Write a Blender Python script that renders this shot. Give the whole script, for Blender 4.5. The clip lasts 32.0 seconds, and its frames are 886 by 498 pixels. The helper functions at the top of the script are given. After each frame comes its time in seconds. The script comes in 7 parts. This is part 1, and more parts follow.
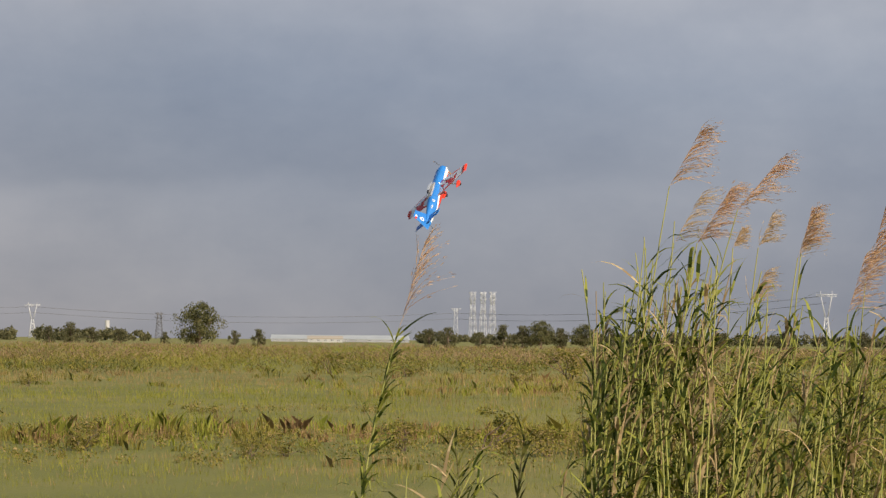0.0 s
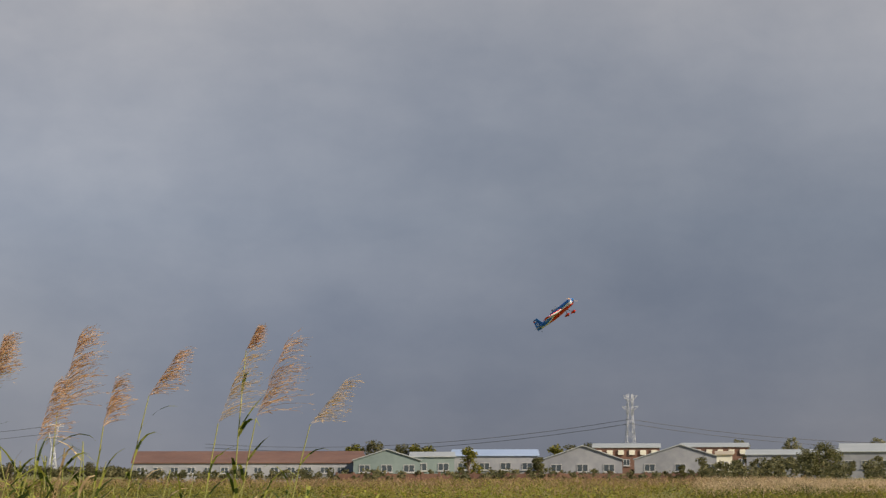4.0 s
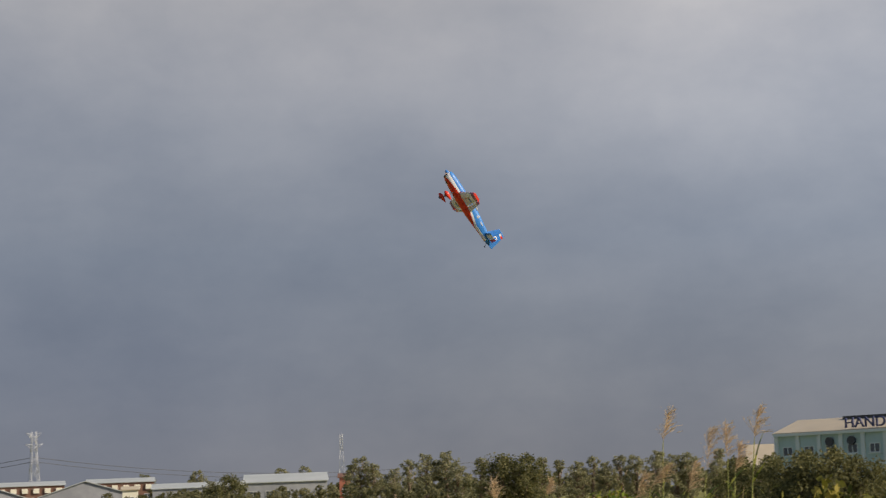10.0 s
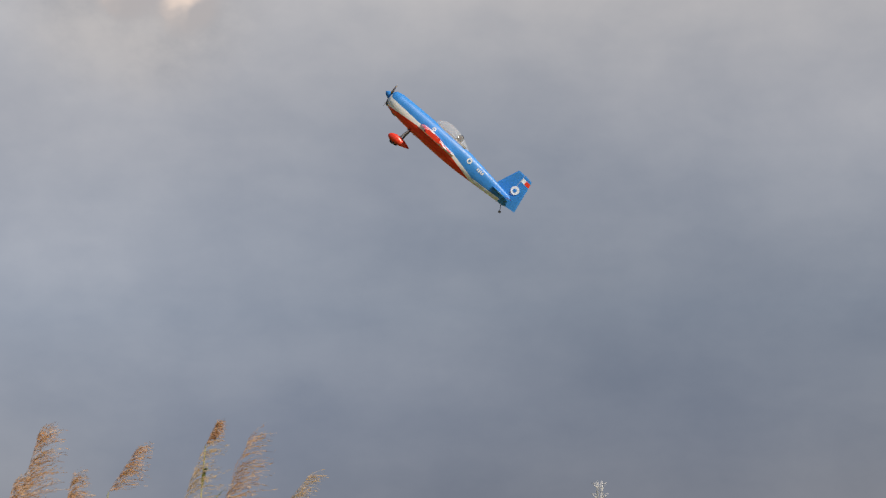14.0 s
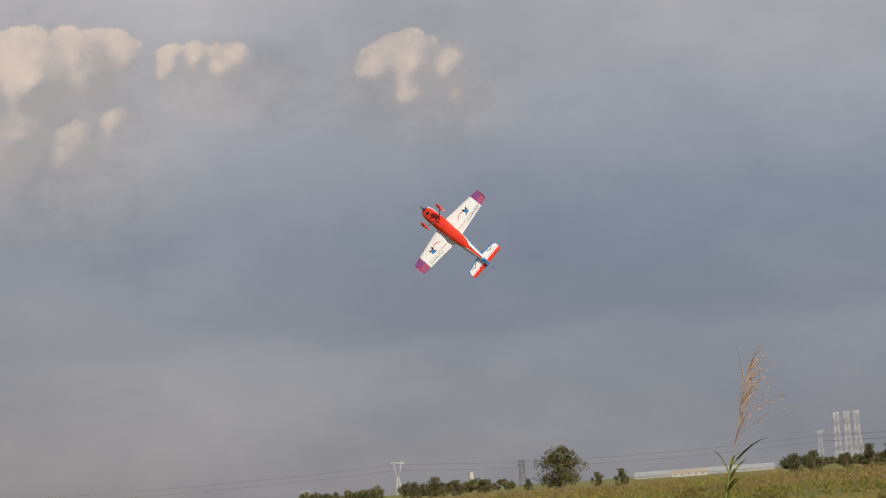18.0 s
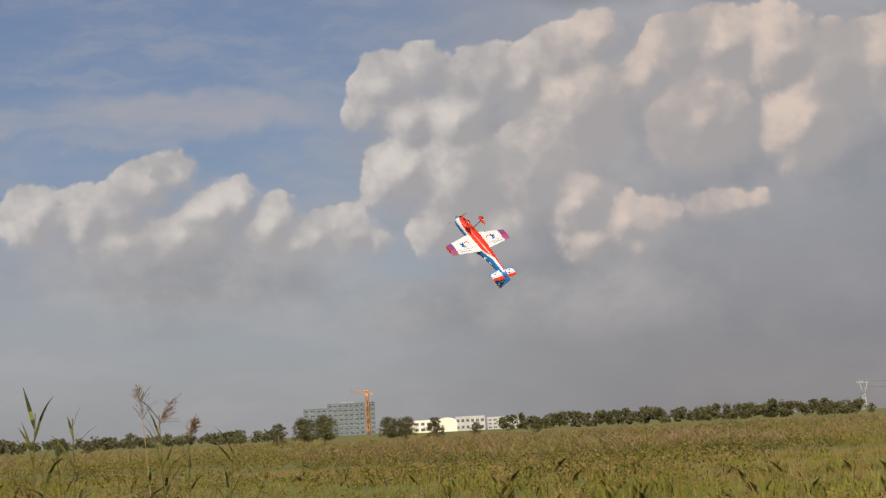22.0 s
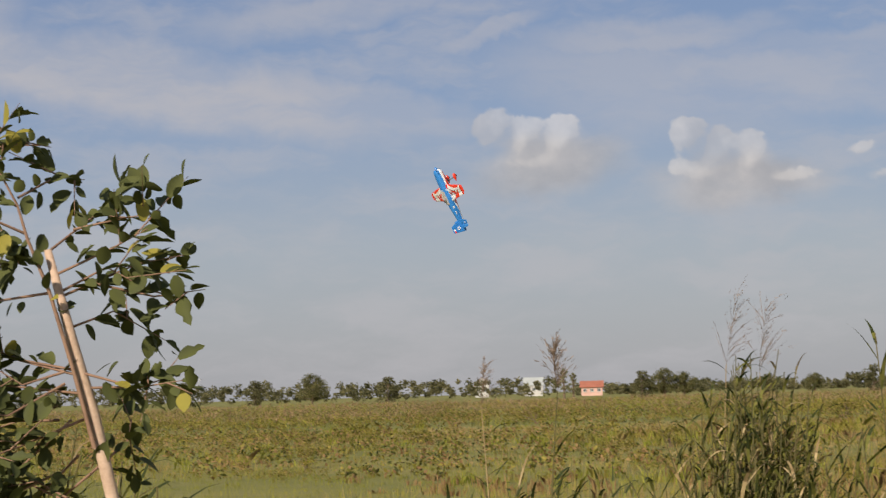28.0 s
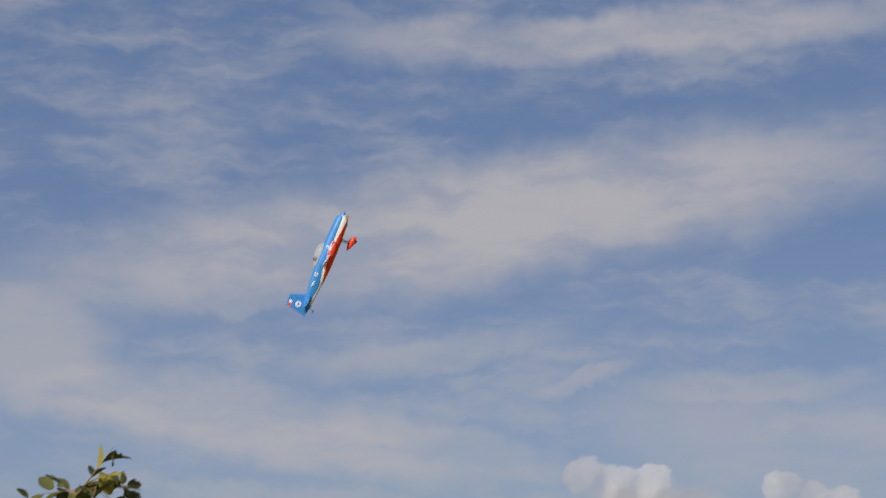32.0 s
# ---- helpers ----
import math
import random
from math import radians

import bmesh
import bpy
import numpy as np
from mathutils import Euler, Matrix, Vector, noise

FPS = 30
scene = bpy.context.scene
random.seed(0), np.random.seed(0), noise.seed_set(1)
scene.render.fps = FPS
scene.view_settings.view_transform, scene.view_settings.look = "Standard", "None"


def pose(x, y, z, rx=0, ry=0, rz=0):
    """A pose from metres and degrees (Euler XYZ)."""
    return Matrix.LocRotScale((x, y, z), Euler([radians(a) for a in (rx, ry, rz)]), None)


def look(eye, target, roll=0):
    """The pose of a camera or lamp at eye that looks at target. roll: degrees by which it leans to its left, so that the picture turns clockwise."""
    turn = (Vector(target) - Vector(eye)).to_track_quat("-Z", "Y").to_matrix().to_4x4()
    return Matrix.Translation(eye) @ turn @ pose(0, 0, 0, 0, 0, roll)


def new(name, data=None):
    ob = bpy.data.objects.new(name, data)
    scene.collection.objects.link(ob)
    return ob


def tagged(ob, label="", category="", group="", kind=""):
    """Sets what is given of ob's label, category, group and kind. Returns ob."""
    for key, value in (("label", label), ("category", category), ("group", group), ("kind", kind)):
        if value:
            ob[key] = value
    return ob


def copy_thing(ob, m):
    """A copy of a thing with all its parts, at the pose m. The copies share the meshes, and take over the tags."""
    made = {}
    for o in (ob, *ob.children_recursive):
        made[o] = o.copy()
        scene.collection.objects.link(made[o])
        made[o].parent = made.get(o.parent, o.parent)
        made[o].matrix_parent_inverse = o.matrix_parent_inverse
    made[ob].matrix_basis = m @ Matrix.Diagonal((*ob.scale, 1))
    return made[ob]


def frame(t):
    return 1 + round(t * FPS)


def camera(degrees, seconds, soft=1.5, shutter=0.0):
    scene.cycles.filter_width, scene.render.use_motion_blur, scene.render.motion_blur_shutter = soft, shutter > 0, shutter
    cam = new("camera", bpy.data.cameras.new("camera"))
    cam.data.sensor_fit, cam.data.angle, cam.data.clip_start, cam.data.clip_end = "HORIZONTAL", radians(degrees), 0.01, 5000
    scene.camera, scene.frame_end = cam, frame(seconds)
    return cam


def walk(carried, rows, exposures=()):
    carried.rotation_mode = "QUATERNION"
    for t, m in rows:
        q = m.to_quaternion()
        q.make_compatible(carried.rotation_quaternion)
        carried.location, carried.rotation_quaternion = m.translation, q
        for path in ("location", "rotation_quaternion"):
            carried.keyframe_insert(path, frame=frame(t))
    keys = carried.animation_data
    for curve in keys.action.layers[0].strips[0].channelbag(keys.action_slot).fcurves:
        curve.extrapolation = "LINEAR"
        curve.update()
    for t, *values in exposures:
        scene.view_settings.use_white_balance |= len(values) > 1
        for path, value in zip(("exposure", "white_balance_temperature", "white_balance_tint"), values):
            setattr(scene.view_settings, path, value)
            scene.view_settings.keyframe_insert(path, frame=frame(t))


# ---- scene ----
# camera: time, bearing, rise, lean (degrees), eye east and north (metres)
EYE = 1.6
PATH = [
    (0.0, 0.00, 2.40, 0.51, -0.12, 0.03),
    (0.5, -0.26, 3.81, 0.47, -0.17, -0.12),
    (1.0, 0.34, 4.56, 0.31, -0.11, -0.21),
    (1.5, 5.48, 5.01, 0.95, -0.11, -0.23),
    (2.0, 4.79, 6.31, 2.82, -0.12, -0.30),
    (2.5, 10.12, 6.88, 0.85, -0.03, -0.33),
    (3.0, 11.42, 5.52, 0.35, 0.09, 0.04),
    (3.5, 16.53, 5.75, -0.02, 0.18, 0.13),
    (5.5, 28.12, 4.71, 0.80, 0.03, 0.06),
    (6.0, 34.41, 4.58, 0.82, 0.04, 0.01),
    (6.5, 36.68, 5.71, 0.69, 0.03, 0.00),
    (7.0, 39.31, 5.31, 0.26, 0.02, 0.00),
    (7.5, 40.38, 4.97, -0.73, 0.01, 0.01),
    (8.0, 40.33, 4.98, -0.75, 0.01, 0.00),
    (8.5, 41.74, 6.09, -0.09, 0.02, -0.01),
    (9.0, 39.43, 6.21, -0.22, 0.02, -0.01),
    (9.5, 38.09, 6.64, -0.82, 0.03, -0.02),
    (10.0, 36.00, 6.51, -2.17, 0.04, -0.02),
    (10.5, 32.30, 5.78, -3.06, 0.05, -0.02),
    (11.0, 29.25, 6.16, -3.29, 0.06, -0.01),
    (11.5, 28.96, 6.38, -2.59, 0.10, -0.03),
    (12.0, 29.01, 6.52, -2.21, 0.14, -0.05),
    (12.5, 27.66, 5.66, -1.87, 0.19, -0.05),
    (13.0, 26.56, 6.37, -1.88, 0.23, -0.04),
    (13.5, 24.42, 6.89, -2.10, 0.19, -0.05),
    (14.0, 21.14, 8.26, -1.02, 0.14, -0.18),
    (14.5, 16.32, 11.18, 1.79, 0.20, -0.18),
    (15.0, 5.99, 11.79, 0.25, 0.16, -0.09),
    (15.5, 1.09, 11.95, -0.06, 0.16, 0.21),
    (17.5, -6.19, 7.34, -3.31, 0.13, 0.29),
    (18.0, -9.10, 6.35, -4.24, 0.06, 0.25),
    (18.5, -10.65, 5.34, -4.13, 0.04, 0.16),
    (19.0, -14.83, 6.19, -3.89, 0.02, 0.10),
    (19.5, -18.30, 4.94, -4.59, 0.01, 0.05),
    (20.0, -21.48, 4.78, -4.82, 0.00, 0.02),
    (20.5, -23.48, 6.11, -4.26, -0.01, -0.01),
    (21.0, -29.46, 5.69, -4.06, -0.03, -0.04),
    (21.5, -34.04, 5.07, -4.32, -0.05, -0.07),
    (22.0, -35.82, 4.75, -2.85, -0.08, -0.12),
    (22.5, -38.15, 4.63, -2.50, -0.12, -0.20),
    (23.0, -40.96, 3.82, -3.63, -0.19, -0.32),
    (23.5, -45.06, 2.94, -2.98, -0.21, -0.34),
    (24.0, -47.27, 3.82, -2.53, -0.20, -0.34),
    (24.5, -48.01, 4.89, -1.52, -0.19, -0.27),
    (25.0, -53.49, 3.70, -3.06, -0.21, -0.18),
    (25.5, -57.79, 3.06, 0.18, -0.23, 0.04),
    (27.5, -62.15, 3.34, -4.68, -0.33, 0.22),
    (28.0, -65.46, 3.85, -1.56, -0.11, 0.22),
    (28.5, -68.36, 5.18, -1.64, 0.08, 0.17),
    (29.0, -69.26, 5.79, -3.27, 0.14, 0.16),
    (29.5, -72.91, 6.71, -2.46, 0.15, 0.15),
    (30.0, -74.61, 6.97, -2.30, 0.16, 0.15),
    (30.3, -74.19, 6.79, -1.58, 0.17, 0.15),
    (30.5, -73.74, 6.65, -2.25, 0.15, 0.15),
    (31.0, -73.27, 6.74, -1.95, 0.14, 0.15),
    (31.2, -73.36, 7.38, -0.62, 0.14, 0.16),
    (31.5, -72.41, 9.53, -0.08, 0.15, 0.15),
    (31.6, -71.61, 9.84, 0.05, 0.17, 0.16),
    (32.0, -67.86, 12.96, 0.75, 0.17, 0.15),
]


def aim(bearing, rise, lean, east, north):
    a, b = radians(bearing), radians(rise)
    eye = Vector((east, north, EYE))
    return look(eye, eye + 100 * Vector((math.sin(a) * math.cos(b), math.cos(a) * math.cos(b), math.sin(b))), lean)


cam = camera(23.13, 32.0, 1.3, 0.15)
walk(cam, [(t, aim(*row)) for t, *row in PATH], [(0.0, 0.1), (1.5, 0.05), (3.0, -0.05), (7.0, 0.0), (13.0, -0.05), (14.3, 0.05), (15.0, -0.15), (16.0, -0.12), (18.0, -0.20), (20.0, -0.18), (23.0, -0.3), (24.0, -0.42), (25.5, -0.4), (28.0, 0.08), (29.5, 0.0), (31.0, -0.22), (31.5, -0.1), (32.0, -0.06)])

# heaped clouds, lobe by lobe: bearing, rise, half width, half height (degrees)
TOWER = [
    (-37.12, 9.12, 0.93, 0.93), (-36.11, 9.50, 0.82, 0.82), (-35.15, 9.21, 0.72, 0.72), (-36.58, 8.19, 0.93, 0.93), (-37.77, 8.42, 0.54, 0.54), (-35.38, 8.10, 1.12, 1.12),
    (-34.39, 9.23, 0.87, 0.87), (-33.48, 9.16, 0.82, 0.82), (-32.54, 9.61, 0.87, 0.87), (-31.44, 10.12, 0.72, 0.72), (-36.67, 6.92, 1.12, 1.12), (-35.19, 6.59, 1.49, 1.49),
    (-33.52, 6.70, 1.42, 1.42), (-35.89, 5.30, 0.90, 0.90), (-34.40, 5.11, 1.27, 1.05), (-37.31, 6.44, 0.57, 0.57), (-32.24, 5.77, 1.05, 1.05), (-30.64, 5.12, 1.35, 0.67),
]
TOWER_EAST = [
    (-32.04, 8.23, 1.64, 1.64), (-30.16, 9.12, 0.75, 0.75), (-29.36, 9.64, 0.97, 0.97), (-28.15, 9.68, 1.12, 1.12), (-26.68, 9.40, 1.27, 1.27), (-25.24, 8.81, 1.27, 1.27),
    (-23.90, 8.97, 1.20, 1.20), (-23.41, 7.89, 0.90, 0.90), (-22.52, 9.56, 1.20, 1.20), (-28.76, 7.80, 1.64, 1.64), (-26.10, 7.56, 1.49, 1.49), (-22.08, 8.05, 1.05, 1.05),
]
WARM_TOP = [
    (-21.10, 11.15, 1.20, 1.20), (-19.76, 11.39, 1.35, 1.35), (-18.26, 11.62, 1.12, 1.12), (-17.27, 11.87, 0.67, 0.67), (-20.29, 9.95, 1.27, 1.27), (-18.76, 9.58, 0.82, 0.82),
    (-21.21, 9.25, 1.12, 1.12), (-17.60, 10.26, 0.52, 0.52), (-16.01, 11.66, 0.48, 0.48), (-15.32, 11.77, 0.42, 0.42), (-14.66, 11.51, 0.57, 0.57), (-14.27, 11.71, 0.37, 0.37),
    (-10.42, 11.31, 0.57, 0.57), (-9.52, 11.25, 0.87, 0.87), (-8.70, 11.04, 0.67, 0.67), (-8.52, 10.43, 0.42, 0.42), (-9.57, 10.58, 0.57, 0.57),
]
WARM_LOW = [
    (-32.18, 5.75, 0.82, 0.82), (-30.90, 5.30, 0.82, 0.82), (-31.96, 4.71, 0.82, 0.82), (-30.66, 4.54, 0.57, 0.57), (-32.80, 6.23, 0.60, 0.60), (-24.52, 8.93, 0.57, 0.57),
    (-23.80, 8.50, 0.57, 0.57), (-23.21, 8.31, 0.42, 0.42), (-23.40, 7.80, 0.52, 0.52), (-28.23, 5.48, 1.20, 0.57),
]
BANK = [
    (-42.78, 6.97, 0.70, 0.69), (-43.54, 6.64, 0.82, 0.81), (-44.31, 6.02, 0.90, 0.88), (-45.19, 5.92, 0.87, 0.86), (-41.96, 5.96, 0.90, 0.88), (-41.20, 6.24, 0.70, 0.69),
    (-40.35, 5.63, 0.87, 0.86), (-39.18, 5.26, 0.59, 0.58), (-38.28, 5.30, 0.82, 0.81), (-37.63, 5.00, 0.55, 0.54), (-42.73, 5.41, 1.37, 0.86), (-44.21, 5.28, 1.37, 0.77),
    (-39.79, 5.07, 1.17, 0.54), (-46.49, 5.92, 0.98, 0.96),
]
PUFFS = [
    (-64.00, 6.97, 0.52, 0.52), (-63.26, 6.76, 0.60, 0.60), (-62.21, 6.55, 0.67, 0.67), (-62.73, 6.10, 1.05, 0.42), (-58.84, 6.61, 0.49, 0.49), (-58.01, 6.21, 0.63, 0.63),
    (-57.26, 5.95, 0.60, 0.60), (-58.61, 5.69, 0.75, 0.42), (-56.51, 5.47, 1.05, 0.27), (-54.41, 6.06, 0.30, 0.21), (-53.66, 5.39, 0.48, 0.21), (-51.28, 4.26, 0.57, 0.22),
]
NORTH_TOP = [
    (-2.67, 18.23, 1.05, 1.05), (-3.12, 17.62, 0.54, 0.54), (-1.82, 18.48, 0.60, 0.60), (-2.02, 16.92, 0.60, 0.60), (-0.93, 16.88, 0.75, 0.75), (-0.16, 16.90, 0.82, 0.82),
    (0.77, 16.91, 0.67, 0.67), (1.40, 16.70, 0.60, 0.60), (0.01, 16.01, 0.51, 0.51), (1.71, 16.41, 0.30, 0.30), (4.67, 17.86, 0.42, 0.42), (5.45, 17.65, 0.33, 0.33),
    (7.93, 17.17, 0.67, 0.67), (8.55, 16.82, 0.52, 0.52), (7.31, 17.21, 0.36, 0.36), (9.00, 16.29, 0.48, 0.48), (11.60, 15.77, 0.97, 0.97), (12.80, 15.29, 1.20, 1.20),
    (14.29, 14.78, 1.05, 1.05),
]
HEAPS = TOWER + TOWER_EAST + WARM_TOP + WARM_LOW + BANK + PUFFS + NORTH_TOP
# thin streaks of high cloud: bearing, rise, half length, half depth, tilt (degrees), thickness
BANDS_HIGH = [
    (-66.9, 13.7, 12.7, 1.72, 9, 1.0),
    (-63.0, 18.6, 8.4, 0.82, 2, 0.85),
    (-73.6, 8.4, 8.4, 1.12, -9, 0.9),
    (-68.5, 10.2, 3.9, 0.63, 8, 0.6),
    (-64.1, 9.6, 1.8, 0.33, 18, 0.6),
    (-59.6, 9.3, 3.6, 0.57, 0, 0.6),
    (-78.7, 10.4, 2.2, 1.94, 0, 0.7),
    (-60.1, 7.9, 4.5, 1.35, -10, 0.5),
    (-73.7, 11.3, 1.9, 0.37, 0, 0.5),
    (-70.0, 18.7, 1.9, 0.37, -15, 0.4),
]
BANDS_LOW = [
    (-54.3, 8.9, 4.9, 0.45, 2, 0.5),
    (-48.3, 8.5, 6.3, 0.45, -1, 0.7),
    (-41.6, 8.3, 3.9, 0.45, 6, 0.6),
    (-54.4, 7.5, 6.3, 0.60, -3, 0.5),
    (-45.3, 9.7, 3.0, 0.15, 0, 0.3),
    (-67.7, 7.8, 3.6, 0.75, -12, 0.7),
    (-56.1, 8.1, 6.0, 0.75, 0, 0.6),
    (-50.1, 8.4, 4.8, 0.45, 2, 0.6),
    (-42.5, 8.6, 4.2, 0.63, -3, 0.8),
    (-44.1, 8.0, 3.0, 0.30, 3, 0.5),
]
# soft grey bodies round the heaps
VEILS = [(-33.5, 7.0, 4.6, 3.6), (-27.0, 8.4, 6.0, 3.0), (-19.5, 10.2, 4.2, 3.4), (-42.4, 4.4, 5.4, 1.7), (-9.5, 10.6, 2.8, 1.6), (-14.6, 11.2, 3.0, 1.4), (0.0, 17.0, 6.0, 2.4), (8.5, 16.4, 3.6, 2.0), (13.0, 14.8, 3.5, 2.6), (-33.5, 3.4, 6.0, 1.2), (-57.6, 5.4, 2.6, 0.7), (-62.6, 6.0, 2.2, 0.8)]

def wire(tree, kind, *sources, operation="", interpolation=""):
    """A node of that kind with its inputs in order (sockets or values)."""
    node = tree.nodes.new(kind)
    if operation:
        node.operation = operation
    if interpolation:
        node.interpolation_type = interpolation
    for n, value in enumerate(sources):
        if value is None:
            continue
        if isinstance(value, bpy.types.NodeSocket):
            tree.links.new(value, node.inputs[n])
        else:
            node.inputs[n].default_value = value
    return node


def calc(tree, operation, *values):
    return wire(tree, "ShaderNodeMath", *values, operation=operation).outputs[0]


def soft_step(tree, value, low, high):
    node = wire(tree, "ShaderNodeMapRange", value, low, high, 0.0, 1.0, interpolation="SMOOTHSTEP")
    return node.outputs[0]


def blend(tree, factor, a, b, kind="MIX"):
    node = tree.nodes.new("ShaderNodeMix")
    node.data_type, node.blend_type = "RGBA", kind
    for index, value in ((0, factor), (6, a), (7, b)):
        if isinstance(value, bpy.types.NodeSocket):
            tree.links.new(value, node.inputs[index])
        elif index == 0:
            node.inputs[0].default_value = value
        else:
            node.inputs[index].default_value = (*value, 1)
    return node.outputs[2]


def ramp(tree, value, stops):
    node = wire(tree, "ShaderNodeValToRGB", value)
    marks = node.color_ramp.elements
    for n, (place, colour) in enumerate(stops):
        mark = marks[n] if n < 2 else marks.new(place)
        mark.position, mark.color = place, (*colour, 1)
    return node.outputs[0]


def noise_of(tree, vector, scale, detail=4.0, rough=0.55):
    return wire(tree, "ShaderNodeTexNoise", vector, None, scale, detail, rough).outputs[0]


SUN_BEARING, SUN_RISE = 145.0, 30.0
sun_data = bpy.data.lights.new("sun", "SUN")
sun_data.energy, sun_data.angle, sun_data.color = 5.0, radians(0.6), (1.0, 0.87, 0.70)
sun = new("sun", sun_data)
sun_way = Vector((math.sin(radians(SUN_BEARING)) * math.cos(radians(SUN_RISE)), math.cos(radians(SUN_BEARING)) * math.cos(radians(SUN_RISE)), math.sin(radians(SUN_RISE))))
sun.matrix_world = look(sun_way * 300, (0, 0, 0))


def make_world():
    world = bpy.data.worlds.new("sky")
    scene.world = world
    world.use_nodes = True
    tree = world.node_tree
    tree.nodes.clear()
    sky = tree.nodes.new("ShaderNodeTexSky")
    sky.sky_type, sky.sun_disc = "NISHITA", False
    sky.sun_elevation, sky.sun_rotation = radians(SUN_RISE), radians(SUN_BEARING)
    sky.air_density, sky.dust_density, sky.ozone_density = 1.0, 1.2, 1.0
    way = tree.nodes.new("ShaderNodeTexCoord").outputs["Generated"]
    split = wire(tree, "ShaderNodeSeparateXYZ", way)
    x, y, z = split.outputs
    bearing = calc(tree, "MULTIPLY", calc(tree, "ARCTAN2", x, y), 180 / math.pi)
    rise = calc(tree, "MULTIPLY", calc(tree, "ARCSINE", z), 180 / math.pi)
    flat = wire(tree, "ShaderNodeCombineXYZ", bearing, rise, 0.0).outputs[0]
    def shifted(v, dx, dy):
        return wire(tree, "ShaderNodeVectorMath", v, (dx, dy, 0.0), operation="ADD").outputs[0]

    def scaled(v, sx, sy):
        return wire(tree, "ShaderNodeVectorMath", v, (sx, sy, 1.0), operation="MULTIPLY").outputs[0]

    def oval(v, a, e, w, h):
        """How far out of an ellipse: 0 at its centre, 1 on its rim."""
        off = wire(tree, "ShaderNodeVectorMath", v, (1 / w, 1 / h, 0.0), (-a / w, -e / h, 0.0), operation="MULTIPLY_ADD").outputs[0]
        return wire(tree, "ShaderNodeVectorMath", off, operation="LENGTH").outputs["Value"]

    def pushed(v, scale, amount, detail=2.0):
        stir = wire(tree, "ShaderNodeTexNoise", v, None, scale, detail, 0.55)
        push = wire(tree, "ShaderNodeVectorMath", stir.outputs[1], (0.5, 0.5, 0.5), operation="SUBTRACT").outputs[0]
        return wire(tree, "ShaderNodeVectorMath", push, (amount, amount, 0.0), v, operation="MULTIPLY_ADD").outputs[0]

    def billows(v, scale, detail):
        node = tree.nodes.new("ShaderNodeTexVoronoi")
        node.feature, node.normalize = "SMOOTH_F1", True
        tree.links.new(v, node.inputs["Vector"])
        for socket, value in (("Scale", scale), ("Detail", detail), ("Roughness", 0.55), ("Lacunarity", 2.3), ("Smoothness", 0.35)):
            node.inputs[socket].default_value = value
        return node.outputs["Distance"]

    # depth of the heaps in degrees: lobes roughened by cauliflower knobs
    def heaps_at(v):
        v = pushed(v, 0.9, 0.40, 3.0)
        deep = -9.0
        for a, e, w, h in HEAPS:
            deep = calc(tree, "SMOOTH_MAX", deep, calc(tree, "MULTIPLY_ADD", oval(v, a, e, w, h), -min(w, h), min(w, h)), 0.55)
        return calc(tree, "MULTIPLY_ADD", billows(v, 0.95, 2.4), -0.66, calc(tree, "ADD", deep, 0.30))

    flat_wide = pushed(flat, 0.30, 1.6, 4.0)
    veil = 0.0
    for a, e, w, h in VEILS:
        veil = calc(tree, "MAXIMUM", veil, soft_step(tree, oval(flat_wide, a, e, w, h), 1.25, 0.35))
    # clear sky towards the west, a grey sheet of cloud towards the east
    clear = ramp(tree, calc(tree, "DIVIDE", rise, 30.0), [(0.0, (0.36, 0.36, 0.395)), (1.0, (0.07, 0.13, 0.28)), (0.13, (0.315, 0.345, 0.42)), (0.25, (0.205, 0.275, 0.44)), (0.45, (0.130, 0.195, 0.37))])
    clear = blend(tree, 0.20, clear, blend(tree, 1.0, sky.outputs[0], (0.10, 0.10, 0.10), "MULTIPLY"))
    grey = ramp(tree, calc(tree, "DIVIDE", rise, 30.0), [(0.0, (0.235, 0.225, 0.225)), (1.0, (0.40, 0.40, 0.42)), (0.10, (0.245, 0.248, 0.262)), (0.22, (0.250, 0.268, 0.300)), (0.40, (0.375, 0.375, 0.392)), (0.60, (0.50, 0.485, 0.48))])
    layers = noise_of(tree, scaled(flat_wide, 0.06, 0.16), 0.9, 5.0, 0.55)
    rags = noise_of(tree, scaled(flat, 0.8, 1.0), 0.34, 6.0, 0.60)
    grey = blend(tree, 1.0, grey, ramp(tree, layers, [(0.30, (0.82, 0.85, 0.90)), (0.70, (1.17, 1.14, 1.12))]), "MULTIPLY")
    grey = blend(tree, 1.0, grey, ramp(tree, rags, [(0.32, (0.93, 0.94, 0.96)), (0.68, (1.07, 1.06, 1.05))]), "MULTIPLY")
    paler = soft_step(tree, calc(tree, "ABSOLUTE", calc(tree, "SUBTRACT", bearing, 2.0)), 24.0, 5.0)
    paler = calc(tree, "MULTIPLY", paler, calc(tree, "ADD", 0.35, calc(tree, "MULTIPLY", soft_step(tree, rise, 13.0, 7.0), 0.65)))
    grey = blend(tree, paler, grey, blend(tree, 1.0, grey, (1.25, 1.30, 1.37), "MULTIPLY"))
    gloom = calc(tree, "MULTIPLY", soft_step(tree, calc(tree, "ABSOLUTE", calc(tree, "SUBTRACT", bearing, 22.0)), 16.0, 5.0), soft_step(tree, rise, 7.5, 3.0))
    grey = blend(tree, gloom, grey, blend(tree, 1.0, grey, (0.84, 0.88, 0.95), "MULTIPLY"))
    hazy = soft_step(tree, calc(tree, "ABSOLUTE", calc(tree, "SUBTRACT", bearing, -23.0)), 15.0, 6.0)
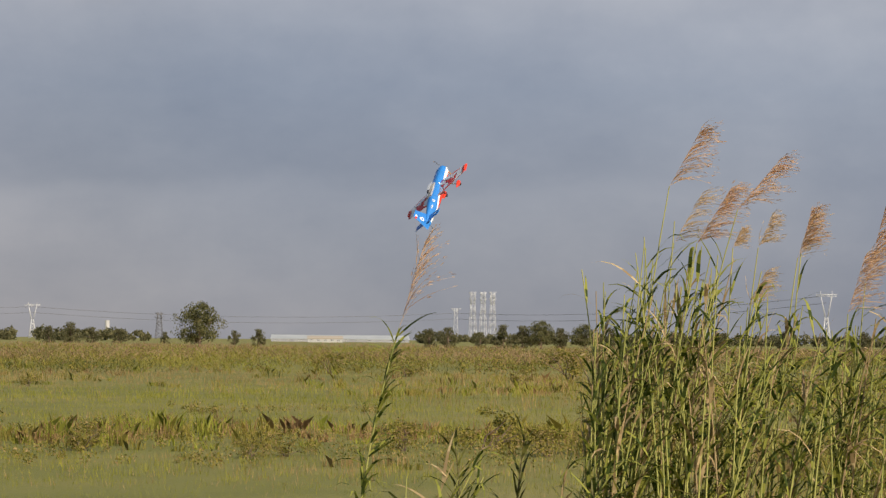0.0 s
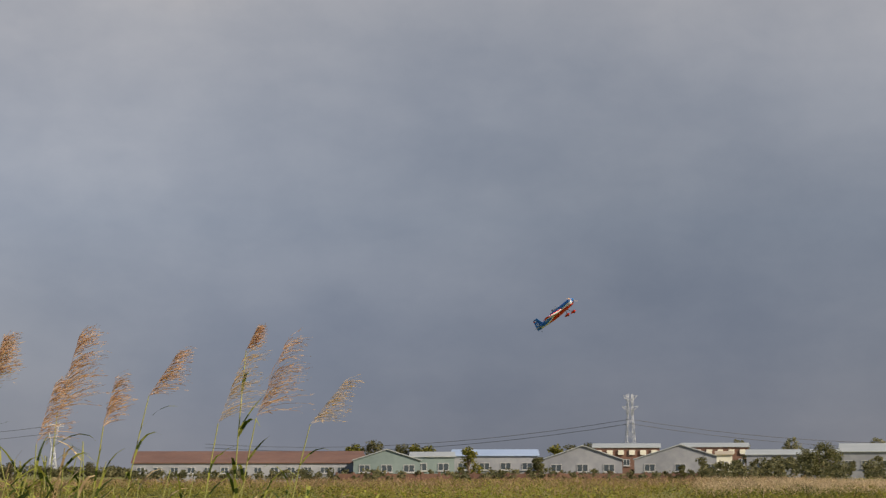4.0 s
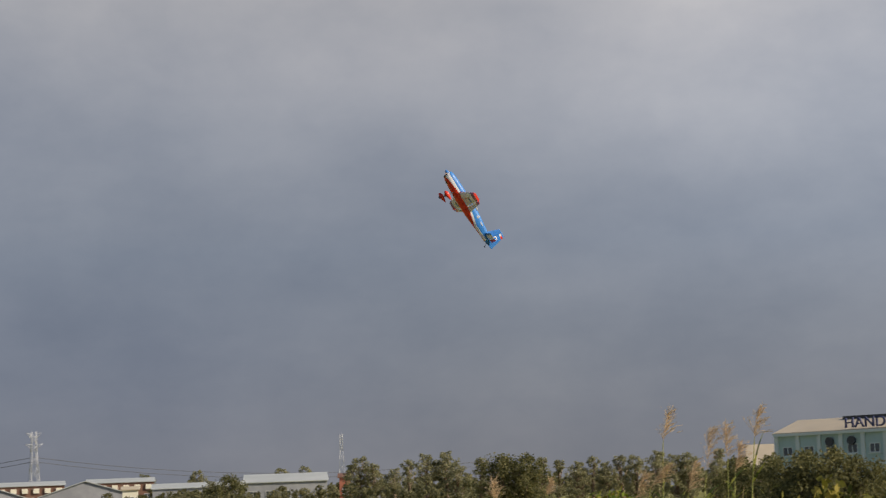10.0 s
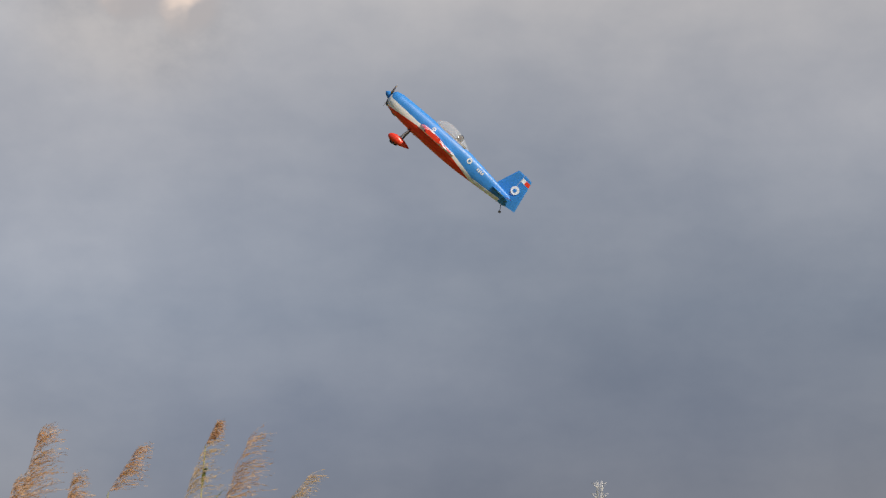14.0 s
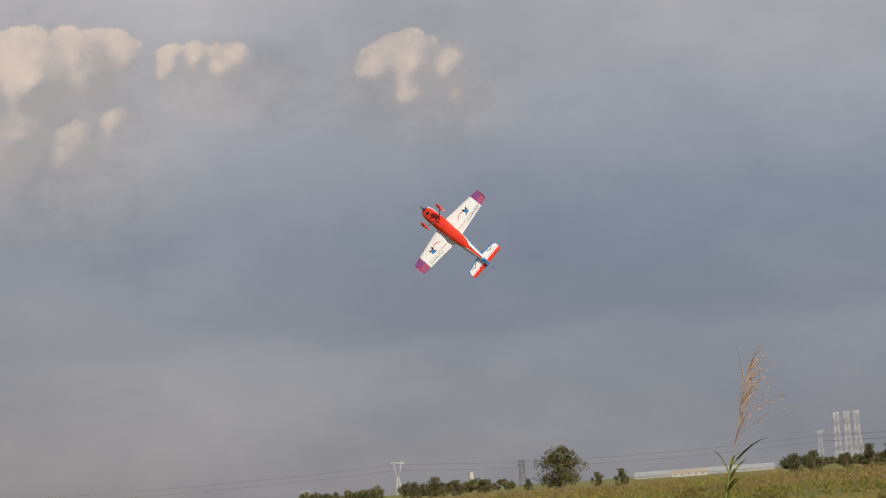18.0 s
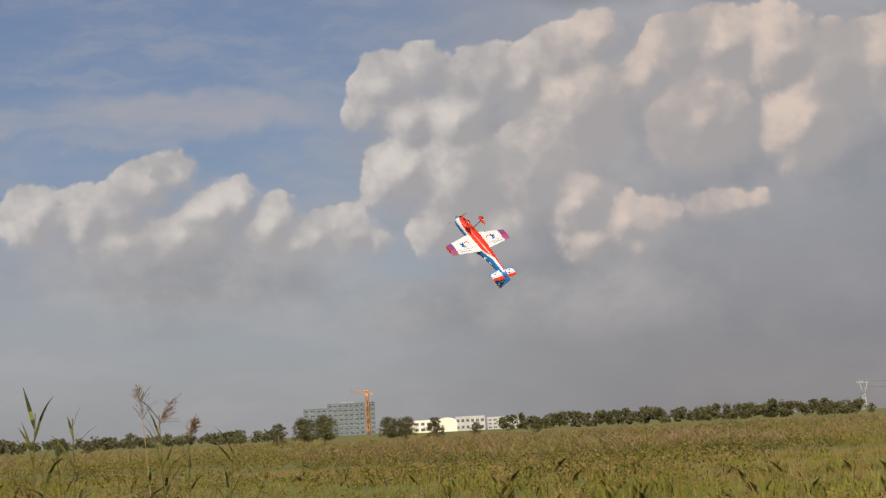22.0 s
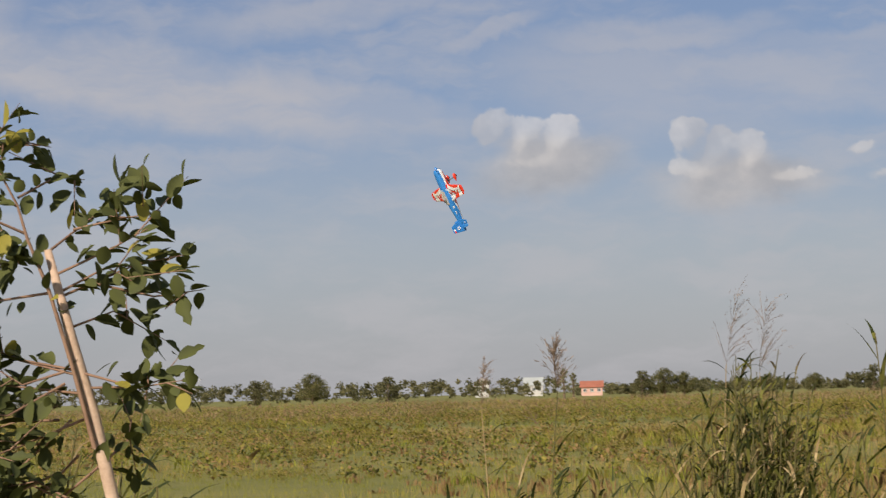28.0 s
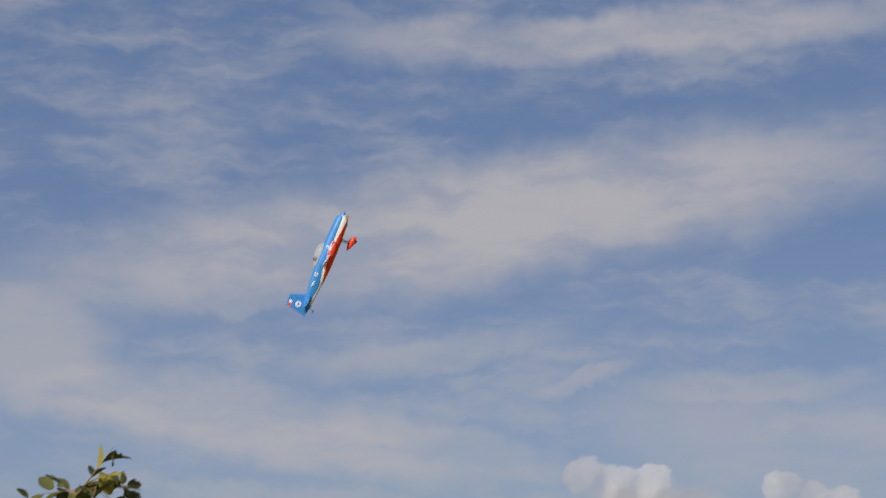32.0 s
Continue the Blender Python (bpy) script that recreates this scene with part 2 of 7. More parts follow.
    grey = blend(tree, hazy, grey, blend(tree, 1.0, grey, (1.30, 1.28, 1.27), "MULTIPLY"))
    right = calc(tree, "MULTIPLY", soft_step(tree, bearing, 8.0, 24.0), soft_step(tree, rise, 16.0, 9.0))
    grey = blend(tree, right, grey, blend(tree, 1.0, grey, (0.89, 0.94, 1.01), "MULTIPLY"))
    # a slate deck with a ragged lower edge in the north
    low_edge = calc(tree, "ADD", rise, calc(tree, "MULTIPLY", calc(tree, "SUBTRACT", rags, 0.5), 2.6))
    deck = calc(tree, "MULTIPLY", soft_step(tree, low_edge, 3.6, 4.5), soft_step(tree, rise, 11.5, 6.5))
    deck = calc(tree, "MULTIPLY", deck, calc(tree, "MULTIPLY", soft_step(tree, bearing, -27.0, -14.0), soft_step(tree, bearing, 12.0, 1.0)))
    grey = blend(tree, deck, grey, blend(tree, 1.0, grey, (0.83, 0.855, 0.89), "MULTIPLY"))
    east = calc(tree, "MULTIPLY", soft_step(tree, bearing, 34.0, 48.0), soft_step(tree, calc(tree, "ADD", rise, calc(tree, "MULTIPLY", layers, 8.0)), 4.0, 14.0))
    grey = blend(tree, east, grey, blend(tree, 1.0, grey, (1.28, 1.27, 1.25), "MULTIPLY"))
    over = soft_step(tree, calc(tree, "ADD", bearing, calc(tree, "MULTIPLY", calc(tree, "SUBTRACT", layers, 0.5), 14.0)), -38.5, -29.0)
    # streaks of high cloud in the clear part
    streaks = noise_of(tree, scaled(pushed(flat, 0.8, 0.8, 3.0), 0.22, 0.75), 1.0, 5.0, 0.6)
    torn = pushed(flat, 0.55, 1.5, 4.0)
    wisps = calc(tree, "MULTIPLY", soft_step(tree, streaks, 0.38, 0.72), 0.50)
    for a, e, w, h, tilt, thick in BANDS_HIGH + BANDS_LOW:
        c, s = math.cos(radians(tilt)), math.sin(radians(tilt))
        off = shifted(torn, -a, -e)
        u = wire(tree, "ShaderNodeVectorMath", off, (c / w, s / w, 0.0), operation="DOT_PRODUCT").outputs["Value"]
        v = wire(tree, "ShaderNodeVectorMath", off, (-s / h, c / h, 0.0), operation="DOT_PRODUCT").outputs["Value"]
        far_out = calc(tree, "SQRT", calc(tree, "ADD", calc(tree, "MULTIPLY", u, u), calc(tree, "MULTIPLY", v, v)))
        wisps = calc(tree, "MAXIMUM", wisps, calc(tree, "MULTIPLY", soft_step(tree, far_out, 1.35, 0.45), thick))
    wisps = calc(tree, "MULTIPLY", wisps, calc(tree, "ADD", 0.50, calc(tree, "MULTIPLY", soft_step(tree, streaks, 0.30, 0.62), 0.50)))
    clear = blend(tree, calc(tree, "MULTIPLY", wisps, 0.90), clear, (0.47, 0.455, 0.475))
    base = blend(tree, over, clear, grey)
    # heaps: crisp, lit on their upper left side, melting away below
    here, there = heaps_at(flat), heaps_at(shifted(flat, -0.20, 0.24))
    slope = calc(tree, "SUBTRACT", here, there)
    facing_light = soft_step(tree, slope, -0.10, 0.22)
    edge = calc(tree, "ADD", 0.10, calc(tree, "MULTIPLY", calc(tree, "SUBTRACT", 1.0, facing_light), 0.55))
    cover = wire(tree, "ShaderNodeMapRange", calc(tree, "DIVIDE", here, edge), 0.0, 1.0, 0.0, 1.0, interpolation="SMOOTHSTEP").outputs[0]
    haze = blend(tree, soft_step(tree, rags, 0.32, 0.68), (0.33, 0.33, 0.35), (0.50, 0.475, 0.47))
    base = blend(tree, calc(tree, "MULTIPLY", veil, 0.80), base, haze)
    warm = soft_step(tree, bearing, -36.0, -30.0)
    lit = blend(tree, warm, (0.78, 0.72, 0.67), (0.80, 0.66, 0.57))
    patch = soft_step(tree, noise_of(tree, shifted(flat_wide, 7.0, 3.0), 0.42, 4.0, 0.55), 0.36, 0.60)
    shine = calc(tree, "MULTIPLY", soft_step(tree, slope, -0.22, 0.40), calc(tree, "MAXIMUM", soft_step(tree, rise, 14.5, 16.5), calc(tree, "ADD", 0.16, calc(tree, "MULTIPLY", patch, 0.84))))
    heap = blend(tree, calc(tree, "ADD", 0.12, calc(tree, "MULTIPLY", shine, 0.88)), (0.385, 0.375, 0.39), lit)
    cover = calc(tree, "MULTIPLY", cover, soft_step(tree, rise, 2.2, 5.4))
    thin = soft_step(tree, bearing, -46.5, -51.0)
    cover = calc(tree, "MULTIPLY", cover, calc(tree, "SUBTRACT", 1.0, calc(tree, "MULTIPLY", thin, 0.48)))
    colour = blend(tree, calc(tree, "MULTIPLY", cover, 0.93), base, heap)
    # a dark shelf of cloud before the heaps
    shelf = soft_step(tree, oval(flat_wide, -29.6, 12.7, 6.8, 1.9), 1.10, 0.66)
    colour = blend(tree, calc(tree, "MULTIPLY", shelf, 0.85), colour, (0.235, 0.25, 0.29))
    # the rest of the sky, behind and overhead
    behind = soft_step(tree, rise, 24.0, 40.0)
    colour = blend(tree, behind, colour, blend(tree, 1.0, sky.outputs[0], (0.10, 0.10, 0.10), "MULTIPLY"))
    back = wire(tree, "ShaderNodeBackground", colour, 1.0)
    out = tree.nodes.new("ShaderNodeOutputWorld")
    tree.links.new(back.outputs[0], out.inputs[0])


make_world()
scene.view_settings.exposure = 0.0

# ---- materials ----
def surface(name, low, high, rough=0.8, scale=3.0, metal=0.0, bump=0.0, fine=0.0, random_tint=0.0, sheen=0.0, through_light=0.0, island=False):
    """A material whose colour wanders between two base colours at a large and a small scale."""
    mat = bpy.data.materials.new(name)
    mat.use_nodes = True
    tree = mat.node_tree
    shader = tree.nodes["Principled BSDF"]
    place = tree.nodes.new("ShaderNodeTexCoord").outputs["Object"]
    big = noise_of(tree, place, scale, 3.0, 0.55)
    small = noise_of(tree, place, fine or scale * 9, 4.0, 0.6)
    mixed = calc(tree, "ADD", calc(tree, "MULTIPLY", big, 0.6), calc(tree, "MULTIPLY", small, 0.4))
    if random_tint:
        source = tree.nodes.new("ShaderNodeNewGeometry").outputs["Random Per Island"] if island else tree.nodes.new("ShaderNodeObjectInfo").outputs["Random"]
        mixed = calc(tree, "ADD", mixed, calc(tree, "MULTIPLY", calc(tree, "SUBTRACT", source, 0.5), random_tint))
    colour = ramp(tree, mixed, [(0.30, low), (0.72, high)])
    tree.links.new(colour, shader.inputs["Base Color"])
    tree.links.new(wire(tree, "ShaderNodeMapRange", small, 0.3, 0.7, max(rough - 0.12, 0.02), min(rough + 0.12, 1.0)).outputs[0], shader.inputs["Roughness"])
    shader.inputs["Metallic"].default_value = metal
    if bump:
        relief = tree.nodes.new("ShaderNodeBump")
        relief.inputs["Strength"].default_value, relief.inputs["Distance"].default_value = 0.6, bump
        tree.links.new(small, relief.inputs["Height"])
        tree.links.new(relief.outputs[0], shader.inputs["Normal"])
    if through_light:
        glow = wire(tree, "ShaderNodeBsdfTranslucent", colour)
        both = wire(tree, "ShaderNodeMixShader", through_light, shader.outputs[0], glow.outputs[0])
        tree.links.new(both.outputs[0], tree.nodes["Material Output"].inputs[0])
    return mat


def leafy(name, low, high, tint=0.7, scale=0.3, lets=0.35):
    return surface(name, low, high, 0.8, scale, fine=4.0, random_tint=tint, through_light=lets, island=True)


GRASS = leafy("short_grass", (0.19, 0.205, 0.024), (0.40, 0.37, 0.066), 0.35, 0.10, 0.45)
DRY = leafy("dry_grass", (0.28, 0.205, 0.07), (0.50, 0.36, 0.16), 0.4, 0.1, 0.45)
TALL = leafy("tall_grass", (0.17, 0.16, 0.022), (0.42, 0.34, 0.072), 0.5, 0.1, 0.45)
REED_LEAF = leafy("reed_leaf", (0.055, 0.085, 0.010), (0.38, 0.39, 0.070), 1.1, 1.0, 0.45)
REED_STEM = leafy("reed_stem", (0.22, 0.25, 0.05), (0.50, 0.46, 0.15), 0.7, 1.0, 0.1)
PLUME = leafy("reed_plume", (0.40, 0.22, 0.11), (0.78, 0.54, 0.34), 0.8, 1.0, 0.5)
PLUME_PALE = leafy("pale_plume", (0.45, 0.33, 0.19), (0.74, 0.56, 0.36), 0.6, 1.0, 0.5)
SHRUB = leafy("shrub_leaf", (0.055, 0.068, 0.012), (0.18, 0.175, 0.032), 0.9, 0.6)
YELLOW_SHRUB = leafy("yellow_shrub_leaf", (0.09, 0.10, 0.012), (0.25, 0.22, 0.03), 0.9, 0.6)
# leaf colours of the trees, paled so that distance haze sits in them
CROWN = leafy("tree_leaf", (0.085, 0.092, 0.036), (0.23, 0.21, 0.080), 0.6, 0.25, 0.45)
CROWN_HAZED = leafy("hazed_tree_leaf", (0.19, 0.19, 0.10), (0.38, 0.36, 0.20), 0.6, 0.25, 0.5)
CROWN_FAR = leafy("far_tree_leaf", (0.085, 0.088, 0.040), (0.22, 0.20, 0.090), 0.5, 0.02, 0.45)
SAPLING_LEAF = leafy("sapling_leaf", (0.012, 0.020, 0.004), (0.095, 0.108, 0.024), 1.3, 4.0, 0.12)
SAPLING_YELLOW = leafy("yellowing_leaf", (0.24, 0.22, 0.03), (0.42, 0.36, 0.07), 0.5, 4.0, 0.3)
BARK = surface("bark", (0.10, 0.07, 0.045), (0.26, 0.19, 0.13), 0.85, 6.0, bump=0.01)
PALE_BARK = surface("pale_bark", (0.34, 0.22, 0.15), (0.66, 0.50, 0.39), 0.8, 5.0, bump=0.004, fine=60.0)
TWIG = surface("twig", (0.16, 0.09, 0.06), (0.34, 0.21, 0.14), 0.8, 9.0)
WALL_WHITE = surface("white_wall", (0.38, 0.38, 0.375), (0.56, 0.555, 0.54), 0.7, 0.15, fine=1.5)
# darker, bluer copy of white_wall: weak light and haze are in its colour
WALL_DIMMED = surface("dimmed_grey_wall", (0.21, 0.22, 0.245), (0.40, 0.405, 0.42), 0.8, 0.12, fine=0.9)
GRASS_HEAD = leafy("grass_seed_head", (0.27, 0.165, 0.085), (0.48, 0.33, 0.19), 0.4, 0.1, 0.45)
FRESH = leafy("fresh_grass", (0.20, 0.23, 0.022), (0.42, 0.41, 0.060), 0.4, 0.2, 0.45)
RUSSET = leafy("russet_grass", (0.22, 0.13, 0.05), (0.42, 0.27, 0.12), 0.4, 0.2, 0.4)
WALL_MINT = surface("mint_wall", (0.36, 0.50, 0.48), (0.48, 0.61, 0.585), 0.7, 0.12, fine=1.2)
WALL_MINT_PALE = surface("pale_mint_pilaster", (0.56, 0.65, 0.62), (0.68, 0.75, 0.72), 0.7, 0.12, fine=1.2)
WALL_CREAM = surface("cream_wall", (0.74, 0.70, 0.56), (0.88, 0.84, 0.70), 0.7, 0.12, fine=1.2)
WALL_PINK = surface("pink_wall", (0.50, 0.30, 0.25), (0.66, 0.44, 0.38), 0.7, 0.2, fine=1.5)
WALL_GREEN = surface("green_sheet_wall", (0.16, 0.21, 0.20), (0.26, 0.32, 0.30), 0.6, 0.15, fine=1.5)
SHEET_PALE = surface("pale_roof_sheet", (0.34, 0.37, 0.37), (0.50, 0.52, 0.51), 0.5, 0.1, fine=1.0)
SHEET_BLUE = surface("blue_roof_sheet", (0.30, 0.40, 0.58), (0.46, 0.56, 0.72), 0.5, 0.1, fine=1.0)
SHEET_RUST = surface("rusty_roof_sheet", (0.13, 0.065, 0.045), (0.24, 0.13, 0.09), 0.7, 0.2, fine=1.0)
SHEET_SAND = surface("sand_roof_sheet", (0.40, 0.34, 0.25), (0.55, 0.47, 0.35), 0.6, 0.1, fine=0.8)
DARK = surface("dark_opening", (0.02, 0.022, 0.025), (0.05, 0.055, 0.06), 0.4, 0.5)
WINDOW = surface("window_glass", (0.04, 0.055, 0.065), (0.10, 0.12, 0.14), 0.12, 0.5)
BLUE_GLASS = surface("blue_glass", (0.11, 0.145, 0.165), (0.20, 0.24, 0.265), 0.25, 0.1, fine=0.6)
CONCRETE = surface("concrete", (0.28, 0.27, 0.26), (0.44, 0.43, 0.41), 0.85, 0.2, fine=2.0)
STEEL_PALE = surface("galvanised_steel", (0.48, 0.49, 0.50), (0.64, 0.64, 0.65), 0.5, 0.6)
CABLE = surface("cable", (0.12, 0.12, 0.13), (0.20, 0.20, 0.21), 0.6, 1.0)
ORANGE = surface("orange_steel", (0.55, 0.22, 0.05), (0.72, 0.34, 0.10), 0.6, 0.5)
NAVY = surface("navy_letters", (0.03, 0.035, 0.10), (0.06, 0.07, 0.17), 0.5, 0.5)
TILE_RED = surface("red_roof_tile", (0.30, 0.10, 0.06), (0.44, 0.17, 0.11), 0.8, 0.5)
STRAW = leafy("dry_reed", (0.30, 0.21, 0.10), (0.55, 0.42, 0.22), 0.6, 1.0, 0.2)
DRY_HEAD = leafy("dry_seed_head", (0.12, 0.085, 0.06), (0.30, 0.21, 0.14), 0.6, 1.0, 0.2)
SHRUB_BRIGHT = leafy("bright_shrub_leaf", (0.09, 0.14, 0.012), (0.26, 0.32, 0.04), 0.9, 0.6)
WEED_LEAF = leafy("weed_leaf", (0.042, 0.055, 0.010), (0.22, 0.215, 0.045), 0.9, 1.0, 0.35)
WEED_STEM = leafy("weed_stem", (0.07, 0.07, 0.02), (0.20, 0.16, 0.06), 0.6, 1.0, 0.1)

# ---- building helpers ----
def at(bearing, far, z=0.0):
    a = radians(bearing)
    return Vector((math.sin(a) * far, math.cos(a) * far, z))


def link(ob, parent):
    if parent is not None:
        ob.parent = parent
    return ob


def mesh_from(name, verts, faces, materials, slots=None, parent=None, label="", smooth=False):
    """One mesh object from vertices and faces; slots gives each face's material."""
    me = bpy.data.meshes.new(name)
    me.from_pydata([tuple(v) for v in verts], [], [tuple(f) for f in faces])
    for m in materials if isinstance(materials, (list, tuple)) else [materials]:
        me.materials.append(m)
    if slots is not None:
        me.polygons.foreach_set("material_index", np.asarray(slots, np.int32))
    if smooth:
        me.polygons.foreach_set("use_smooth", np.ones(len(me.polygons), bool))
    ob = link(new(name, me), parent)
    return tagged(ob, label) if label else ob


def quads(name, corners, materials, slots=None, parent=None, label=""):
    """One mesh from an array (n, k, 3) of separate faces with k corners."""
    corners = np.asarray(corners, np.float32)
    n, k = corners.shape[:2]
    me = bpy.data.meshes.new(name)
    me.vertices.add(n * k)
    me.vertices.foreach_set("co", corners.reshape(-1))
    me.loops.add(n * k)
    me.loops.foreach_set("vertex_index", np.arange(n * k, dtype=np.int32))
    me.polygons.add(n)
    me.polygons.foreach_set("loop_start", np.arange(0, n * k, k, dtype=np.int32))
    for m in materials if isinstance(materials, (list, tuple)) else [materials]:
        me.materials.append(m)
    if slots is not None:
        me.polygons.foreach_set("material_index", np.asarray(slots, np.int32))
    me.update(calc_edges=True)
    ob = link(new(name, me), parent)
    return tagged(ob, label) if label else ob


def part(name, bm, material, parent, label="", smooth=False):
    me = bpy.data.meshes.new(name)
    if smooth:
        for f in bm.faces:
            f.smooth = True
    bm.to_mesh(me)
    bm.free()
    for m in material if isinstance(material, (list, tuple)) else [material]:
        me.materials.append(m)
    ob = link(new(name, me), parent)
    return tagged(ob, label) if label else ob


def box(bm, x0, x1, y0, y1, z0, z1, slot=0, turn=None):
    made = bmesh.ops.create_cube(bm, size=1.0)["verts"]
    for v in made:
        v.co = Vector(((x0 + x1) / 2 + v.co.x * (x1 - x0), (y0 + y1) / 2 + v.co.y * (y1 - y0), (z0 + z1) / 2 + v.co.z * (z1 - z0)))
        if turn is not None:
            v.co = turn @ v.co
    for f in {f for v in made for f in v.link_faces}:
        f.material_index = slot
    return made


def bar(bm, a, b, r0, r1=None, sides=5, slot=0):
    """A round bar from a to b."""
    a, b = Vector(a), Vector(b)
    r1 = r0 if r1 is None else r1
    way = (b - a).normalized()
    side = way.orthogonal().normalized()
    other = way.cross(side)
    rings = []
    for c, r in ((a, r0), (b, r1)):
        rings.append([bm.verts.new(c + side * (r * math.cos(2 * math.pi * k / sides)) + other * (r * math.sin(2 * math.pi * k / sides))) for k in range(sides)])
    for k in range(sides):
        f = bm.faces.new((rings[0][k], rings[0][(k + 1) % sides], rings[1][(k + 1) % sides], rings[1][k]))
        f.material_index, f.smooth = slot, True
    for ring, flip in ((rings[0], True), (rings[1], False)):
        f = bm.faces.new(ring[::-1] if flip else ring)
        f.material_index = slot
    return rings


def tube(bm, points, radii, sides=6, slot=0):
    """A bent, tapering round stem through the points."""
    last = None
    for n, (p, r) in enumerate(zip(points, radii)):
        p = Vector(p)
        way = (Vector(points[min(n + 1, len(points) - 1)]) - Vector(points[max(n - 1, 0)])).normalized()
        side = way.cross(Vector((0.31, 0.95, 0.05))).normalized()
        other = way.cross(side)
        ring = [bm.verts.new(p + side * (r * math.cos(2 * math.pi * k / sides)) + other * (r * math.sin(2 * math.pi * k / sides))) for k in range(sides)]
        if last:
            for k in range(sides):
                f = bm.faces.new((last[k], last[(k + 1) % sides], ring[(k + 1) % sides], ring[k]))
                f.material_index, f.smooth = slot, True
        last = ring
    return last


def base(name, place, turn=0.0, label="", category="", group="", kind=""):
    ob = new(name)
    ob.empty_display_size = 0.2
    ob.matrix_basis = pose(place[0], place[1], place[2] if len(place) > 2 else 0.0, 0, 0, turn)
    return tagged(ob, label, category, group, kind)


def facing(bearing):
    """The turn in degrees about z by which a thing's -y side faces the eye from that bearing."""
    return -bearing

# ---- ground ----
def make_ground():
    """One sheet to the horizon, with low swells near by."""
    mat = bpy.data.materials.new("meadow_ground")
    mat.use_nodes = True
    tree = mat.node_tree
    shader = tree.nodes["Principled BSDF"]
    place = tree.nodes.new("ShaderNodeTexCoord").outputs["Object"]
    big, mid, small = noise_of(tree, place, 0.035, 3.0), noise_of(tree, place, 0.35, 4.0), noise_of(tree, place, 9.0, 5.0, 0.7)
    mixed = calc(tree, "ADD", calc(tree, "MULTIPLY", big, 0.5), calc(tree, "ADD", calc(tree, "MULTIPLY", mid, 0.3), calc(tree, "MULTIPLY", small, 0.2)))
    green = ramp(tree, mixed, [(0.34, (0.115, 0.125, 0.020)), (0.68, (0.29, 0.24, 0.075)), (0.48, (0.18, 0.18, 0.034))])
    tree.links.new(green, shader.inputs["Base Color"])
    shader.inputs["Roughness"].default_value = 0.95
    relief = tree.nodes.new("ShaderNodeBump")
    relief.inputs["Strength"].default_value, relief.inputs["Distance"].default_value = 0.7, 0.08
    tree.links.new(small, relief.inputs["Height"])
    tree.links.new(relief.outputs[0], shader.inputs["Normal"])
    radii = [0.0, 3, 6, 10, 14, 18, 22, 27, 33, 40, 50, 62, 78, 98, 125, 160, 220, 320, 500, 900, 1600, 4000]
    around = 144
    verts, faces = [(0, 0, 0)], []
    for r in radii[1:]:
        for k in range(around):
            a = 2 * math.pi * k / around
            x, y = math.sin(a) * r, math.cos(a) * r
            z = 0.10 * noise.noise(Vector((x * 0.08, y * 0.08, 0))) * min(1, r / 10) * (1 if r < 200 else 0)
            verts.append((x, y, z))
    for k in range(around):
        faces.append((0, 1 + (k + 1) % around, 1 + k))
    for n in range(len(radii) - 2):
        i, j = 1 + n * around, 1 + (n + 1) * around
        for k in range(around):
            faces.append((i + k, i + (k + 1) % around, j + (k + 1) % around, j + k))
    ob = mesh_from("ground", verts, faces, mat, smooth=True)
    return tagged(ob, "flat green and yellowish meadow reaching to the horizon", "meadow", kind="structure")


make_ground()


def sow(count, near, far, low, high, seed, power=1.0):
    """Random places in a sector of the meadow: x, y and the distance."""
    rng = np.random.default_rng(seed)
    a = np.radians(rng.uniform(low, high, count))
    r = np.sqrt(rng.uniform(near ** 2, far ** 2, count)) if power == 1.0 else near + (far - near) * rng.uniform(0, 1, count) ** power
    return np.sin(a) * r, np.cos(a) * r, r


def patchy(x, y, scale, seed=0.0):
    return np.array([noise.noise(Vector((float(a) * scale + seed, float(b) * scale - seed, seed))) for a, b in zip(x, y)])


def tufts(name, x, y, height, blades, width, material, label, spread=0.12, lean=0.5, seed=1, slots=None, category="grass"):
    """Upright bent blades round each place, all one mass."""
    rng = np.random.default_rng(seed)
    n = len(x) * blades
    cx, cy, h = np.repeat(x, blades), np.repeat(y, blades), np.repeat(height, blades) * rng.uniform(0.55, 1.1, n)
    a, s = rng.uniform(0, 2 * np.pi, n), spread * np.sqrt(rng.uniform(0, 1, n)) * np.repeat(np.clip(height, 0.2, 3), blades) / 0.4
    bx, by = cx + np.cos(a) * s, cy + np.sin(a) * s
    la, ll = rng.uniform(0, 2 * np.pi, n), h * lean * rng.uniform(0.15, 1, n)
    fa = rng.uniform(0, np.pi, n)
    w = width * rng.uniform(0.6, 1.3, n)
    wx, wy = np.cos(fa) * w, np.sin(fa) * w
    mx, my = bx + np.cos(la) * ll * 0.35, by + np.sin(la) * ll * 0.35
    tx, ty = bx + np.cos(la) * ll, by + np.sin(la) * ll
    z = -0.12 * np.ones(n)
    c = np.stack([np.stack([bx - wx, by - wy, z], 1), np.stack([bx + wx, by + wy, z], 1), np.stack([mx + wx * 0.8, my + wy * 0.8, h * 0.6], 1), np.stack([tx, ty, h], 1), np.stack([mx - wx * 0.8, my - wy * 0.8, h * 0.6], 1)], 1)
    ob = quads(name, c, material, None if slots is None else np.repeat(slots, blades))
    return tagged(ob, label, category, kind="stuff")


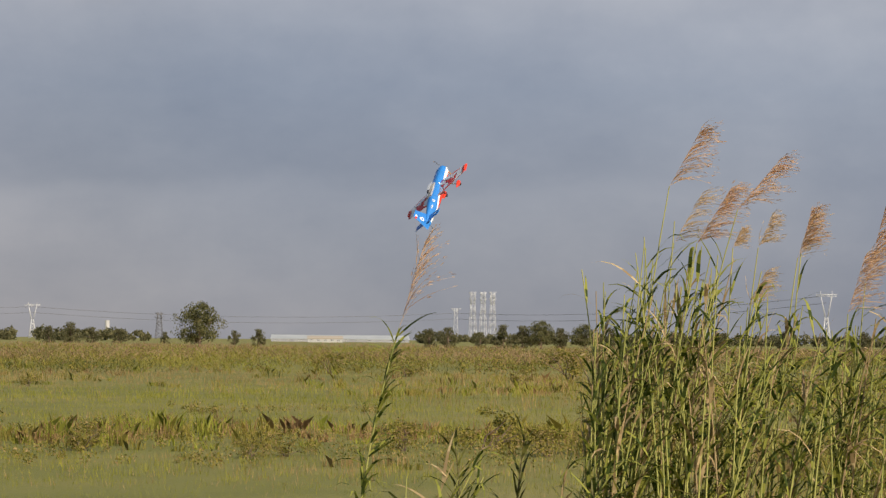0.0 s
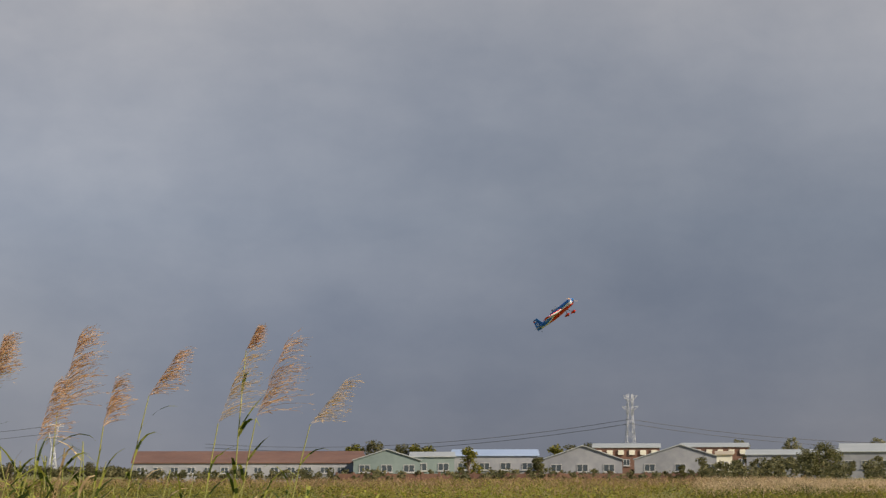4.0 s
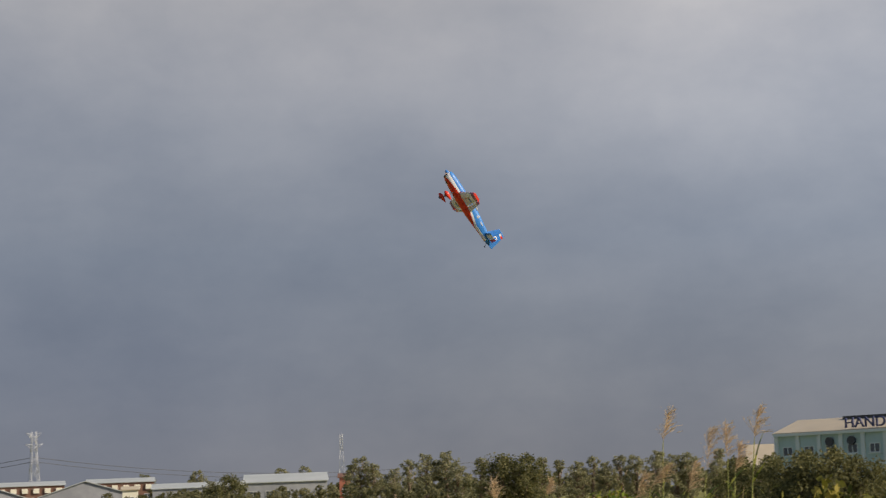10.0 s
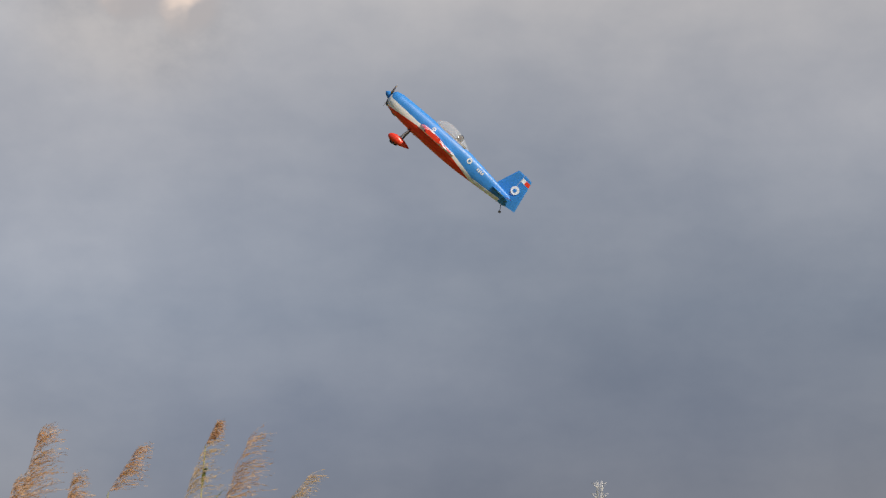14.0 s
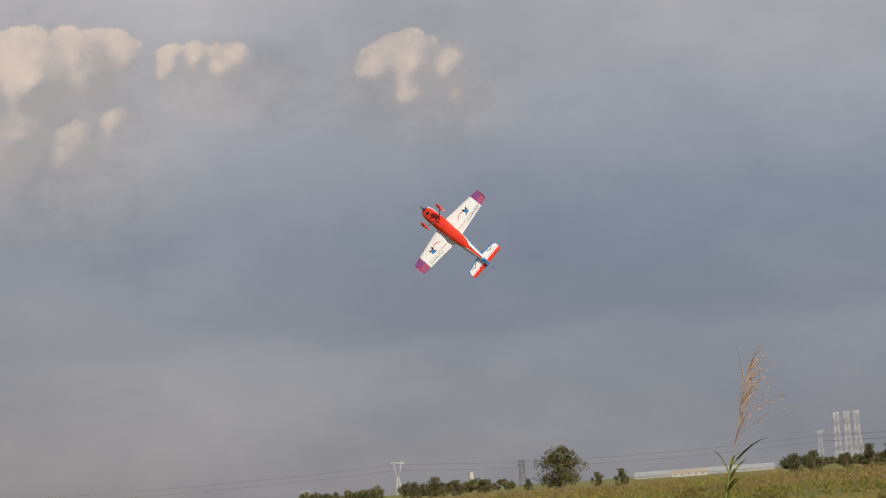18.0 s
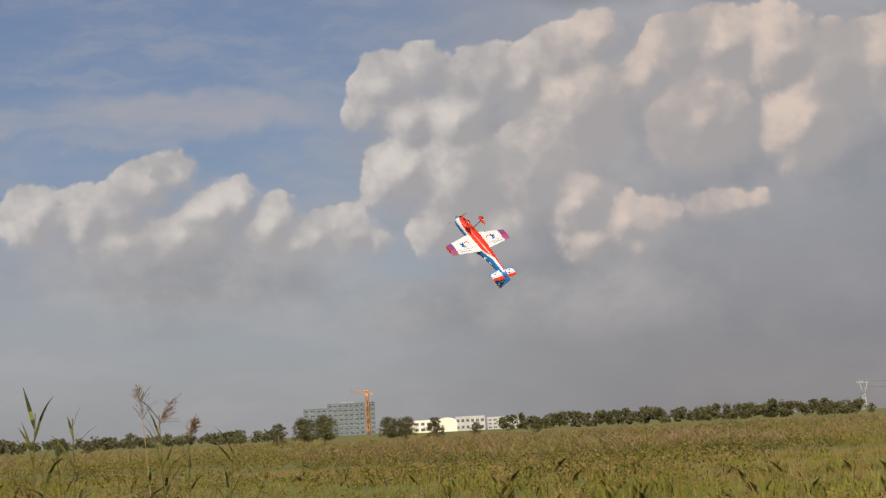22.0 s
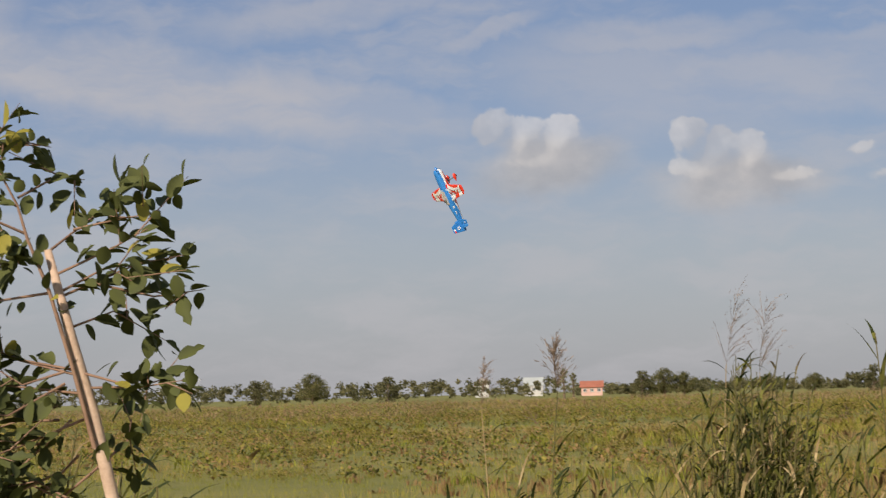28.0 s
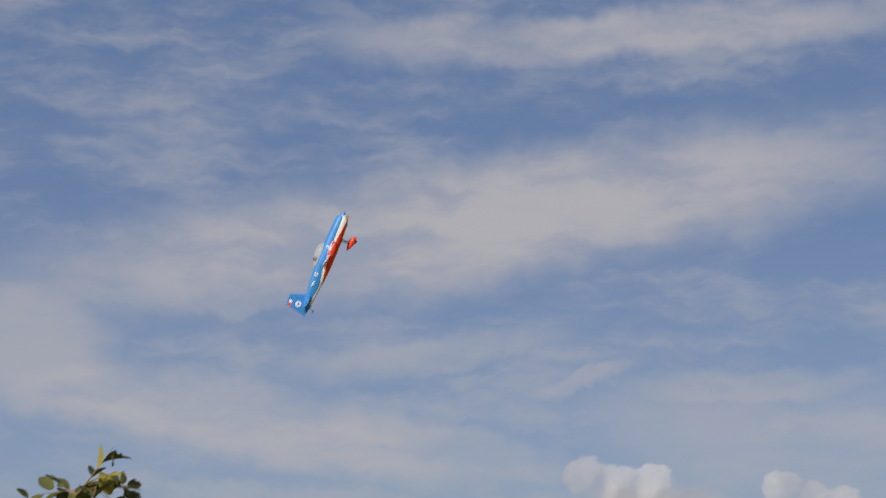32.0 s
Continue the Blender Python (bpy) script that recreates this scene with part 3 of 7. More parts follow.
def fine_blades(name, x, y, height, blades, width, material, label, spread, seed, slots, lean=0.6, category="grass"):
    """Fine single-face blades round each place, all one mass."""
    rng = np.random.default_rng(seed)
    n = len(x) * blades
    h = np.repeat(height, blades) * rng.uniform(0.5, 1.15, n)
    a, s = rng.uniform(0, 2 * np.pi, n), np.repeat(spread, blades) * np.sqrt(rng.uniform(0, 1, n))
    bx, by = np.repeat(x, blades) + np.cos(a) * s, np.repeat(y, blades) + np.sin(a) * s
    la, ll = rng.uniform(0, 2 * np.pi, n), h * lean * rng.uniform(0.1, 1, n)
    fa = rng.uniform(0, np.pi, n)
    w = np.repeat(width, blades) * rng.uniform(0.6, 1.3, n)
    z = np.full(n, -0.1)
    c = np.stack([np.stack([bx - np.cos(fa) * w, by - np.sin(fa) * w, z], 1), np.stack([bx + np.cos(fa) * w, by + np.sin(fa) * w, z], 1), np.stack([bx + np.cos(la) * ll, by + np.sin(la) * ll, h], 1)], 1)
    ob = quads(name, c, material, np.repeat(slots, blades))
    return tagged(ob, label, category, kind="stuff")


def leaf_cloud(rng, centres, radii, count, size, flat=0.7):
    """Random leaf faces round clump centres: an array (n, 4, 3)."""
    k = rng.integers(0, len(centres), count)
    d = rng.normal(size=(count, 3))
    d /= np.linalg.norm(d, axis=1, keepdims=True)
    p = centres[k] + d * (radii[k] * (rng.uniform(0.0, 1.0, count) ** 0.45 * 0.9 + rng.exponential(0.06, count)))[:, None] * np.array([1, 1, 0.85])
    n = d * 0.6 + rng.normal(size=(count, 3)) * flat
    n /= np.linalg.norm(n, axis=1, keepdims=True)
    a = np.cross(n, rng.normal(size=(count, 3)))
    a /= np.linalg.norm(a, axis=1, keepdims=True)
    b = np.cross(n, a)
    s = (size * rng.uniform(0.6, 1.4, count))[:, None]
    return np.stack([p - a * s, p - b * s * 0.55, p + a * s, p + b * s * 0.55], 1)


def weed_mass(name, count, near, far, low, high, seed, level, height, leaves, size, materials, chances, label, power=1.0):
    """Low leafy weeds in patches: small clumps of leaves."""
    rng = np.random.default_rng(seed)
    x, y, r = sow(count, near, far, low, high, seed, power)
    thick = patchy(x, y, 0.05, seed * 1.7) + 0.45 * patchy(x, y, 0.22, seed * 0.9)
    side = np.degrees(np.arctan2(x, y))
    keep = (thick > level) & (rng.uniform(0, 9, len(x)) < np.minimum(side - low, high - side))
    x, y, thick = x[keep], y[keep], thick[keep]
    h = height * np.clip(0.35 + 1.3 * (thick - level), 0.3, 1.25) * rng.uniform(0.6, 1.25, len(x))
    cen = np.stack([x, y, h * 0.5], 1)
    k = np.repeat(np.arange(len(x)), leaves)
    faces = leaf_cloud(rng, cen[k], h[k] * 0.62, len(k), size)
    faces[:, :, 2] = np.maximum(faces[:, :, 2], -0.02)
    own = rng.choice(len(materials), len(x), p=chances)
    ob = quads(name, faces, materials, np.where(rng.uniform(0, 1, len(k)) < 0.8, own[k], rng.choice(len(materials), len(k), p=chances)))
    return tagged(ob, label, "weeds", kind="stuff")


def tall_mass(name, x, y, r, high, rng, materials, label):
    """Short blades at all heights of a tall stand: green below, straw at the tips, darker patches, the foot darkened
    for shade.
    """
    k = np.repeat(np.arange(len(x)), 15)
    lift = rng.uniform(0, 0.75, len(k)) ** 1.2
    a, out = rng.uniform(0, 6.283, len(k)), rng.uniform(0, 1, len(k)) * (0.35 + r[k] * 0.003)
    p = np.stack([x[k] + np.cos(a) * out, y[k] + np.sin(a) * out, high[k] * lift], 1)
    tip = p + np.stack([rng.normal(0, 0.30, len(k)), rng.normal(0, 0.30, len(k)), high[k] * rng.uniform(0.12, 0.30, len(k))], 1)
    w = (0.008 + r[k] * 0.00011)[:, None] * rng.uniform(0.6, 1.3, len(k))[:, None]
    f = rng.uniform(0, 3.14, len(k))
    wide = np.stack([np.cos(f), np.sin(f), 0 * f], 1) * w
    tip_share = lift + 0.5 * patchy(x, y, 0.05, 1.0)[k] + rng.uniform(-0.25, 0.25, len(k))
    tone = patchy(x, y, 0.035, 6.0)[k] + 0.7 * patchy(x, y, 0.14, 2.5)[k] + rng.uniform(-0.22, 0.22, len(k))
    # low blades take slot 2 more often: shade at the foot put into colour
    slot = np.where(tip_share > 0.50, 1, np.where(tone - 0.5 * lift > 0.02, 2, np.where(tone < -0.28, 3, 0)))
    ob = quads(name, np.stack([p - wide, p + wide, tip], 1), materials, slot)
    return tagged(ob, label, "tall grass", kind="stuff")


def meadow():
    rng = np.random.default_rng(5)
    # short sward with a dry straw strip at its outer edge
    x, y, r = sow(50000, 17, 100, -90, 58, 11, 1.35)
    straw = np.where(np.degrees(np.arctan2(x, y)) < -28, 0.16, 0.0) + np.clip((r - 60) / 20, 0, 1) * 0.75 + patchy(x, y, 0.05, 3.0) * 0.8 + rng.uniform(-0.5, 0.5, len(x)) > 0.42
    fine_blades("short_grass", x, y, (0.05 + 0.06 * np.clip(patchy(x, y, 0.15) + 0.5, 0.1, 1.2)) * (1 + r / 90), 7, 0.006 + r * 0.00012, [GRASS, DRY], "short green meadow grass with dry blades", 0.12 + r * 0.0025, 12, straw.astype(int), 0.9)
    # leafy weeds
    mixed = [TALL, SHRUB, YELLOW_SHRUB, DRY]
    weed_mass("weeds", 9000, 27, 48, -98, 66, 21, 0.02, 0.42, 34, 0.018, mixed, [0.42, 0.05, 0.25, 0.28], "knee-high yellowish weeds in patches on the meadow")
    weed_mass("weeds", 4200, 45, 80, -98, 66, 22, 0.22, 0.50, 40, 0.026, mixed, [0.40, 0.22, 0.16, 0.22], "low weeds scattered over the green sward")
    weed_mass("weeds", 6500, 86, 170, -98, 66, 23, 0.05, 1.05, 40, 0.05, mixed[:3] + [RUSSET], [0.38, 0.30, 0.10, 0.22], "darker bushy weeds farther out on the meadow")
    weed_mass("weeds", 1600, 24, 44, 9, 66, 27, -0.15, 0.70, 45, 0.022, mixed[:3], [0.4, 0.3, 0.3], "thick green weeds on the eastern meadow")
    weed_mass("weeds", 4600, 42, 112, 6, 66, 37, -0.10, 0.85, 42, 0.042, [FRESH, YELLOW_SHRUB, TALL, SHRUB, RUSSET], [0.34, 0.22, 0.22, 0.14, 0.08], "bushy yellow-green weeds crowding the eastern meadow")
    # rough weeds, made denser and darker here to stand in for cloud shade
    weed_mass("weeds", 11000, 28, 150, -99, -20, 31, -0.08, 0.66, 19, 0.050, mixed[:3] + [RUSSET], [0.30, 0.34, 0.06, 0.30], "rough olive weeds, darkened for cloud shade, over the western meadow")
    # tussocks, each of one colour, in drifts
    for seed, near, far, low, high, level, count in ((61, 20, 60, 8, 60, -0.05, 1000), (62, 24, 80, -30, 8, 0.16, 2200), (63, 24, 100, -96, -30, 0.0, 3000), (64, 60, 125, -96, 60, 0.0, 1800)):
        x, y, r = sow(count, near, far, low, high, seed, 1.15)
        thick = patchy(x, y, 0.07, seed * 0.37) + 0.5 * patchy(x, y, 0.25, seed * 0.11)
        keep = thick > level
        x, y, r, thick = x[keep], y[keep], r[keep], thick[keep]
        mood = patchy(x, y, 0.045, seed * 0.53) + 0.6 * patchy(x, y, 0.3, seed * 0.29) + rng.uniform(-0.35, 0.35, len(x))
        slot = np.where(mood > 0.38, 3, np.where(mood > 0.10, 1, np.where(mood > -0.22, 0, np.where(mood > -0.42, 2, 4))))
        tufts("tussock_grass", x, y, np.clip(0.16 + 0.45 * (thick - level), 0.14, 0.48) * rng.uniform(0.6, 1.25, len(x)), 22, 0.006 + 0.003 * (far / 80), [TALL, FRESH, YELLOW_SHRUB, RUSSET, DRY], "yellow-green and russet grass tussocks in drifts", 0.34, 1.15, seed, slot)
    x, y, r = sow(12000, 24, 90, -90, 58, 29, 1.2)
    keep = patchy(x, y, 0.06, 7.0) > 0.08
    x, y, r = x[keep], y[keep], r[keep]
    fine_blades("straw_grass", x, y, 0.22 + 0.28 * np.clip(patchy(x, y, 0.11, 9.0) + 0.4, 0, 1), 6, 0.004 + r * 0.0001, [DRY, TALL], "dry knee-high grass stalks in loose patches", 0.16 + r * 0.002, 30, rng.integers(0, 2, len(x)), 0.5)
    # tall grass beyond the mown part
    x, y, r = sow(30000, 90, 330, -90, 58, 15, 1.5)
    side = np.degrees(np.arctan2(x, y))
    edge = 96 + 26 * patchy(x, y, 0.06, 5.0) + 18 * np.clip(patchy(x, y, 0.012, 8.0), -0.5, 1) + np.where(side < -40, 25, 0) + np.where(side > 30 + 6 * patchy(x, y, 0.03, 2.0), 400, 0)
    keep = r > edge
    x, y, r = x[keep], y[keep], r[keep]
    high = np.where((np.degrees(np.arctan2(x, y)) > 8) & (r < 220), 0.3, 0.0) + np.clip(1.02 + 0.45 * patchy(x, y, 0.05, 4.0) + 0.32 * patchy(x, y, 0.3), 0.35, 1.5)
    tall_mass("tall_grass_belt", x, y, r, high, rng, [TALL, GRASS_HEAD, SHRUB, FRESH], "belt of tall straw-tipped grass")
    # pinkish flowering reed grass before the trees
    x, y, r = sow(7000, 112, 200, 27, 41, 33)
    keep = rng.uniform(0, 1, len(x)) * 9 < 39 - np.degrees(np.arctan2(x, y)) + 5 * patchy(x, y, 0.05)
    x, y, r = x[keep], y[keep], r[keep]
    tall_mass("reed_grass", x, y, r, 1.25 + 0.4 * patchy(x, y, 0.08), rng, [TALL, PLUME_PALE, SHRUB, FRESH], "row of pinkish flowering reed grass before the trees")


meadow()

# ---- buildings ----
def gable_shed(place, turn, w, d, eaves, ridge, wall, roof, label, windows=0, group="", over=0.3, along="x", vents=0, name="factory_shed", door=False):
    """A shed with four walls, a pitched roof of two sheets and window openings with panes. Its front is -y."""
    ob = base(name, place, turn, label, "shed", group)
    bm = bmesh.new()
    hw, hd = w / 2, d / 2
    if along == "x":  # ridge along x, gables at the ends
        pts = [[(s * hw, -hd, 0), (s * hw, hd, 0), (s * hw, hd, eaves), (s * hw, 0, ridge), (s * hw, -hd, eaves)] for s in (-1, 1)]
    else:  # gable to the front
        pts = [[(-hw, s * hd, 0), (hw, s * hd, 0), (hw, s * hd, eaves), (0, s * hd, ridge), (-hw, s * hd, eaves)] for s in (-1, 1)]
    rings = [[bm.verts.new(p) for p in ring] for ring in pts]
    for ring in rings:
        bm.faces.new(ring)
    n = 5
    for k in (1, 4) if along == "x" else (1, 4):
        bm.faces.new((rings[0][k], rings[0][(k + 1) % n], rings[1][(k + 1) % n], rings[1][k]))
    bmesh.ops.recalc_face_normals(bm, faces=bm.faces)
    part("wall", bm, wall, ob)
    for s in (-1, 1):
        bm = bmesh.new()
        t = 0.15
        if along == "x":
            a, b = (s * (hd + over), eaves - over * (ridge - eaves) / hd), (0, ridge)
            ring = [(-hw - over, a[0], a[1]), (hw + over, a[0], a[1]), (hw + over, b[0], b[1]), (-hw - over, b[0], b[1])]
        else:
            a, b = (s * (hw + over), eaves - over * (ridge - eaves) / hw), (0, ridge)
            ring = [(a[0], -hd - over, a[1]), (a[0], hd + over, a[1]), (b[0], hd + over, b[1]), (b[0], -hd - over, b[1])]
        low = [bm.verts.new(p) for p in ring]
        top = [bm.verts.new((p[0], p[1], p[2] + t)) for p in ring]
        bm.faces.new(low), bm.faces.new(top)
        for k in range(4):
            bm.faces.new((low[k], low[(k + 1) % 4], top[(k + 1) % 4], top[k]))
        bmesh.ops.recalc_face_normals(bm, faces=bm.faces)
        part("roof_sheet", bm, roof, ob)
    for k in range(windows):
        x = -hw + w * (k + 0.5) / windows
        opening(ob, x, -hd, eaves * 0.45, min(2.0, w / windows * 0.5), min(1.4, eaves * 0.35), name="window")
    for k in range(vents):
        bm = bmesh.new()
        x = -hw + w * (k + 0.5) / vents
        box(bm, x - 0.6, x + 0.6, -hd - 0.35, -hd - 0.01, eaves - 1.5, eaves - 0.5)
        part("wall_vent", bm, WALL_CREAM, ob)
    return ob


def opening(parent, x, y, z, w, h, name="window", frame_mat=None, glass=None, deep=0.12):
    """A framed pane set into a front wall, with a sill."""
    win = base(name, (x, y, z))
    win.parent = parent
    bm = bmesh.new()
    t = 0.12
    for x0, x1, z0, z1 in ((-w / 2, w / 2, 0, t), (-w / 2, w / 2, h - t, h), (-w / 2, -w / 2 + t, t, h - t), (w / 2 - t, w / 2, t, h - t), (-t / 2, t / 2, t, h - t)):
        box(bm, x0, x1, -0.10, 0.05, z0, z1)
    part("window_frame", bm, frame_mat or WALL_WHITE, win)
    bm = bmesh.new()
    box(bm, -w / 2 + t, w / 2 - t, -0.03, -0.01, t, h - t)
    part("pane", bm, glass or WINDOW, win)
    bm = bmesh.new()
    box(bm, -w / 2 - 0.15, w / 2 + 0.15, -0.25, 0.0, -0.14, -0.02)
    part("window_sill", bm, frame_mat or WALL_WHITE, win)
    return win


def span_of(a0, a1, far):
    return 2 * far * math.tan(radians(abs(a1 - a0)) / 2)


def works():
    """The row of factory sheds on the east side."""
    far = 420.0

    def row(a0, a1, rise, **more):
        return at((a0 + a1) / 2, more.get("far", far)), span_of(a0, a1, more.get("far", far)), EYE + math.tan(radians(rise + 0.18)) * more.get("far", far)

    p, w, h = row(12.2, 18.1, 0.38)
    gable_shed(p, facing(15.1), w, 26, h - 2.2, h, WALL_DIMMED, SHEET_RUST, "long low factory shed with a rust-brown sheet roof", 14, "factory sheds")
    p, w, h = row(17.9, 19.6, 0.42, far=400)
    gable_shed(p, facing(18.7), w, 24, h - 1.9, h, WALL_GREEN, SHEET_PALE, "grey-green factory shed with a pale roof", 3, "factory sheds", along="y")
    p, w, h = row(19.4, 20.5, 0.36, far=410)
    gable_shed(p, facing(19.9), w, 40, h - 1.0, h, WALL_GREEN, SHEET_PALE, "green sheet-metal shed under a broad pale roof", 2, "factory sheds")
    p, w, h = row(20.5, 22.7, 0.42)
    gable_shed(p, facing(21.6), w, 20, h - 1.2, h, WALL_DIMMED, SHEET_BLUE, "greyed white factory block with a blue roof edge", 4, "factory sheds")
    p, w, h = row(22.9, 24.9, 0.50, far=400)
    gable_shed(p, facing(23.9), w, 30, h - 2.4, h, WALL_DIMMED, SHEET_PALE, "white gabled warehouse with three small windows", 3, "factory sheds", along="y")
    p, w, h = row(24.2, 25.9, 0.57, far=470)
    gable_shed(p, facing(25.0), w, 20, h - 0.9, h, SHEET_RUST, SHEET_PALE, "warehouse with a brown monitor wall and a pale roof edge", 5, "factory sheds", vents=6)
    p, w, h = row(25.3, 27.6, 0.52, far=415)
    gable_shed(p, facing(26.4), w, 30, h - 2.6, h, WALL_DIMMED, SHEET_PALE, "white gabled warehouse behind low trees", 3, "factory sheds", along="y")
    p, w, h = row(26.5, 28.2, 0.58, far=475)
    gable_shed(p, facing(27.3), w, 20, h - 0.9, h, SHEET_RUST, SHEET_PALE, "long warehouse with white vents under a pale roof", 5, "factory sheds", vents=6)
    p, w, h = row(27.4, 27.8, 0.36, far=395)
    gable_shed(p, facing(27.6), w, 4, h - 0.5, h, WALL_CREAM, SHEET_SAND, "small cream gatehouse catching the sun", 1, "factory sheds")
    p, w, h = row(28.2, 30.6, 0.40, far=430)
    gable_shed(p, facing(29.4), w, 20, h - 1.0, h, WALL_DIMMED, SHEET_PALE, "low pale shed half hidden by trees", 5, "factory sheds")
    p, w, h = row(30.6, 32.7, 0.55, far=400)
    shed = gable_shed(p, facing(31.6), w, 22, h - 1.5, h, WALL_DIMMED, SHEET_PALE, "open shed with an upswept pale roof and dark bays", 5, "factory sheds")
    p, w, h = row(33.05, 33.35, 0.50, far=400)
    gable_shed(p, facing(33.2), w, 3, h - 0.6, h, TILE_RED, SHEET_RUST, "narrow reddish brick stair tower", 1, "factory sheds", name="stair_tower")
    # red-brown wall in front of the sheds
    ob = base("boundary_wall", at(22.4, 380), facing(22.4), "low red-brown brick boundary wall before the sheds", "wall")
    bm = bmesh.new()
    box(bm, -33, 33, -0.12, 0.12, 0, 1.5)
    part("wall", bm, SHEET_RUST, ob)
    for k in range(23):
        bm = bmesh.new()
        box(bm, -33.2 + 3 * k, -32.8 + 3 * k, -0.2, 0.2, 0, 1.75)
        part("pillar", bm, SHEET_RUST, ob)


works()


def flat_block(place, turn, w, d, h, storeys, bays, wall, label, glass=None, name="building", category="building", group="", trim=None):
    """A flat-roofed block with floors of windows, a parapet and a plant room."""
    ob = base(name, place, turn, label, category, group)
    bm = bmesh.new()
    box(bm, -w / 2, w / 2, -d / 2, d / 2, 0, h)
    part("wall", bm, wall, ob)
    bm = bmesh.new()
    for x0, x1, y0, y1 in ((-w / 2 - 0.1, w / 2 + 0.1, -d / 2 - 0.1, -d / 2 + 0.3), (-w / 2 - 0.1, w / 2 + 0.1, d / 2 - 0.3, d / 2 + 0.1), (-w / 2 - 0.1, -w / 2 + 0.3, -d / 2 + 0.3, d / 2 - 0.3), (w / 2 - 0.3, w / 2 + 0.1, -d / 2 + 0.3, d / 2 - 0.3)):
        box(bm, x0, x1, y0, y1, h - 0.2, h + 0.8)
    part("parapet", bm, wall, ob)
    for s in range(storeys):
        for b in range(bays):
            opening(ob, -w / 2 + w * (b + 0.5) / bays, -d / 2, h * (s + 0.3) / storeys, w / bays * 0.62, h / storeys * 0.5, frame_mat=trim, glass=glass)
    return ob


def letter_bars(parent, text, size, place, turn_x, material, name):
    cu = bpy.data.curves.new(name, "FONT")
    cu.body, cu.size, cu.extrude, cu.align_x, cu.offset = text, size, 0.12, "CENTER", 0.012
    tmp = bpy.data.objects.new(name, cu)
    scene.collection.objects.link(tmp)
    deps = bpy.context.evaluated_depsgraph_get()
    me = bpy.data.meshes.new_from_object(tmp.evaluated_get(deps))
    bpy.data.objects.remove(tmp)
    me.materials.clear()
    me.materials.append(material)
    ob = link(new(name, me), parent)
    ob.matrix_basis = pose(*place, turn_x, 0, 0)
    return ob


def mint_factory():
    """The long mint-green factory with a lettered roof: corner nearest the eye at its east end."""
    a, b = at(44.55, 318), at(50.28, 300)
    mid, across = (a + b) / 2, b - a
    w = across.length
    turn = math.degrees(math.atan2(across.y, across.x))
    h = EYE + math.tan(radians(1.42)) * 300
    d, ridge = 13.0, h + 1.75
    ob = base("factory_building", (0, 0, 0), turn, "long mint-green two-storey factory with a sand-coloured roof", "factory")
    inward = Vector((-across.y, across.x, 0)).normalized()
    centre = mid + inward * (d / 2)
    ob.matrix_basis = pose(centre.x, centre.y, 0, 0, 0, turn)
    hw, hd = w / 2, d / 2
    bm = bmesh.new()
    rings = [[bm.verts.new(p) for p in [(s * hw, -hd, 0), (s * hw, hd, 0), (s * hw, hd, h - 0.4), (s * hw, 0, ridge - 0.4), (s * hw, -hd, h - 0.4)]] for s in (-1, 1)]
    for ring in rings:
        bm.faces.new(ring)
    for k in (1, 4):
        bm.faces.new((rings[0][k], rings[0][(k + 1) % 5], rings[1][(k + 1) % 5], rings[1][k]))
    bmesh.ops.recalc_face_normals(bm, faces=bm.faces)
    # gable end painted a lighter cream; part of its sunlight is in the colour
    for f in bm.faces:
        f.material_index = 1 if f.normal.x > 0.9 else 0
    part("wall", bm, [WALL_MINT, WALL_CREAM], ob)
    for s in (-1, 1):
        bm = bmesh.new()
        ring = [(-hw - 0.4, s * (hd + 0.5), h - 0.5), (hw + 0.4, s * (hd + 0.5), h - 0.5), (hw + 0.4, 0, ridge - 0.3), (-hw - 0.4, 0, ridge - 0.3)]
        low, top = [bm.verts.new(p) for p in ring], [bm.verts.new((p[0], p[1], p[2] + 0.25)) for p in ring]
        bm.faces.new(low), bm.faces.new(top)
        for k in range(4):
            bm.faces.new((low[k], low[(k + 1) % 4], top[(k + 1) % 4], top[k]))
        bmesh.ops.recalc_face_normals(bm, faces=bm.faces)
        part("roof_sheet", bm, SHEET_SAND, ob)
    bm = bmesh.new()
    box(bm, -hw * 0.56, hw * 0.98, -1.1, 1.1, ridge - 0.7, ridge + 0.10)
    part("ridge_vent", bm, DARK, ob, "dark ridge ventilator along the roof")
    bm = bmesh.new()
    box(bm, -hw - 0.3, hw + 0.3, -hd - 0.55, -hd - 0.02, h - 0.75, h - 0.35)
    part("gutter", bm, WALL_MINT_PALE, ob)
    bm = bmesh.new()
    box(bm, -hw, hw, -hd - 0.22, -hd - 0.01, h * 0.42, h * 0.42 + 0.35)
    part("string_course", bm, WALL_MINT_PALE, ob)
    bays = 10
    for k in range(bays + 1):
        bm = bmesh.new()
        x = -hw + w * k / bays
        box(bm, x - 0.3, x + 0.3, -hd - 0.3, -hd - 0.01, 0, h - 0.76)
        part("pilaster", bm, WALL_MINT_PALE, ob)
    for k in range(bays - 1):
        x = -hw + w * (k + 0.5) / bays
        opening(ob, x, -hd, h * 0.60, w / bays * 0.48, h * 0.15, frame_mat=WALL_MINT_PALE)
        opening(ob, x, -hd, h * 0.20, w / bays * 0.48, h * 0.15, frame_mat=WALL_MINT_PALE)
        if k in (2, 3, 5, 6, 7):
            bm = bmesh.new()
            bmesh.ops.create_cone(bm, cap_ends=True, segments=20, radius1=0.62, radius2=0.62, depth=0.5, matrix=pose(x, -hd - 0.25, h * 0.80, 90))
            part("wall_fan", bm, DARK, ob, "round dark wall ventilator")
    for k in range(4):
        for z in (0.72, 0.28):
            bm = bmesh.new()
            x = hw - w / bays * (0.9 - 0.22 * k)
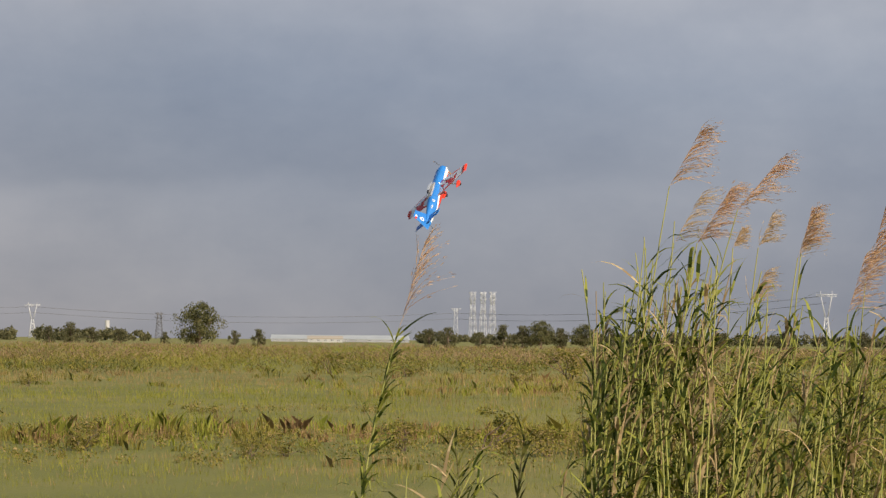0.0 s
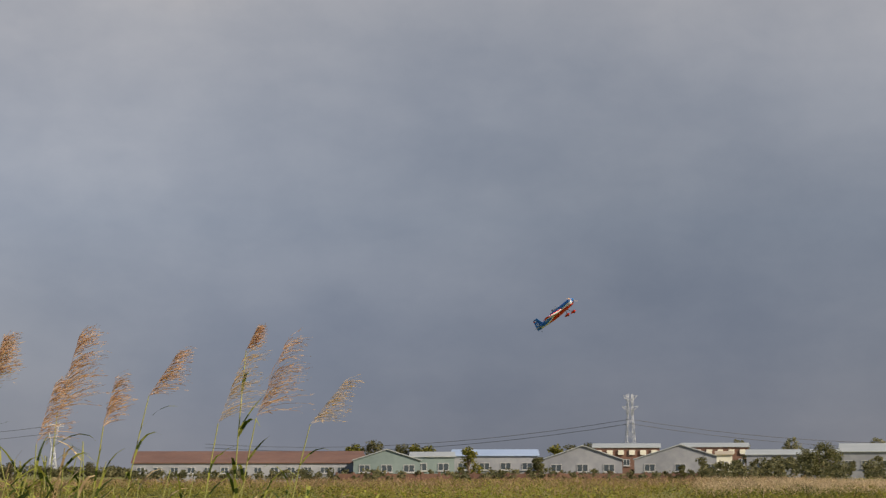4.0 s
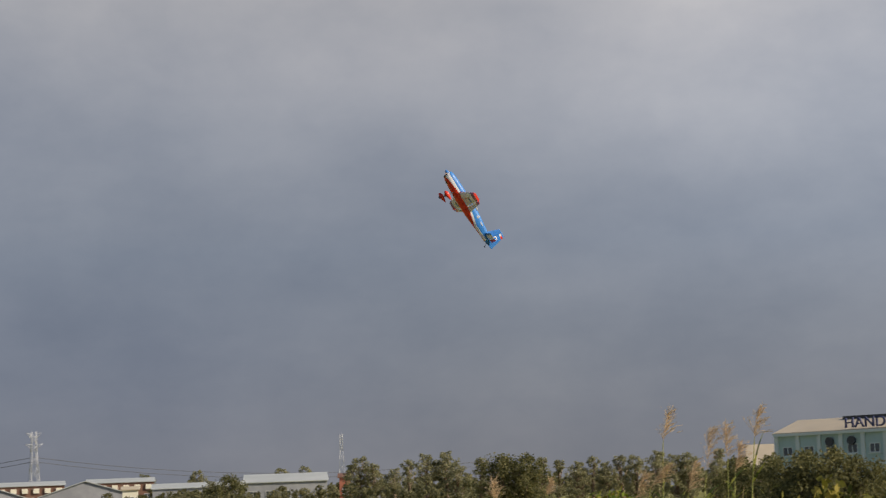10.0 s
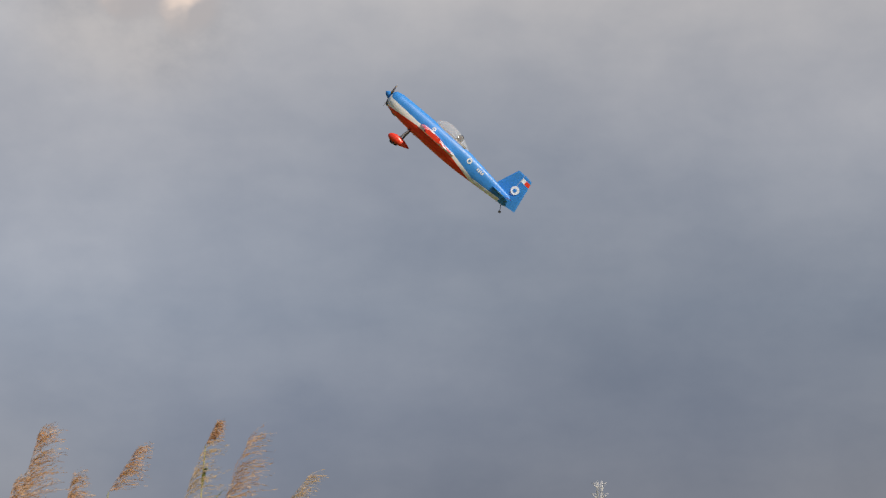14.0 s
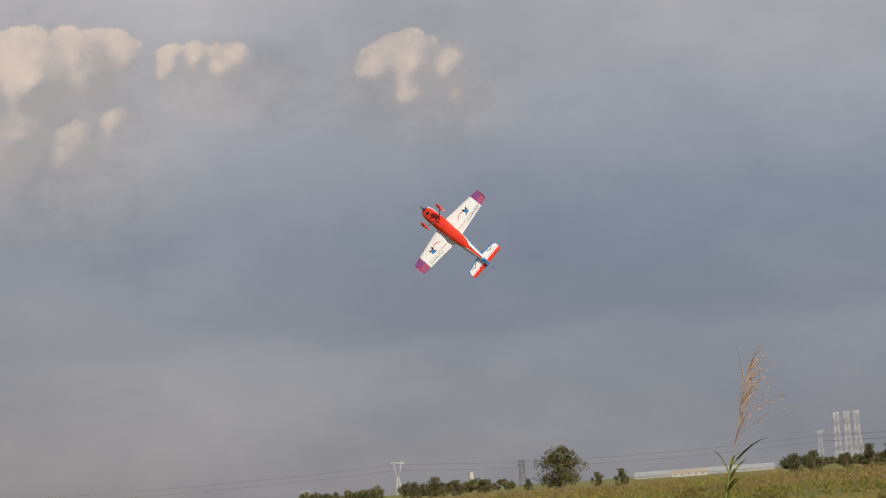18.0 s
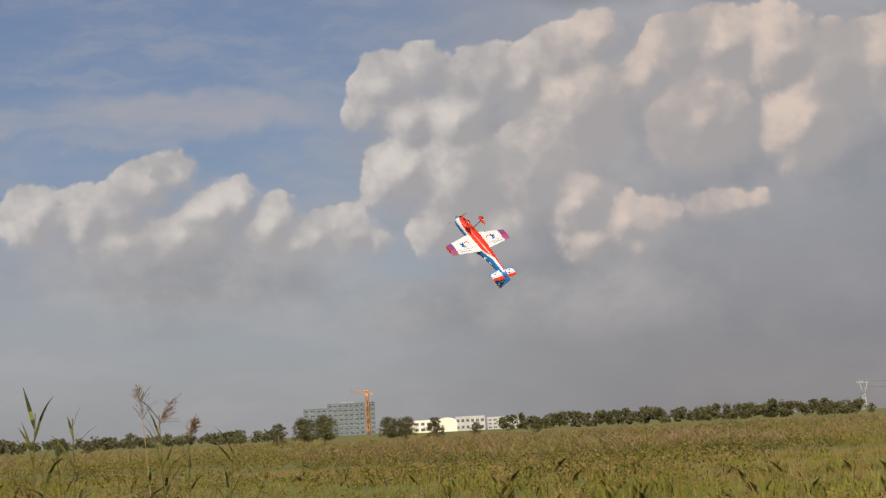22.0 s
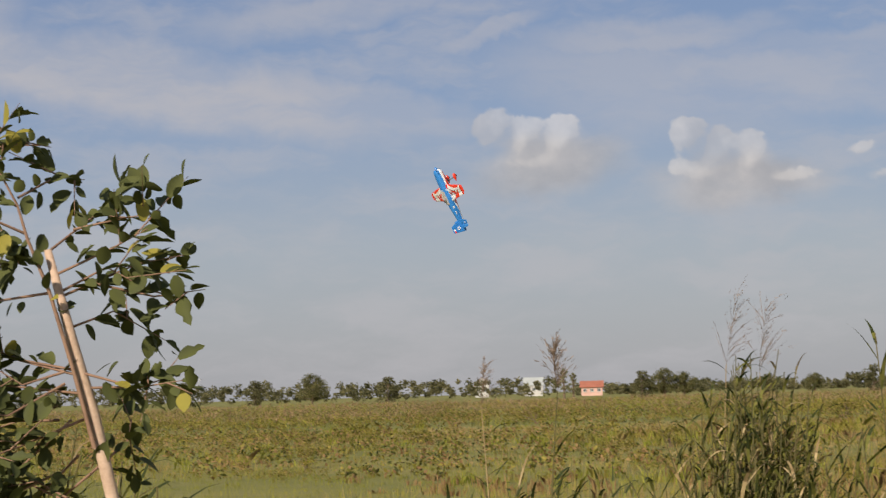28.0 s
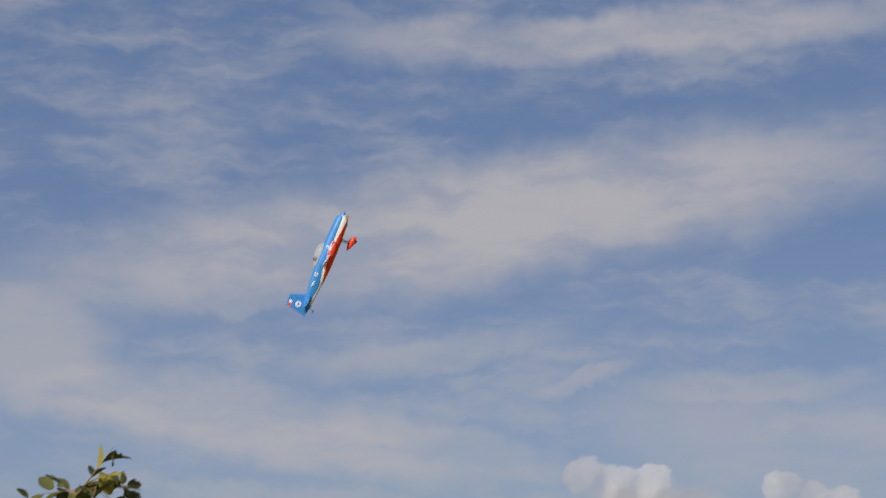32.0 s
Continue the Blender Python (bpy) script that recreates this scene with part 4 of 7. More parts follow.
            box(bm, x - 0.22, x + 0.22, -hd - 0.04, -hd + 0.1, h * z, h * z + 0.5)
            part("vent_hole", bm, DARK, ob)
    for k in range(7):
        bm = bmesh.new()
        y = -hd + d * (k + 0.5) / 7
        top = h - 0.7 + (ridge - h) * (1 - abs(y) / hd)
        box(bm, hw + 0.005, hw + 0.14, y - 0.95, y - 0.83, 0, top - 0.1)
        part("rib", bm, SHEET_SAND, ob)
        bm = bmesh.new()
        box(bm, hw + 0.003, hw + 0.1, y - 0.45, y + 0.45, h * 0.58, h * 0.72)
        part("gable_window", bm, WINDOW, ob)
    letter_bars(ob, "HANDUCK", 2.05, (-hw * 0.04, -hd * 1.02, h + 0.02), 90, NAVY, "roof_letters").scale = (1.12, 1.0, 1.0)
    return ob


mint_factory()

# ---- pylons, far buildings, trees ----
def lattice_tower(place, turn, h, foot, waist, label, arms=(), head=0.0, r=0.16, material=None, name="transmission_tower", group="transmission towers"):
    """A lattice tower: four legs, crossed braces, and arms given as (height, half length)."""
    material = material or STEEL_PALE
    ob = base(name, place, turn, label, "pylon", group)
    levels = 7

    def half(z):
        return foot + (waist - foot) * min(1.0, z / (h * 0.8))

    for sx in (-1, 1):
        for sy in (-1, 1):
            bm = bmesh.new()
            pts = [(sx * half(h * k / 4), sy * half(h * k / 4), h * k / 4) for k in range(5)]
            for a, b in zip(pts, pts[1:]):
                bar(bm, a, b, r, r, 4)
            part("leg", bm, material, ob)
    for k in range(levels):
        z0, z1 = h * k / levels, h * (k + 1) / levels
        a, b = half(z0), half(z1)
        for p, q in (((-a, -a), (b, -b)), ((a, -a), (-b, -b)), ((-a, a), (b, b)), ((a, a), (-b, b)), ((-a, -a), (-b, b)), ((a, -a), (b, b))):
            bm = bmesh.new()
            bar(bm, (*p, z0), (*q, z1), r * 0.6, r * 0.6, 3)
            part("brace", bm, material, ob)
    for z, length in arms:
        for s in (-1, 1):
            bm = bmesh.new()
            w = half(z)
            for dy in (-w, w):
                bar(bm, (s * w, dy, z), (s * length, 0, z + head), r * 0.7, r * 0.6, 3)
                bar(bm, (s * w, dy, z - h * 0.05), (s * length, 0, z + head), r * 0.7, r * 0.6, 3)
            part("cross_arm", bm, material, ob)
    return ob


def fork_tower(place, turn, h, span, label, r=0.2):
    """A lattice tower that narrows to a waist and forks to a wide cross beam."""
    ob = base("transmission_tower", place, turn, label, "pylon", "transmission towers")
    foot, waist, wz, hz = span * 0.42, span * 0.13, h * 0.52, h * 0.90
    for s in (-1, 1):
        for d in (-1, 1):
            bm = bmesh.new()
            bar(bm, (s * foot, d * foot * 0.7, 0), (s * waist, d * waist, wz), r, r, 4)
            bar(bm, (s * waist, d * waist, wz), (s * span * 0.52, d * waist, hz), r * 0.9, r * 0.8, 4)
            part("leg", bm, STEEL_PALE, ob)
        for k in range(6):
            t0, t1 = k / 6, (k + 1) / 6
            a, b = foot + (waist - foot) * t0, foot + (waist - foot) * t1
            bm = bmesh.new()
            bar(bm, (-a, s * a * 0.7, wz * t0), (b, s * b * 0.7, wz * t1), r * 0.5, r * 0.5, 3)
            bar(bm, (a, s * a * 0.7, wz * t0), (-b, s * b * 0.7, wz * t1), r * 0.5, r * 0.5, 3)
            part("brace", bm, STEEL_PALE, ob)
        for k in range(5):
            t0, t1 = k / 5, (k + 1) / 5
            bm = bmesh.new()
            bar(bm, (s * (waist + (span * 0.52 - waist) * t0), -waist, wz + (hz - wz) * t0), (s * (waist * 0.3 + (span * 0.40 - waist * 0.3) * t1), waist, wz + (hz - wz) * t1), r * 0.5, r * 0.5, 3)
            part("brace", bm, STEEL_PALE, ob)
        bm = bmesh.new()
        bar(bm, (s * span * 0.52, 0, hz), (s * span * 0.56, 0, h), r * 0.8, r * 0.5, 4)
        part("peak", bm, STEEL_PALE, ob)
    bm = bmesh.new()
    for z in (hz, hz + h * 0.035):
        bar(bm, (-span, 0, z), (span, 0, z), r * 0.8, r * 0.8, 4)
    for k in range(10):
        x = -span + span * 0.2 * k
        bar(bm, (x, 0, hz), (x + span * 0.2, 0, hz + h * 0.035), r * 0.5, r * 0.5, 3)
    part("cross_beam", bm, STEEL_PALE, ob)
    return ob


def cable_run(points, sag, label, r=0.10):
    ob = base("power_line", (0, 0, 0), 0, label, "cable", "power lines")
    for n, (a, b) in enumerate(zip(points, points[1:])):
        bm = bmesh.new()
        pts = []
        for k in range(13):
            t = k / 12
            p = Vector(a).lerp(Vector(b), t)
            p.z -= sag * 4 * t * (1 - t)
            pts.append(p)
        tube(bm, pts, [r] * 13, 4)
        part("span", bm, CABLE, ob)
    return ob


def tall(bearing, rise, far):
    return EYE + far * math.tan(radians(rise))


def pylons():
    for b, rise, far, arms, text in ((-10.72, 0.88, 1900, 7.0, "white steel transmission tower with a forked head"), (10.05, 1.36, 1500, 7.5, "white steel transmission tower standing beyond the sheds"), (-25.05, 0.75, 1900, 6.5, "pale steel transmission tower over the far treeline")):
        h = tall(b, rise, far)
        fork_tower(at(b, far), facing(b) + 8, h, arms * 0.95, text, 0.26)
    for b in (0.80, 1.07, 1.32):
        h = tall(b, 1.28, 1900)
        lattice_tower(at(b, 1900), facing(b) + 20, h, 3.0, 1.5, "slim grey-white tower, one of three close together", ((h * 0.98, 3.5), (h * 0.86, 3.5)), 0.4, 0.22)
    h = tall(0.35, 0.84, 1900)
    lattice_tower(at(0.35, 1900), facing(0.35), h, 2.4, 1.2, "white tower with one arm, near the three slim towers", ((h * 0.96, 4.5),), 1.0, 0.26)
    h = tall(25.15, 2.06, 1000)
    lattice_tower(at(25.15, 1000), facing(25.15) + 15, h, 2.8, 1.1, "galvanised lattice transmission tower behind the warehouses", ((h * 0.97, 3.6), (h * 0.84, 4.0)), 0.5, 0.13)
    h = tall(33.13, 1.76, 900)
    lattice_tower(at(33.13, 900), facing(33.13), h, 1.7, 0.5, "slender lattice mast above the trees", ((h * 0.97, 0.9),), 0.2, 0.11)
    h = tall(-7.45, 0.66, 1900)
    lattice_tower(at(-7.45, 1900), facing(-7.45) + 10, h, 3.2, 1.6, "dark lattice transmission tower beside a broad tree", ((h * 0.95, 4.0), (h * 0.8, 4.5)), 0.6, 0.26, CABLE)
    for b, rise in ((-49.9, 0.55), (-18.0, 0.2), (-13.2, 0.25), (-72.0, 0.6)):
        h = tall(b, rise, 2300)
        lattice_tower(at(b, 2300), facing(b), h, 2.6, 1.2, "hazy far transmission tower", ((h * 0.95, 5.5),), 0.8, 0.22)
    for drop in (0.0, 2.0):
        z = tall(0, 1.40, 1000) - drop
        cable_run([at(14.0, 1150, 17 - drop), at(25.15, 1000, z), at(36.5, 1000, 16.5 - drop), at(48, 1100, 17 - drop)], 6.0, "sagging dark power cables", 0.11)
    for drop in (0.0, 5.0):
        cable_run([at(-25.05, 1900, 25 - drop), at(-10.72, 1900, 27 - drop), at(0.35, 1900, 25 - drop), at(10.05, 1500, 34 - drop)], 6.0, "thin far power cables", 0.14)


pylons()


def crane(place, turn, h):
    ob = lattice_tower(place, turn, h, 1.1, 1.1, "orange tower crane beside a building shell", (), 0, 0.28, ORANGE, "tower_crane", "")
    ob["category"] = "crane"
    bm = bmesh.new()
    for dz in (0, 1.8):
        bar(bm, (-14, 0, h - 2 + dz), (5, 0, h - 2 + dz), 0.22, 0.22, 4)
    for k in range(10):
        bar(bm, (-14 + 1.9 * k, 0, h - 2), (-13.05 + 1.9 * k, 0, h - 0.2), 0.12, 0.12, 3)
    part("jib", bm, ORANGE, ob)
    bm = bmesh.new()
    box(bm, 3.2, 5.2, -1, 1, h - 4.2, h - 2.2)
    part("counterweight", bm, CONCRETE, ob)
    bm = bmesh.new()
    box(bm, -1.4, 1.4, -1.4, 1.4, h - 5.2, h - 2.6)
    part("cab", bm, ORANGE, ob)
    return ob


def west_buildings():
    far = 1900.0
    w = span_of(-39.1, -37.85, far)
    h = tall(0, 0.78, far)
    flat_block(at(-38.45, far), facing(-38.45), w, 30, h, 7, 9, BLUE_GLASS, "unfinished multi-storey block with blue-green glazing", WINDOW, "office_block", "building", "", CONCRETE)
    w2 = span_of(-39.73, -39.1, far)
    flat_block(at(-39.4, far + 8), facing(-39.4), w2, 26, h - 3.5, 6, 4, BLUE_GLASS, "lower glazed wing of the unfinished block", WINDOW, "office_wing", "building", "", CONCRETE)
    ob = base("roof_canopy", (0, 0, 0), 0, "white folded roof canopy on the glazed block", "canopy")
    ob.matrix_basis = pose(*at(-38.55, far), 0, 0, facing(-38.55))
    bm = bmesh.new()
    for s in (-1, 1):
        made = box(bm, -5, 5, -6, 6, h + 0.2, h + 0.7)
        for v in made:
            v.co.z += 0.18 * abs(v.co.x - s * 2)
    part("sheet", bm, WALL_WHITE, ob)
    crane(at(-38.02, far - 25), facing(-38) - 10, tall(0, 1.12, far - 25))
    for a0, a1, rise, wall, st, bays, text in ((-36.98, -36.2, 0.22, WALL_CREAM, 2, 5, "cream block half hidden by trees"), (-35.72, -34.95, 0.27, WALL_WHITE, 2, 6, "bright white flat-roofed hall"), (-34.88, -34.05, 0.22, WALL_WHITE, 3, 6, "white block of several storeys with a red sign frame")):
        flat_block(at((a0 + a1) / 2, 1300), facing((a0 + a1) / 2), span_of(a0, a1, 1300), 16, tall(0, rise, 1300), st, bays, wall, text, None, "white_block", "building", "white blocks")
    ob = base("arched_hall", at(-35.95, 1280), facing(-35.95), "hall with a dark arched roof", "building")
    bm = bmesh.new()
    hw, hh = 6.0, tall(0, 0.30, 1280)
    ring = [(-hw, 0)] + [(-hw * math.cos(math.pi * k / 10), hh * 0.62 + hh * 0.38 * math.sin(math.pi * k / 10)) for k in range(11)] + [(hw, 0)]
    ends = [[bm.verts.new((x, y, z)) for x, z in ring] for y in (-8, 8)]
    for k in range(len(ring) - 1):
        f = bm.faces.new((ends[0][k], ends[0][k + 1], ends[1][k + 1], ends[1][k]))
        f.material_index = 1 if 0 < k < len(ring) - 2 else 0
    for e in ends:
        bm.faces.new(e)
    bmesh.ops.recalc_face_normals(bm, faces=bm.faces)
    part("shell", bm, [WALL_CREAM, DARK], ob)

    def house(a0, a1, rise, far, wall, roof, text, bays=2, along="x"):
        h = tall(0, rise, far)
        gable_shed(at((a0 + a1) / 2, far), facing((a0 + a1) / 2), span_of(a0, a1, far), 8, h * 0.62, h, wall, roof, text, bays, "houses", 0.5, along, name="house")

    house(-61.90, -61.35, 0.25, 700, WALL_PINK, TILE_RED, "pinkish house with a red tiled roof", 3)
    house(-64.70, -64.34, 0.44, 900, WALL_WHITE, TILE_RED, "white house gable above the far trees", 2, "y")
    house(-63.40, -62.92, 0.38, 900, WALL_WHITE, SHEET_PALE, "low white house among far trees", 3)
    house(43.85, 44.35, 1.00, 250, WALL_PINK, SHEET_SAND, "house with a tan hipped roof behind the bushes", 2)
    # long pale sheds on the north side
    gable_shed(at(-2.7, 1100), facing(-2.7), span_of(-4.5, -0.9, 1100), 30, tall(0, 0.06, 1100) - 1.4, tall(0, 0.09, 1100), WALL_DIMMED, SHEET_PALE, "long pale factory roof at the horizon", 12, "factory sheds")
    gable_shed(at(-3.1, 950), facing(-3.1), span_of(-3.4, -2.5, 950), 20, 1.6, 2.7, WALL_WHITE, SHEET_SAND, "low cream shed before the long roof", 5, "factory sheds")
    gable_shed(at(-13.4, 1000), facing(-13.4), span_of(-15.2, -11.7, 1000), 20, 1.2, 1.9, WALL_WHITE, SHEET_PALE, "row of low pale sheds at the horizon", 10, "factory sheds")
    ob = base("water_tower", at(-8.8, 1200), facing(-8.8), "small white water tower", "water tower")
    bm = bmesh.new()
    bmesh.ops.create_cone(bm, cap_ends=True, segments=14, radius1=1.3, radius2=1.3, depth=5, matrix=pose(0, 0, tall(0, 0.43, 1200) - 2.5))
    part("tank", bm, WALL_WHITE, ob)
    bm = bmesh.new()
    for sx in (-1, 1):
        for sy in (-1, 1):
            bar(bm, (sx, sy, 0), (sx, sy, tall(0, 0.43, 1200) - 4.9), 0.15, 0.15, 5)
    part("stand", bm, STEEL_PALE, ob)


west_buildings()


def make_tree(name, height, spread, seed, crown, clumps=26, leaves=1400, size=0.3, trunk=0.28, base_of_crown=0.28, label="", tall_shape=1.0, skirt=0.5):
    """A tapered trunk with limbs, and a crown of leaf clumps with gaps."""
    rng = np.random.default_rng(seed)
    ob = base(name, (0, 0, 0), 0, label, "tree")
    bm = bmesh.new()
    lean = rng.uniform(-0.05, 0.05, 2) * height
    tube(bm, [(0, 0, -0.2), (lean[0] * 0.3, lean[1] * 0.3, height * 0.3), (lean[0], lean[1], height * 0.75)], [trunk, trunk * 0.7, trunk * 0.2], 7)
    part("trunk", bm, BARK, ob)
    cen, rad = [], []
    for k in range(clumps):
        t = rng.uniform(0, 1)
        z = height * (base_of_crown + (0.95 - base_of_crown) * t)
        wide = spread * ((1 - skirt) * math.sin(math.pi * (0.12 + 0.80 * t)) ** (0.7 / tall_shape) + skirt * (1 - 0.7 * t)) * rng.uniform(0.2, 1.0)
        a = rng.uniform(0, 2 * math.pi)
        cen.append((lean[0] + wide * math.cos(a), lean[1] + wide * math.sin(a), z))
        rad.append(spread * rng.uniform(0.12, 0.34))
    cen, rad = np.array(cen), np.array(rad)
    bm = bmesh.new()
    for k in range(0, clumps, 3):
        z = min(cen[k][2] * 0.8, height * 0.6)
        bar(bm, (lean[0] * 0.6, lean[1] * 0.6, z * 0.7), cen[k], trunk * 0.28, trunk * 0.07, 4)
    part("limb", bm, BARK, ob)
    quads("crown", leaf_cloud(rng, cen, rad, leaves, size), crown, None, ob)
    return ob


def plant_trees():
    models = {
        "round": make_tree("tree", 6.5, 4.0, 1, CROWN, 80, 6000, 0.15, base_of_crown=0.16, skirt=0.15, label="dark broad-crowned tree at the field's edge"),
        "dark": make_tree("tree", 5.0, 2.3, 2, CROWN, 44, 3200, 0.15, base_of_crown=0.06, label="dark green bushy tree"),
        "hazy": make_tree("tree", 5.0, 2.6, 7, CROWN_FAR, 52, 3200, 0.14, base_of_crown=0.05, label="far tree with haze in its grey-green leaf colour"),
        "pale": make_tree("tree", 6.0, 1.8, 3, CROWN_HAZED, 60, 3600, 0.10, base_of_crown=0.14, label="tall airy tree, pale green with haze in its colour", tall_shape=1.3),
        "pale2": make_tree("tree", 6.0, 1.4, 4, CROWN_HAZED, 40, 2200, 0.10, base_of_crown=0.18, label="slim airy tree, pale green with haze in its colour", tall_shape=1.8),
        "bush": make_tree("bush", 2.8, 2.2, 5, CROWN, 70, 6500, 0.075, trunk=0.1, base_of_crown=0.02, label="dense dark green bush beside the factory"),
        "yellow": make_tree("tree", 5.0, 2.0, 6, YELLOW_SHRUB, 36, 1800, 0.16, base_of_crown=0.12, label="yellow-green tree behind the sheds"),
    }
    heights = {"round": 6.5, "dark": 5.0, "hazy": 5.0, "pale": 6.0, "pale2": 6.0, "bush": 2.8, "yellow": 5.0}
    spots = [
        ("round", -6.40, 330, 0.90), ("dark", -4.87, 400, 0.25), ("dark", -10.3, 560, 0.28), ("dark", -9.75, 560, 0.38), ("dark", -9.2, 560, 0.26), ("dark", -8.5, 560, 0.22),
        ("dark", -7.3, 560, 0.15), ("dark", -5.5, 520, 0.20),
        ("dark", -0.35, 430, 0.30), ("dark", 0.15, 430, 0.34), ("dark", 1.0, 430, 0.22), ("dark", 1.6, 430, 0.42), ("dark", 2.1, 430, 0.40), ("round", 2.6, 430, 0.50), ("dark", 3.1, 430, 0.34), ("round", 3.75, 430, 0.42), ("dark", 4.4, 430, 0.36), ("dark", 5.2, 430, 0.30), ("dark", 6.1, 430, 0.25), ("dark", 7.4, 430, 0.25), ("dark", 9.0, 430, 0.3), ("dark", 11.0, 430, 0.3),
        ("yellow", 17.9, 470, 0.78), ("dark", 18.4, 470, 0.86), ("dark", 19.15, 470, 0.76), ("yellow", 19.5, 470, 0.78), ("yellow", 19.85, 470, 0.74), ("yellow", 20.9, 400, 0.70), ("yellow", 23.2, 480, 0.76), ("dark", 23.6, 480, 0.74), ("dark", 24.1, 480, 0.78), ("dark", 22.75, 375, 0.42), ("dark", 27.9, 370, 0.34), ("dark", 28.3, 370, 0.30), ("dark", 27.1, 370, 0.24), ("dark", 26.5, 375, 0.2),
        ("dark", 29.05, 340, 0.44), ("dark", 29.7, 340, 0.72), ("round", 30.15, 340, 0.74), ("dark", 30.7, 330, 0.36), ("pale", 29.3, 520, 1.02), ("pale", 28.0, 620, 0.96), ("pale", 31.6, 480, 1.00), ("pale", 32.2, 480, 1.04), ("dark", 31.4, 330, 0.45), ("dark", 32.2, 330, 0.42), ("dark", 32.9, 330, 0.50),
        ("pale", 33.55, 260, 1.26), ("dark", 33.9, 260, 1.05), ("dark", 34.5, 250, 0.90), ("pale2", 34.9, 240, 1.02), ("pale", 35.35, 230, 1.28), ("pale", 35.9, 230, 1.34), ("dark", 36.2, 225, 1.00), ("pale2", 36.75, 230, 1.0), ("round", 37.35, 190, 1.00), ("round", 37.95, 190, 0.98), ("pale2", 38.35, 220, 0.95), ("pale2", 38.8, 220, 0.86), ("pale", 39.3, 215, 0.90), ("pale2", 39.7, 215, 0.92), ("pale", 40.1, 210, 0.86), ("pale2", 40.5, 210, 0.92), ("pale", 40.9, 200, 1.02), ("pale", 41.4, 195, 1.12), ("dark", 41.9, 190, 1.00), ("pale", 42.3, 190, 1.04), ("dark", 42.9, 180, 0.82), ("dark", 43.5, 170, 0.74), ("pale2", 43.1, 220, 1.0),
        ("bush", 44.3, 118, 0.72), ("bush", 45.1, 112, 0.80), ("bush", 45.9, 110, 0.84), ("bush", 46.6, 110, 0.62), ("bush", 47.4, 115, 0.20), ("bush", 48.2, 120, 0.05), ("bush", 49.2, 150, 0.40), ("dark", 49.7, 165, 0.50), ("dark", 50.6, 160, 0.52), ("round", 51.3, 160, 0.66), ("dark", 51.9, 160, 0.62), ("round", 52.6, 160, 0.70), ("dark", 53.4, 160, 0.66), ("round", 54.3, 160, 0.74), ("dark", 55.3, 160, 0.70),
        ("bush", 43.5, 125, 0.45), ("bush", 50.2, 140, 0.0), ("bush", 51.6, 135, 0.05),
        ("dark", -40.4, 420, 0.36), ("round", -39.75, 400, 0.46), ("round", -39.2, 400, 0.50), ("round", -37.5, 400, 0.38), ("round", -37.05, 400, 0.36), ("dark", -36.3, 420, 0.33), ("dark", -35.2, 430, 0.15), ("dark", -33.6, 450, 0.18),
        ("dark", -45.4, 500, 0.16), ("round", -46.0, 460, 0.22), ("pale2", -47.4, 520, 0.20), ("round", -48.8, 520, 0.12), ("dark", -50.0, 520, 0.12), ("round", -51.2, 520, 0.14),
        ("dark", -23.6, 700, 0.0), ("dark", -22.6, 700, 0.05), ("dark", -22.1, 700, 0.04), ("dark", -20.9, 700, 0.0), ("dark", -13.0, 700, 0.16), ("dark", -12.5, 700, 0.1),
        ("round", -59.7, 430, 0.52), ("round", -59.2, 430, 0.42), ("dark", -60.3, 430, 0.50), ("dark", -54.3, 450, 0.50), ("dark", -53.7, 450, 0.36), ("round", -55.8, 450, 0.30), ("dark", -57.0, 450, 0.32), ("pale2", -62.35, 420, 0.62), ("pale2", -62.1, 420, 0.5), ("dark", -67.0, 600, 0.52), ("round", -69.0, 600, 0.62), ("dark", -70.5, 600, 0.5), ("dark", -72.3, 600, 0.5),
    ]
    rng = np.random.default_rng(44)
    used = set()
    for kind, bearing, far, rise in spots:
        if kind == "dark" and far >= 400:
            kind = "hazy"
        elif kind == "dark" and 28 < bearing < 43.2 and int(bearing * 10) % 4:
            kind = "pale"
        h = EYE + far * math.tan(radians(rise))
        s = h / heights[kind]
        ob = models[kind]
        m = Matrix.Translation(at(bearing, far)) @ Matrix.Rotation(rng.uniform(0, 6.28), 4, "Z")
        if kind in used:
            ob = copy_thing(ob, m)
        else:
            ob.matrix_basis = m
            used.add(kind)
        ob.scale = (s * rng.uniform(0.9, 1.15), s * rng.uniform(0.9, 1.15), s)
        ob["group"] = "trees round the field"


plant_trees()


def far_woods(name, a0, a1, far, rise, seed, label, count=9000, size=0.8, rough=0.35):
    """A far treeline as one mass of leaf clumps."""
    rng = np.random.default_rng(seed)
    n = int(abs(a1 - a0) * 26)
    a = rng.uniform(a0, a1, n)
    f = far + rng.uniform(-20, 45, n)
    top = np.array([EYE + far * math.tan(radians(rise)) * (1.0 + rough * noise.noise(Vector((float(x) * 2.2, seed, 0))) + 0.5 * rough * noise.noise(Vector((float(x) * 9, seed, 3)))) for x in a])
    z = np.maximum(top, 1.5) * rng.uniform(0.2, 0.92, n)
    cen = np.stack([np.sin(np.radians(a)) * f, np.cos(np.radians(a)) * f, z], 1)
    ob = quads(name, leaf_cloud(rng, cen, rng.uniform(0.8, 1.8, n) * far / 600, count, size * far / 600), CROWN_FAR)
    return tagged(ob, label, "treeline", kind="stuff")


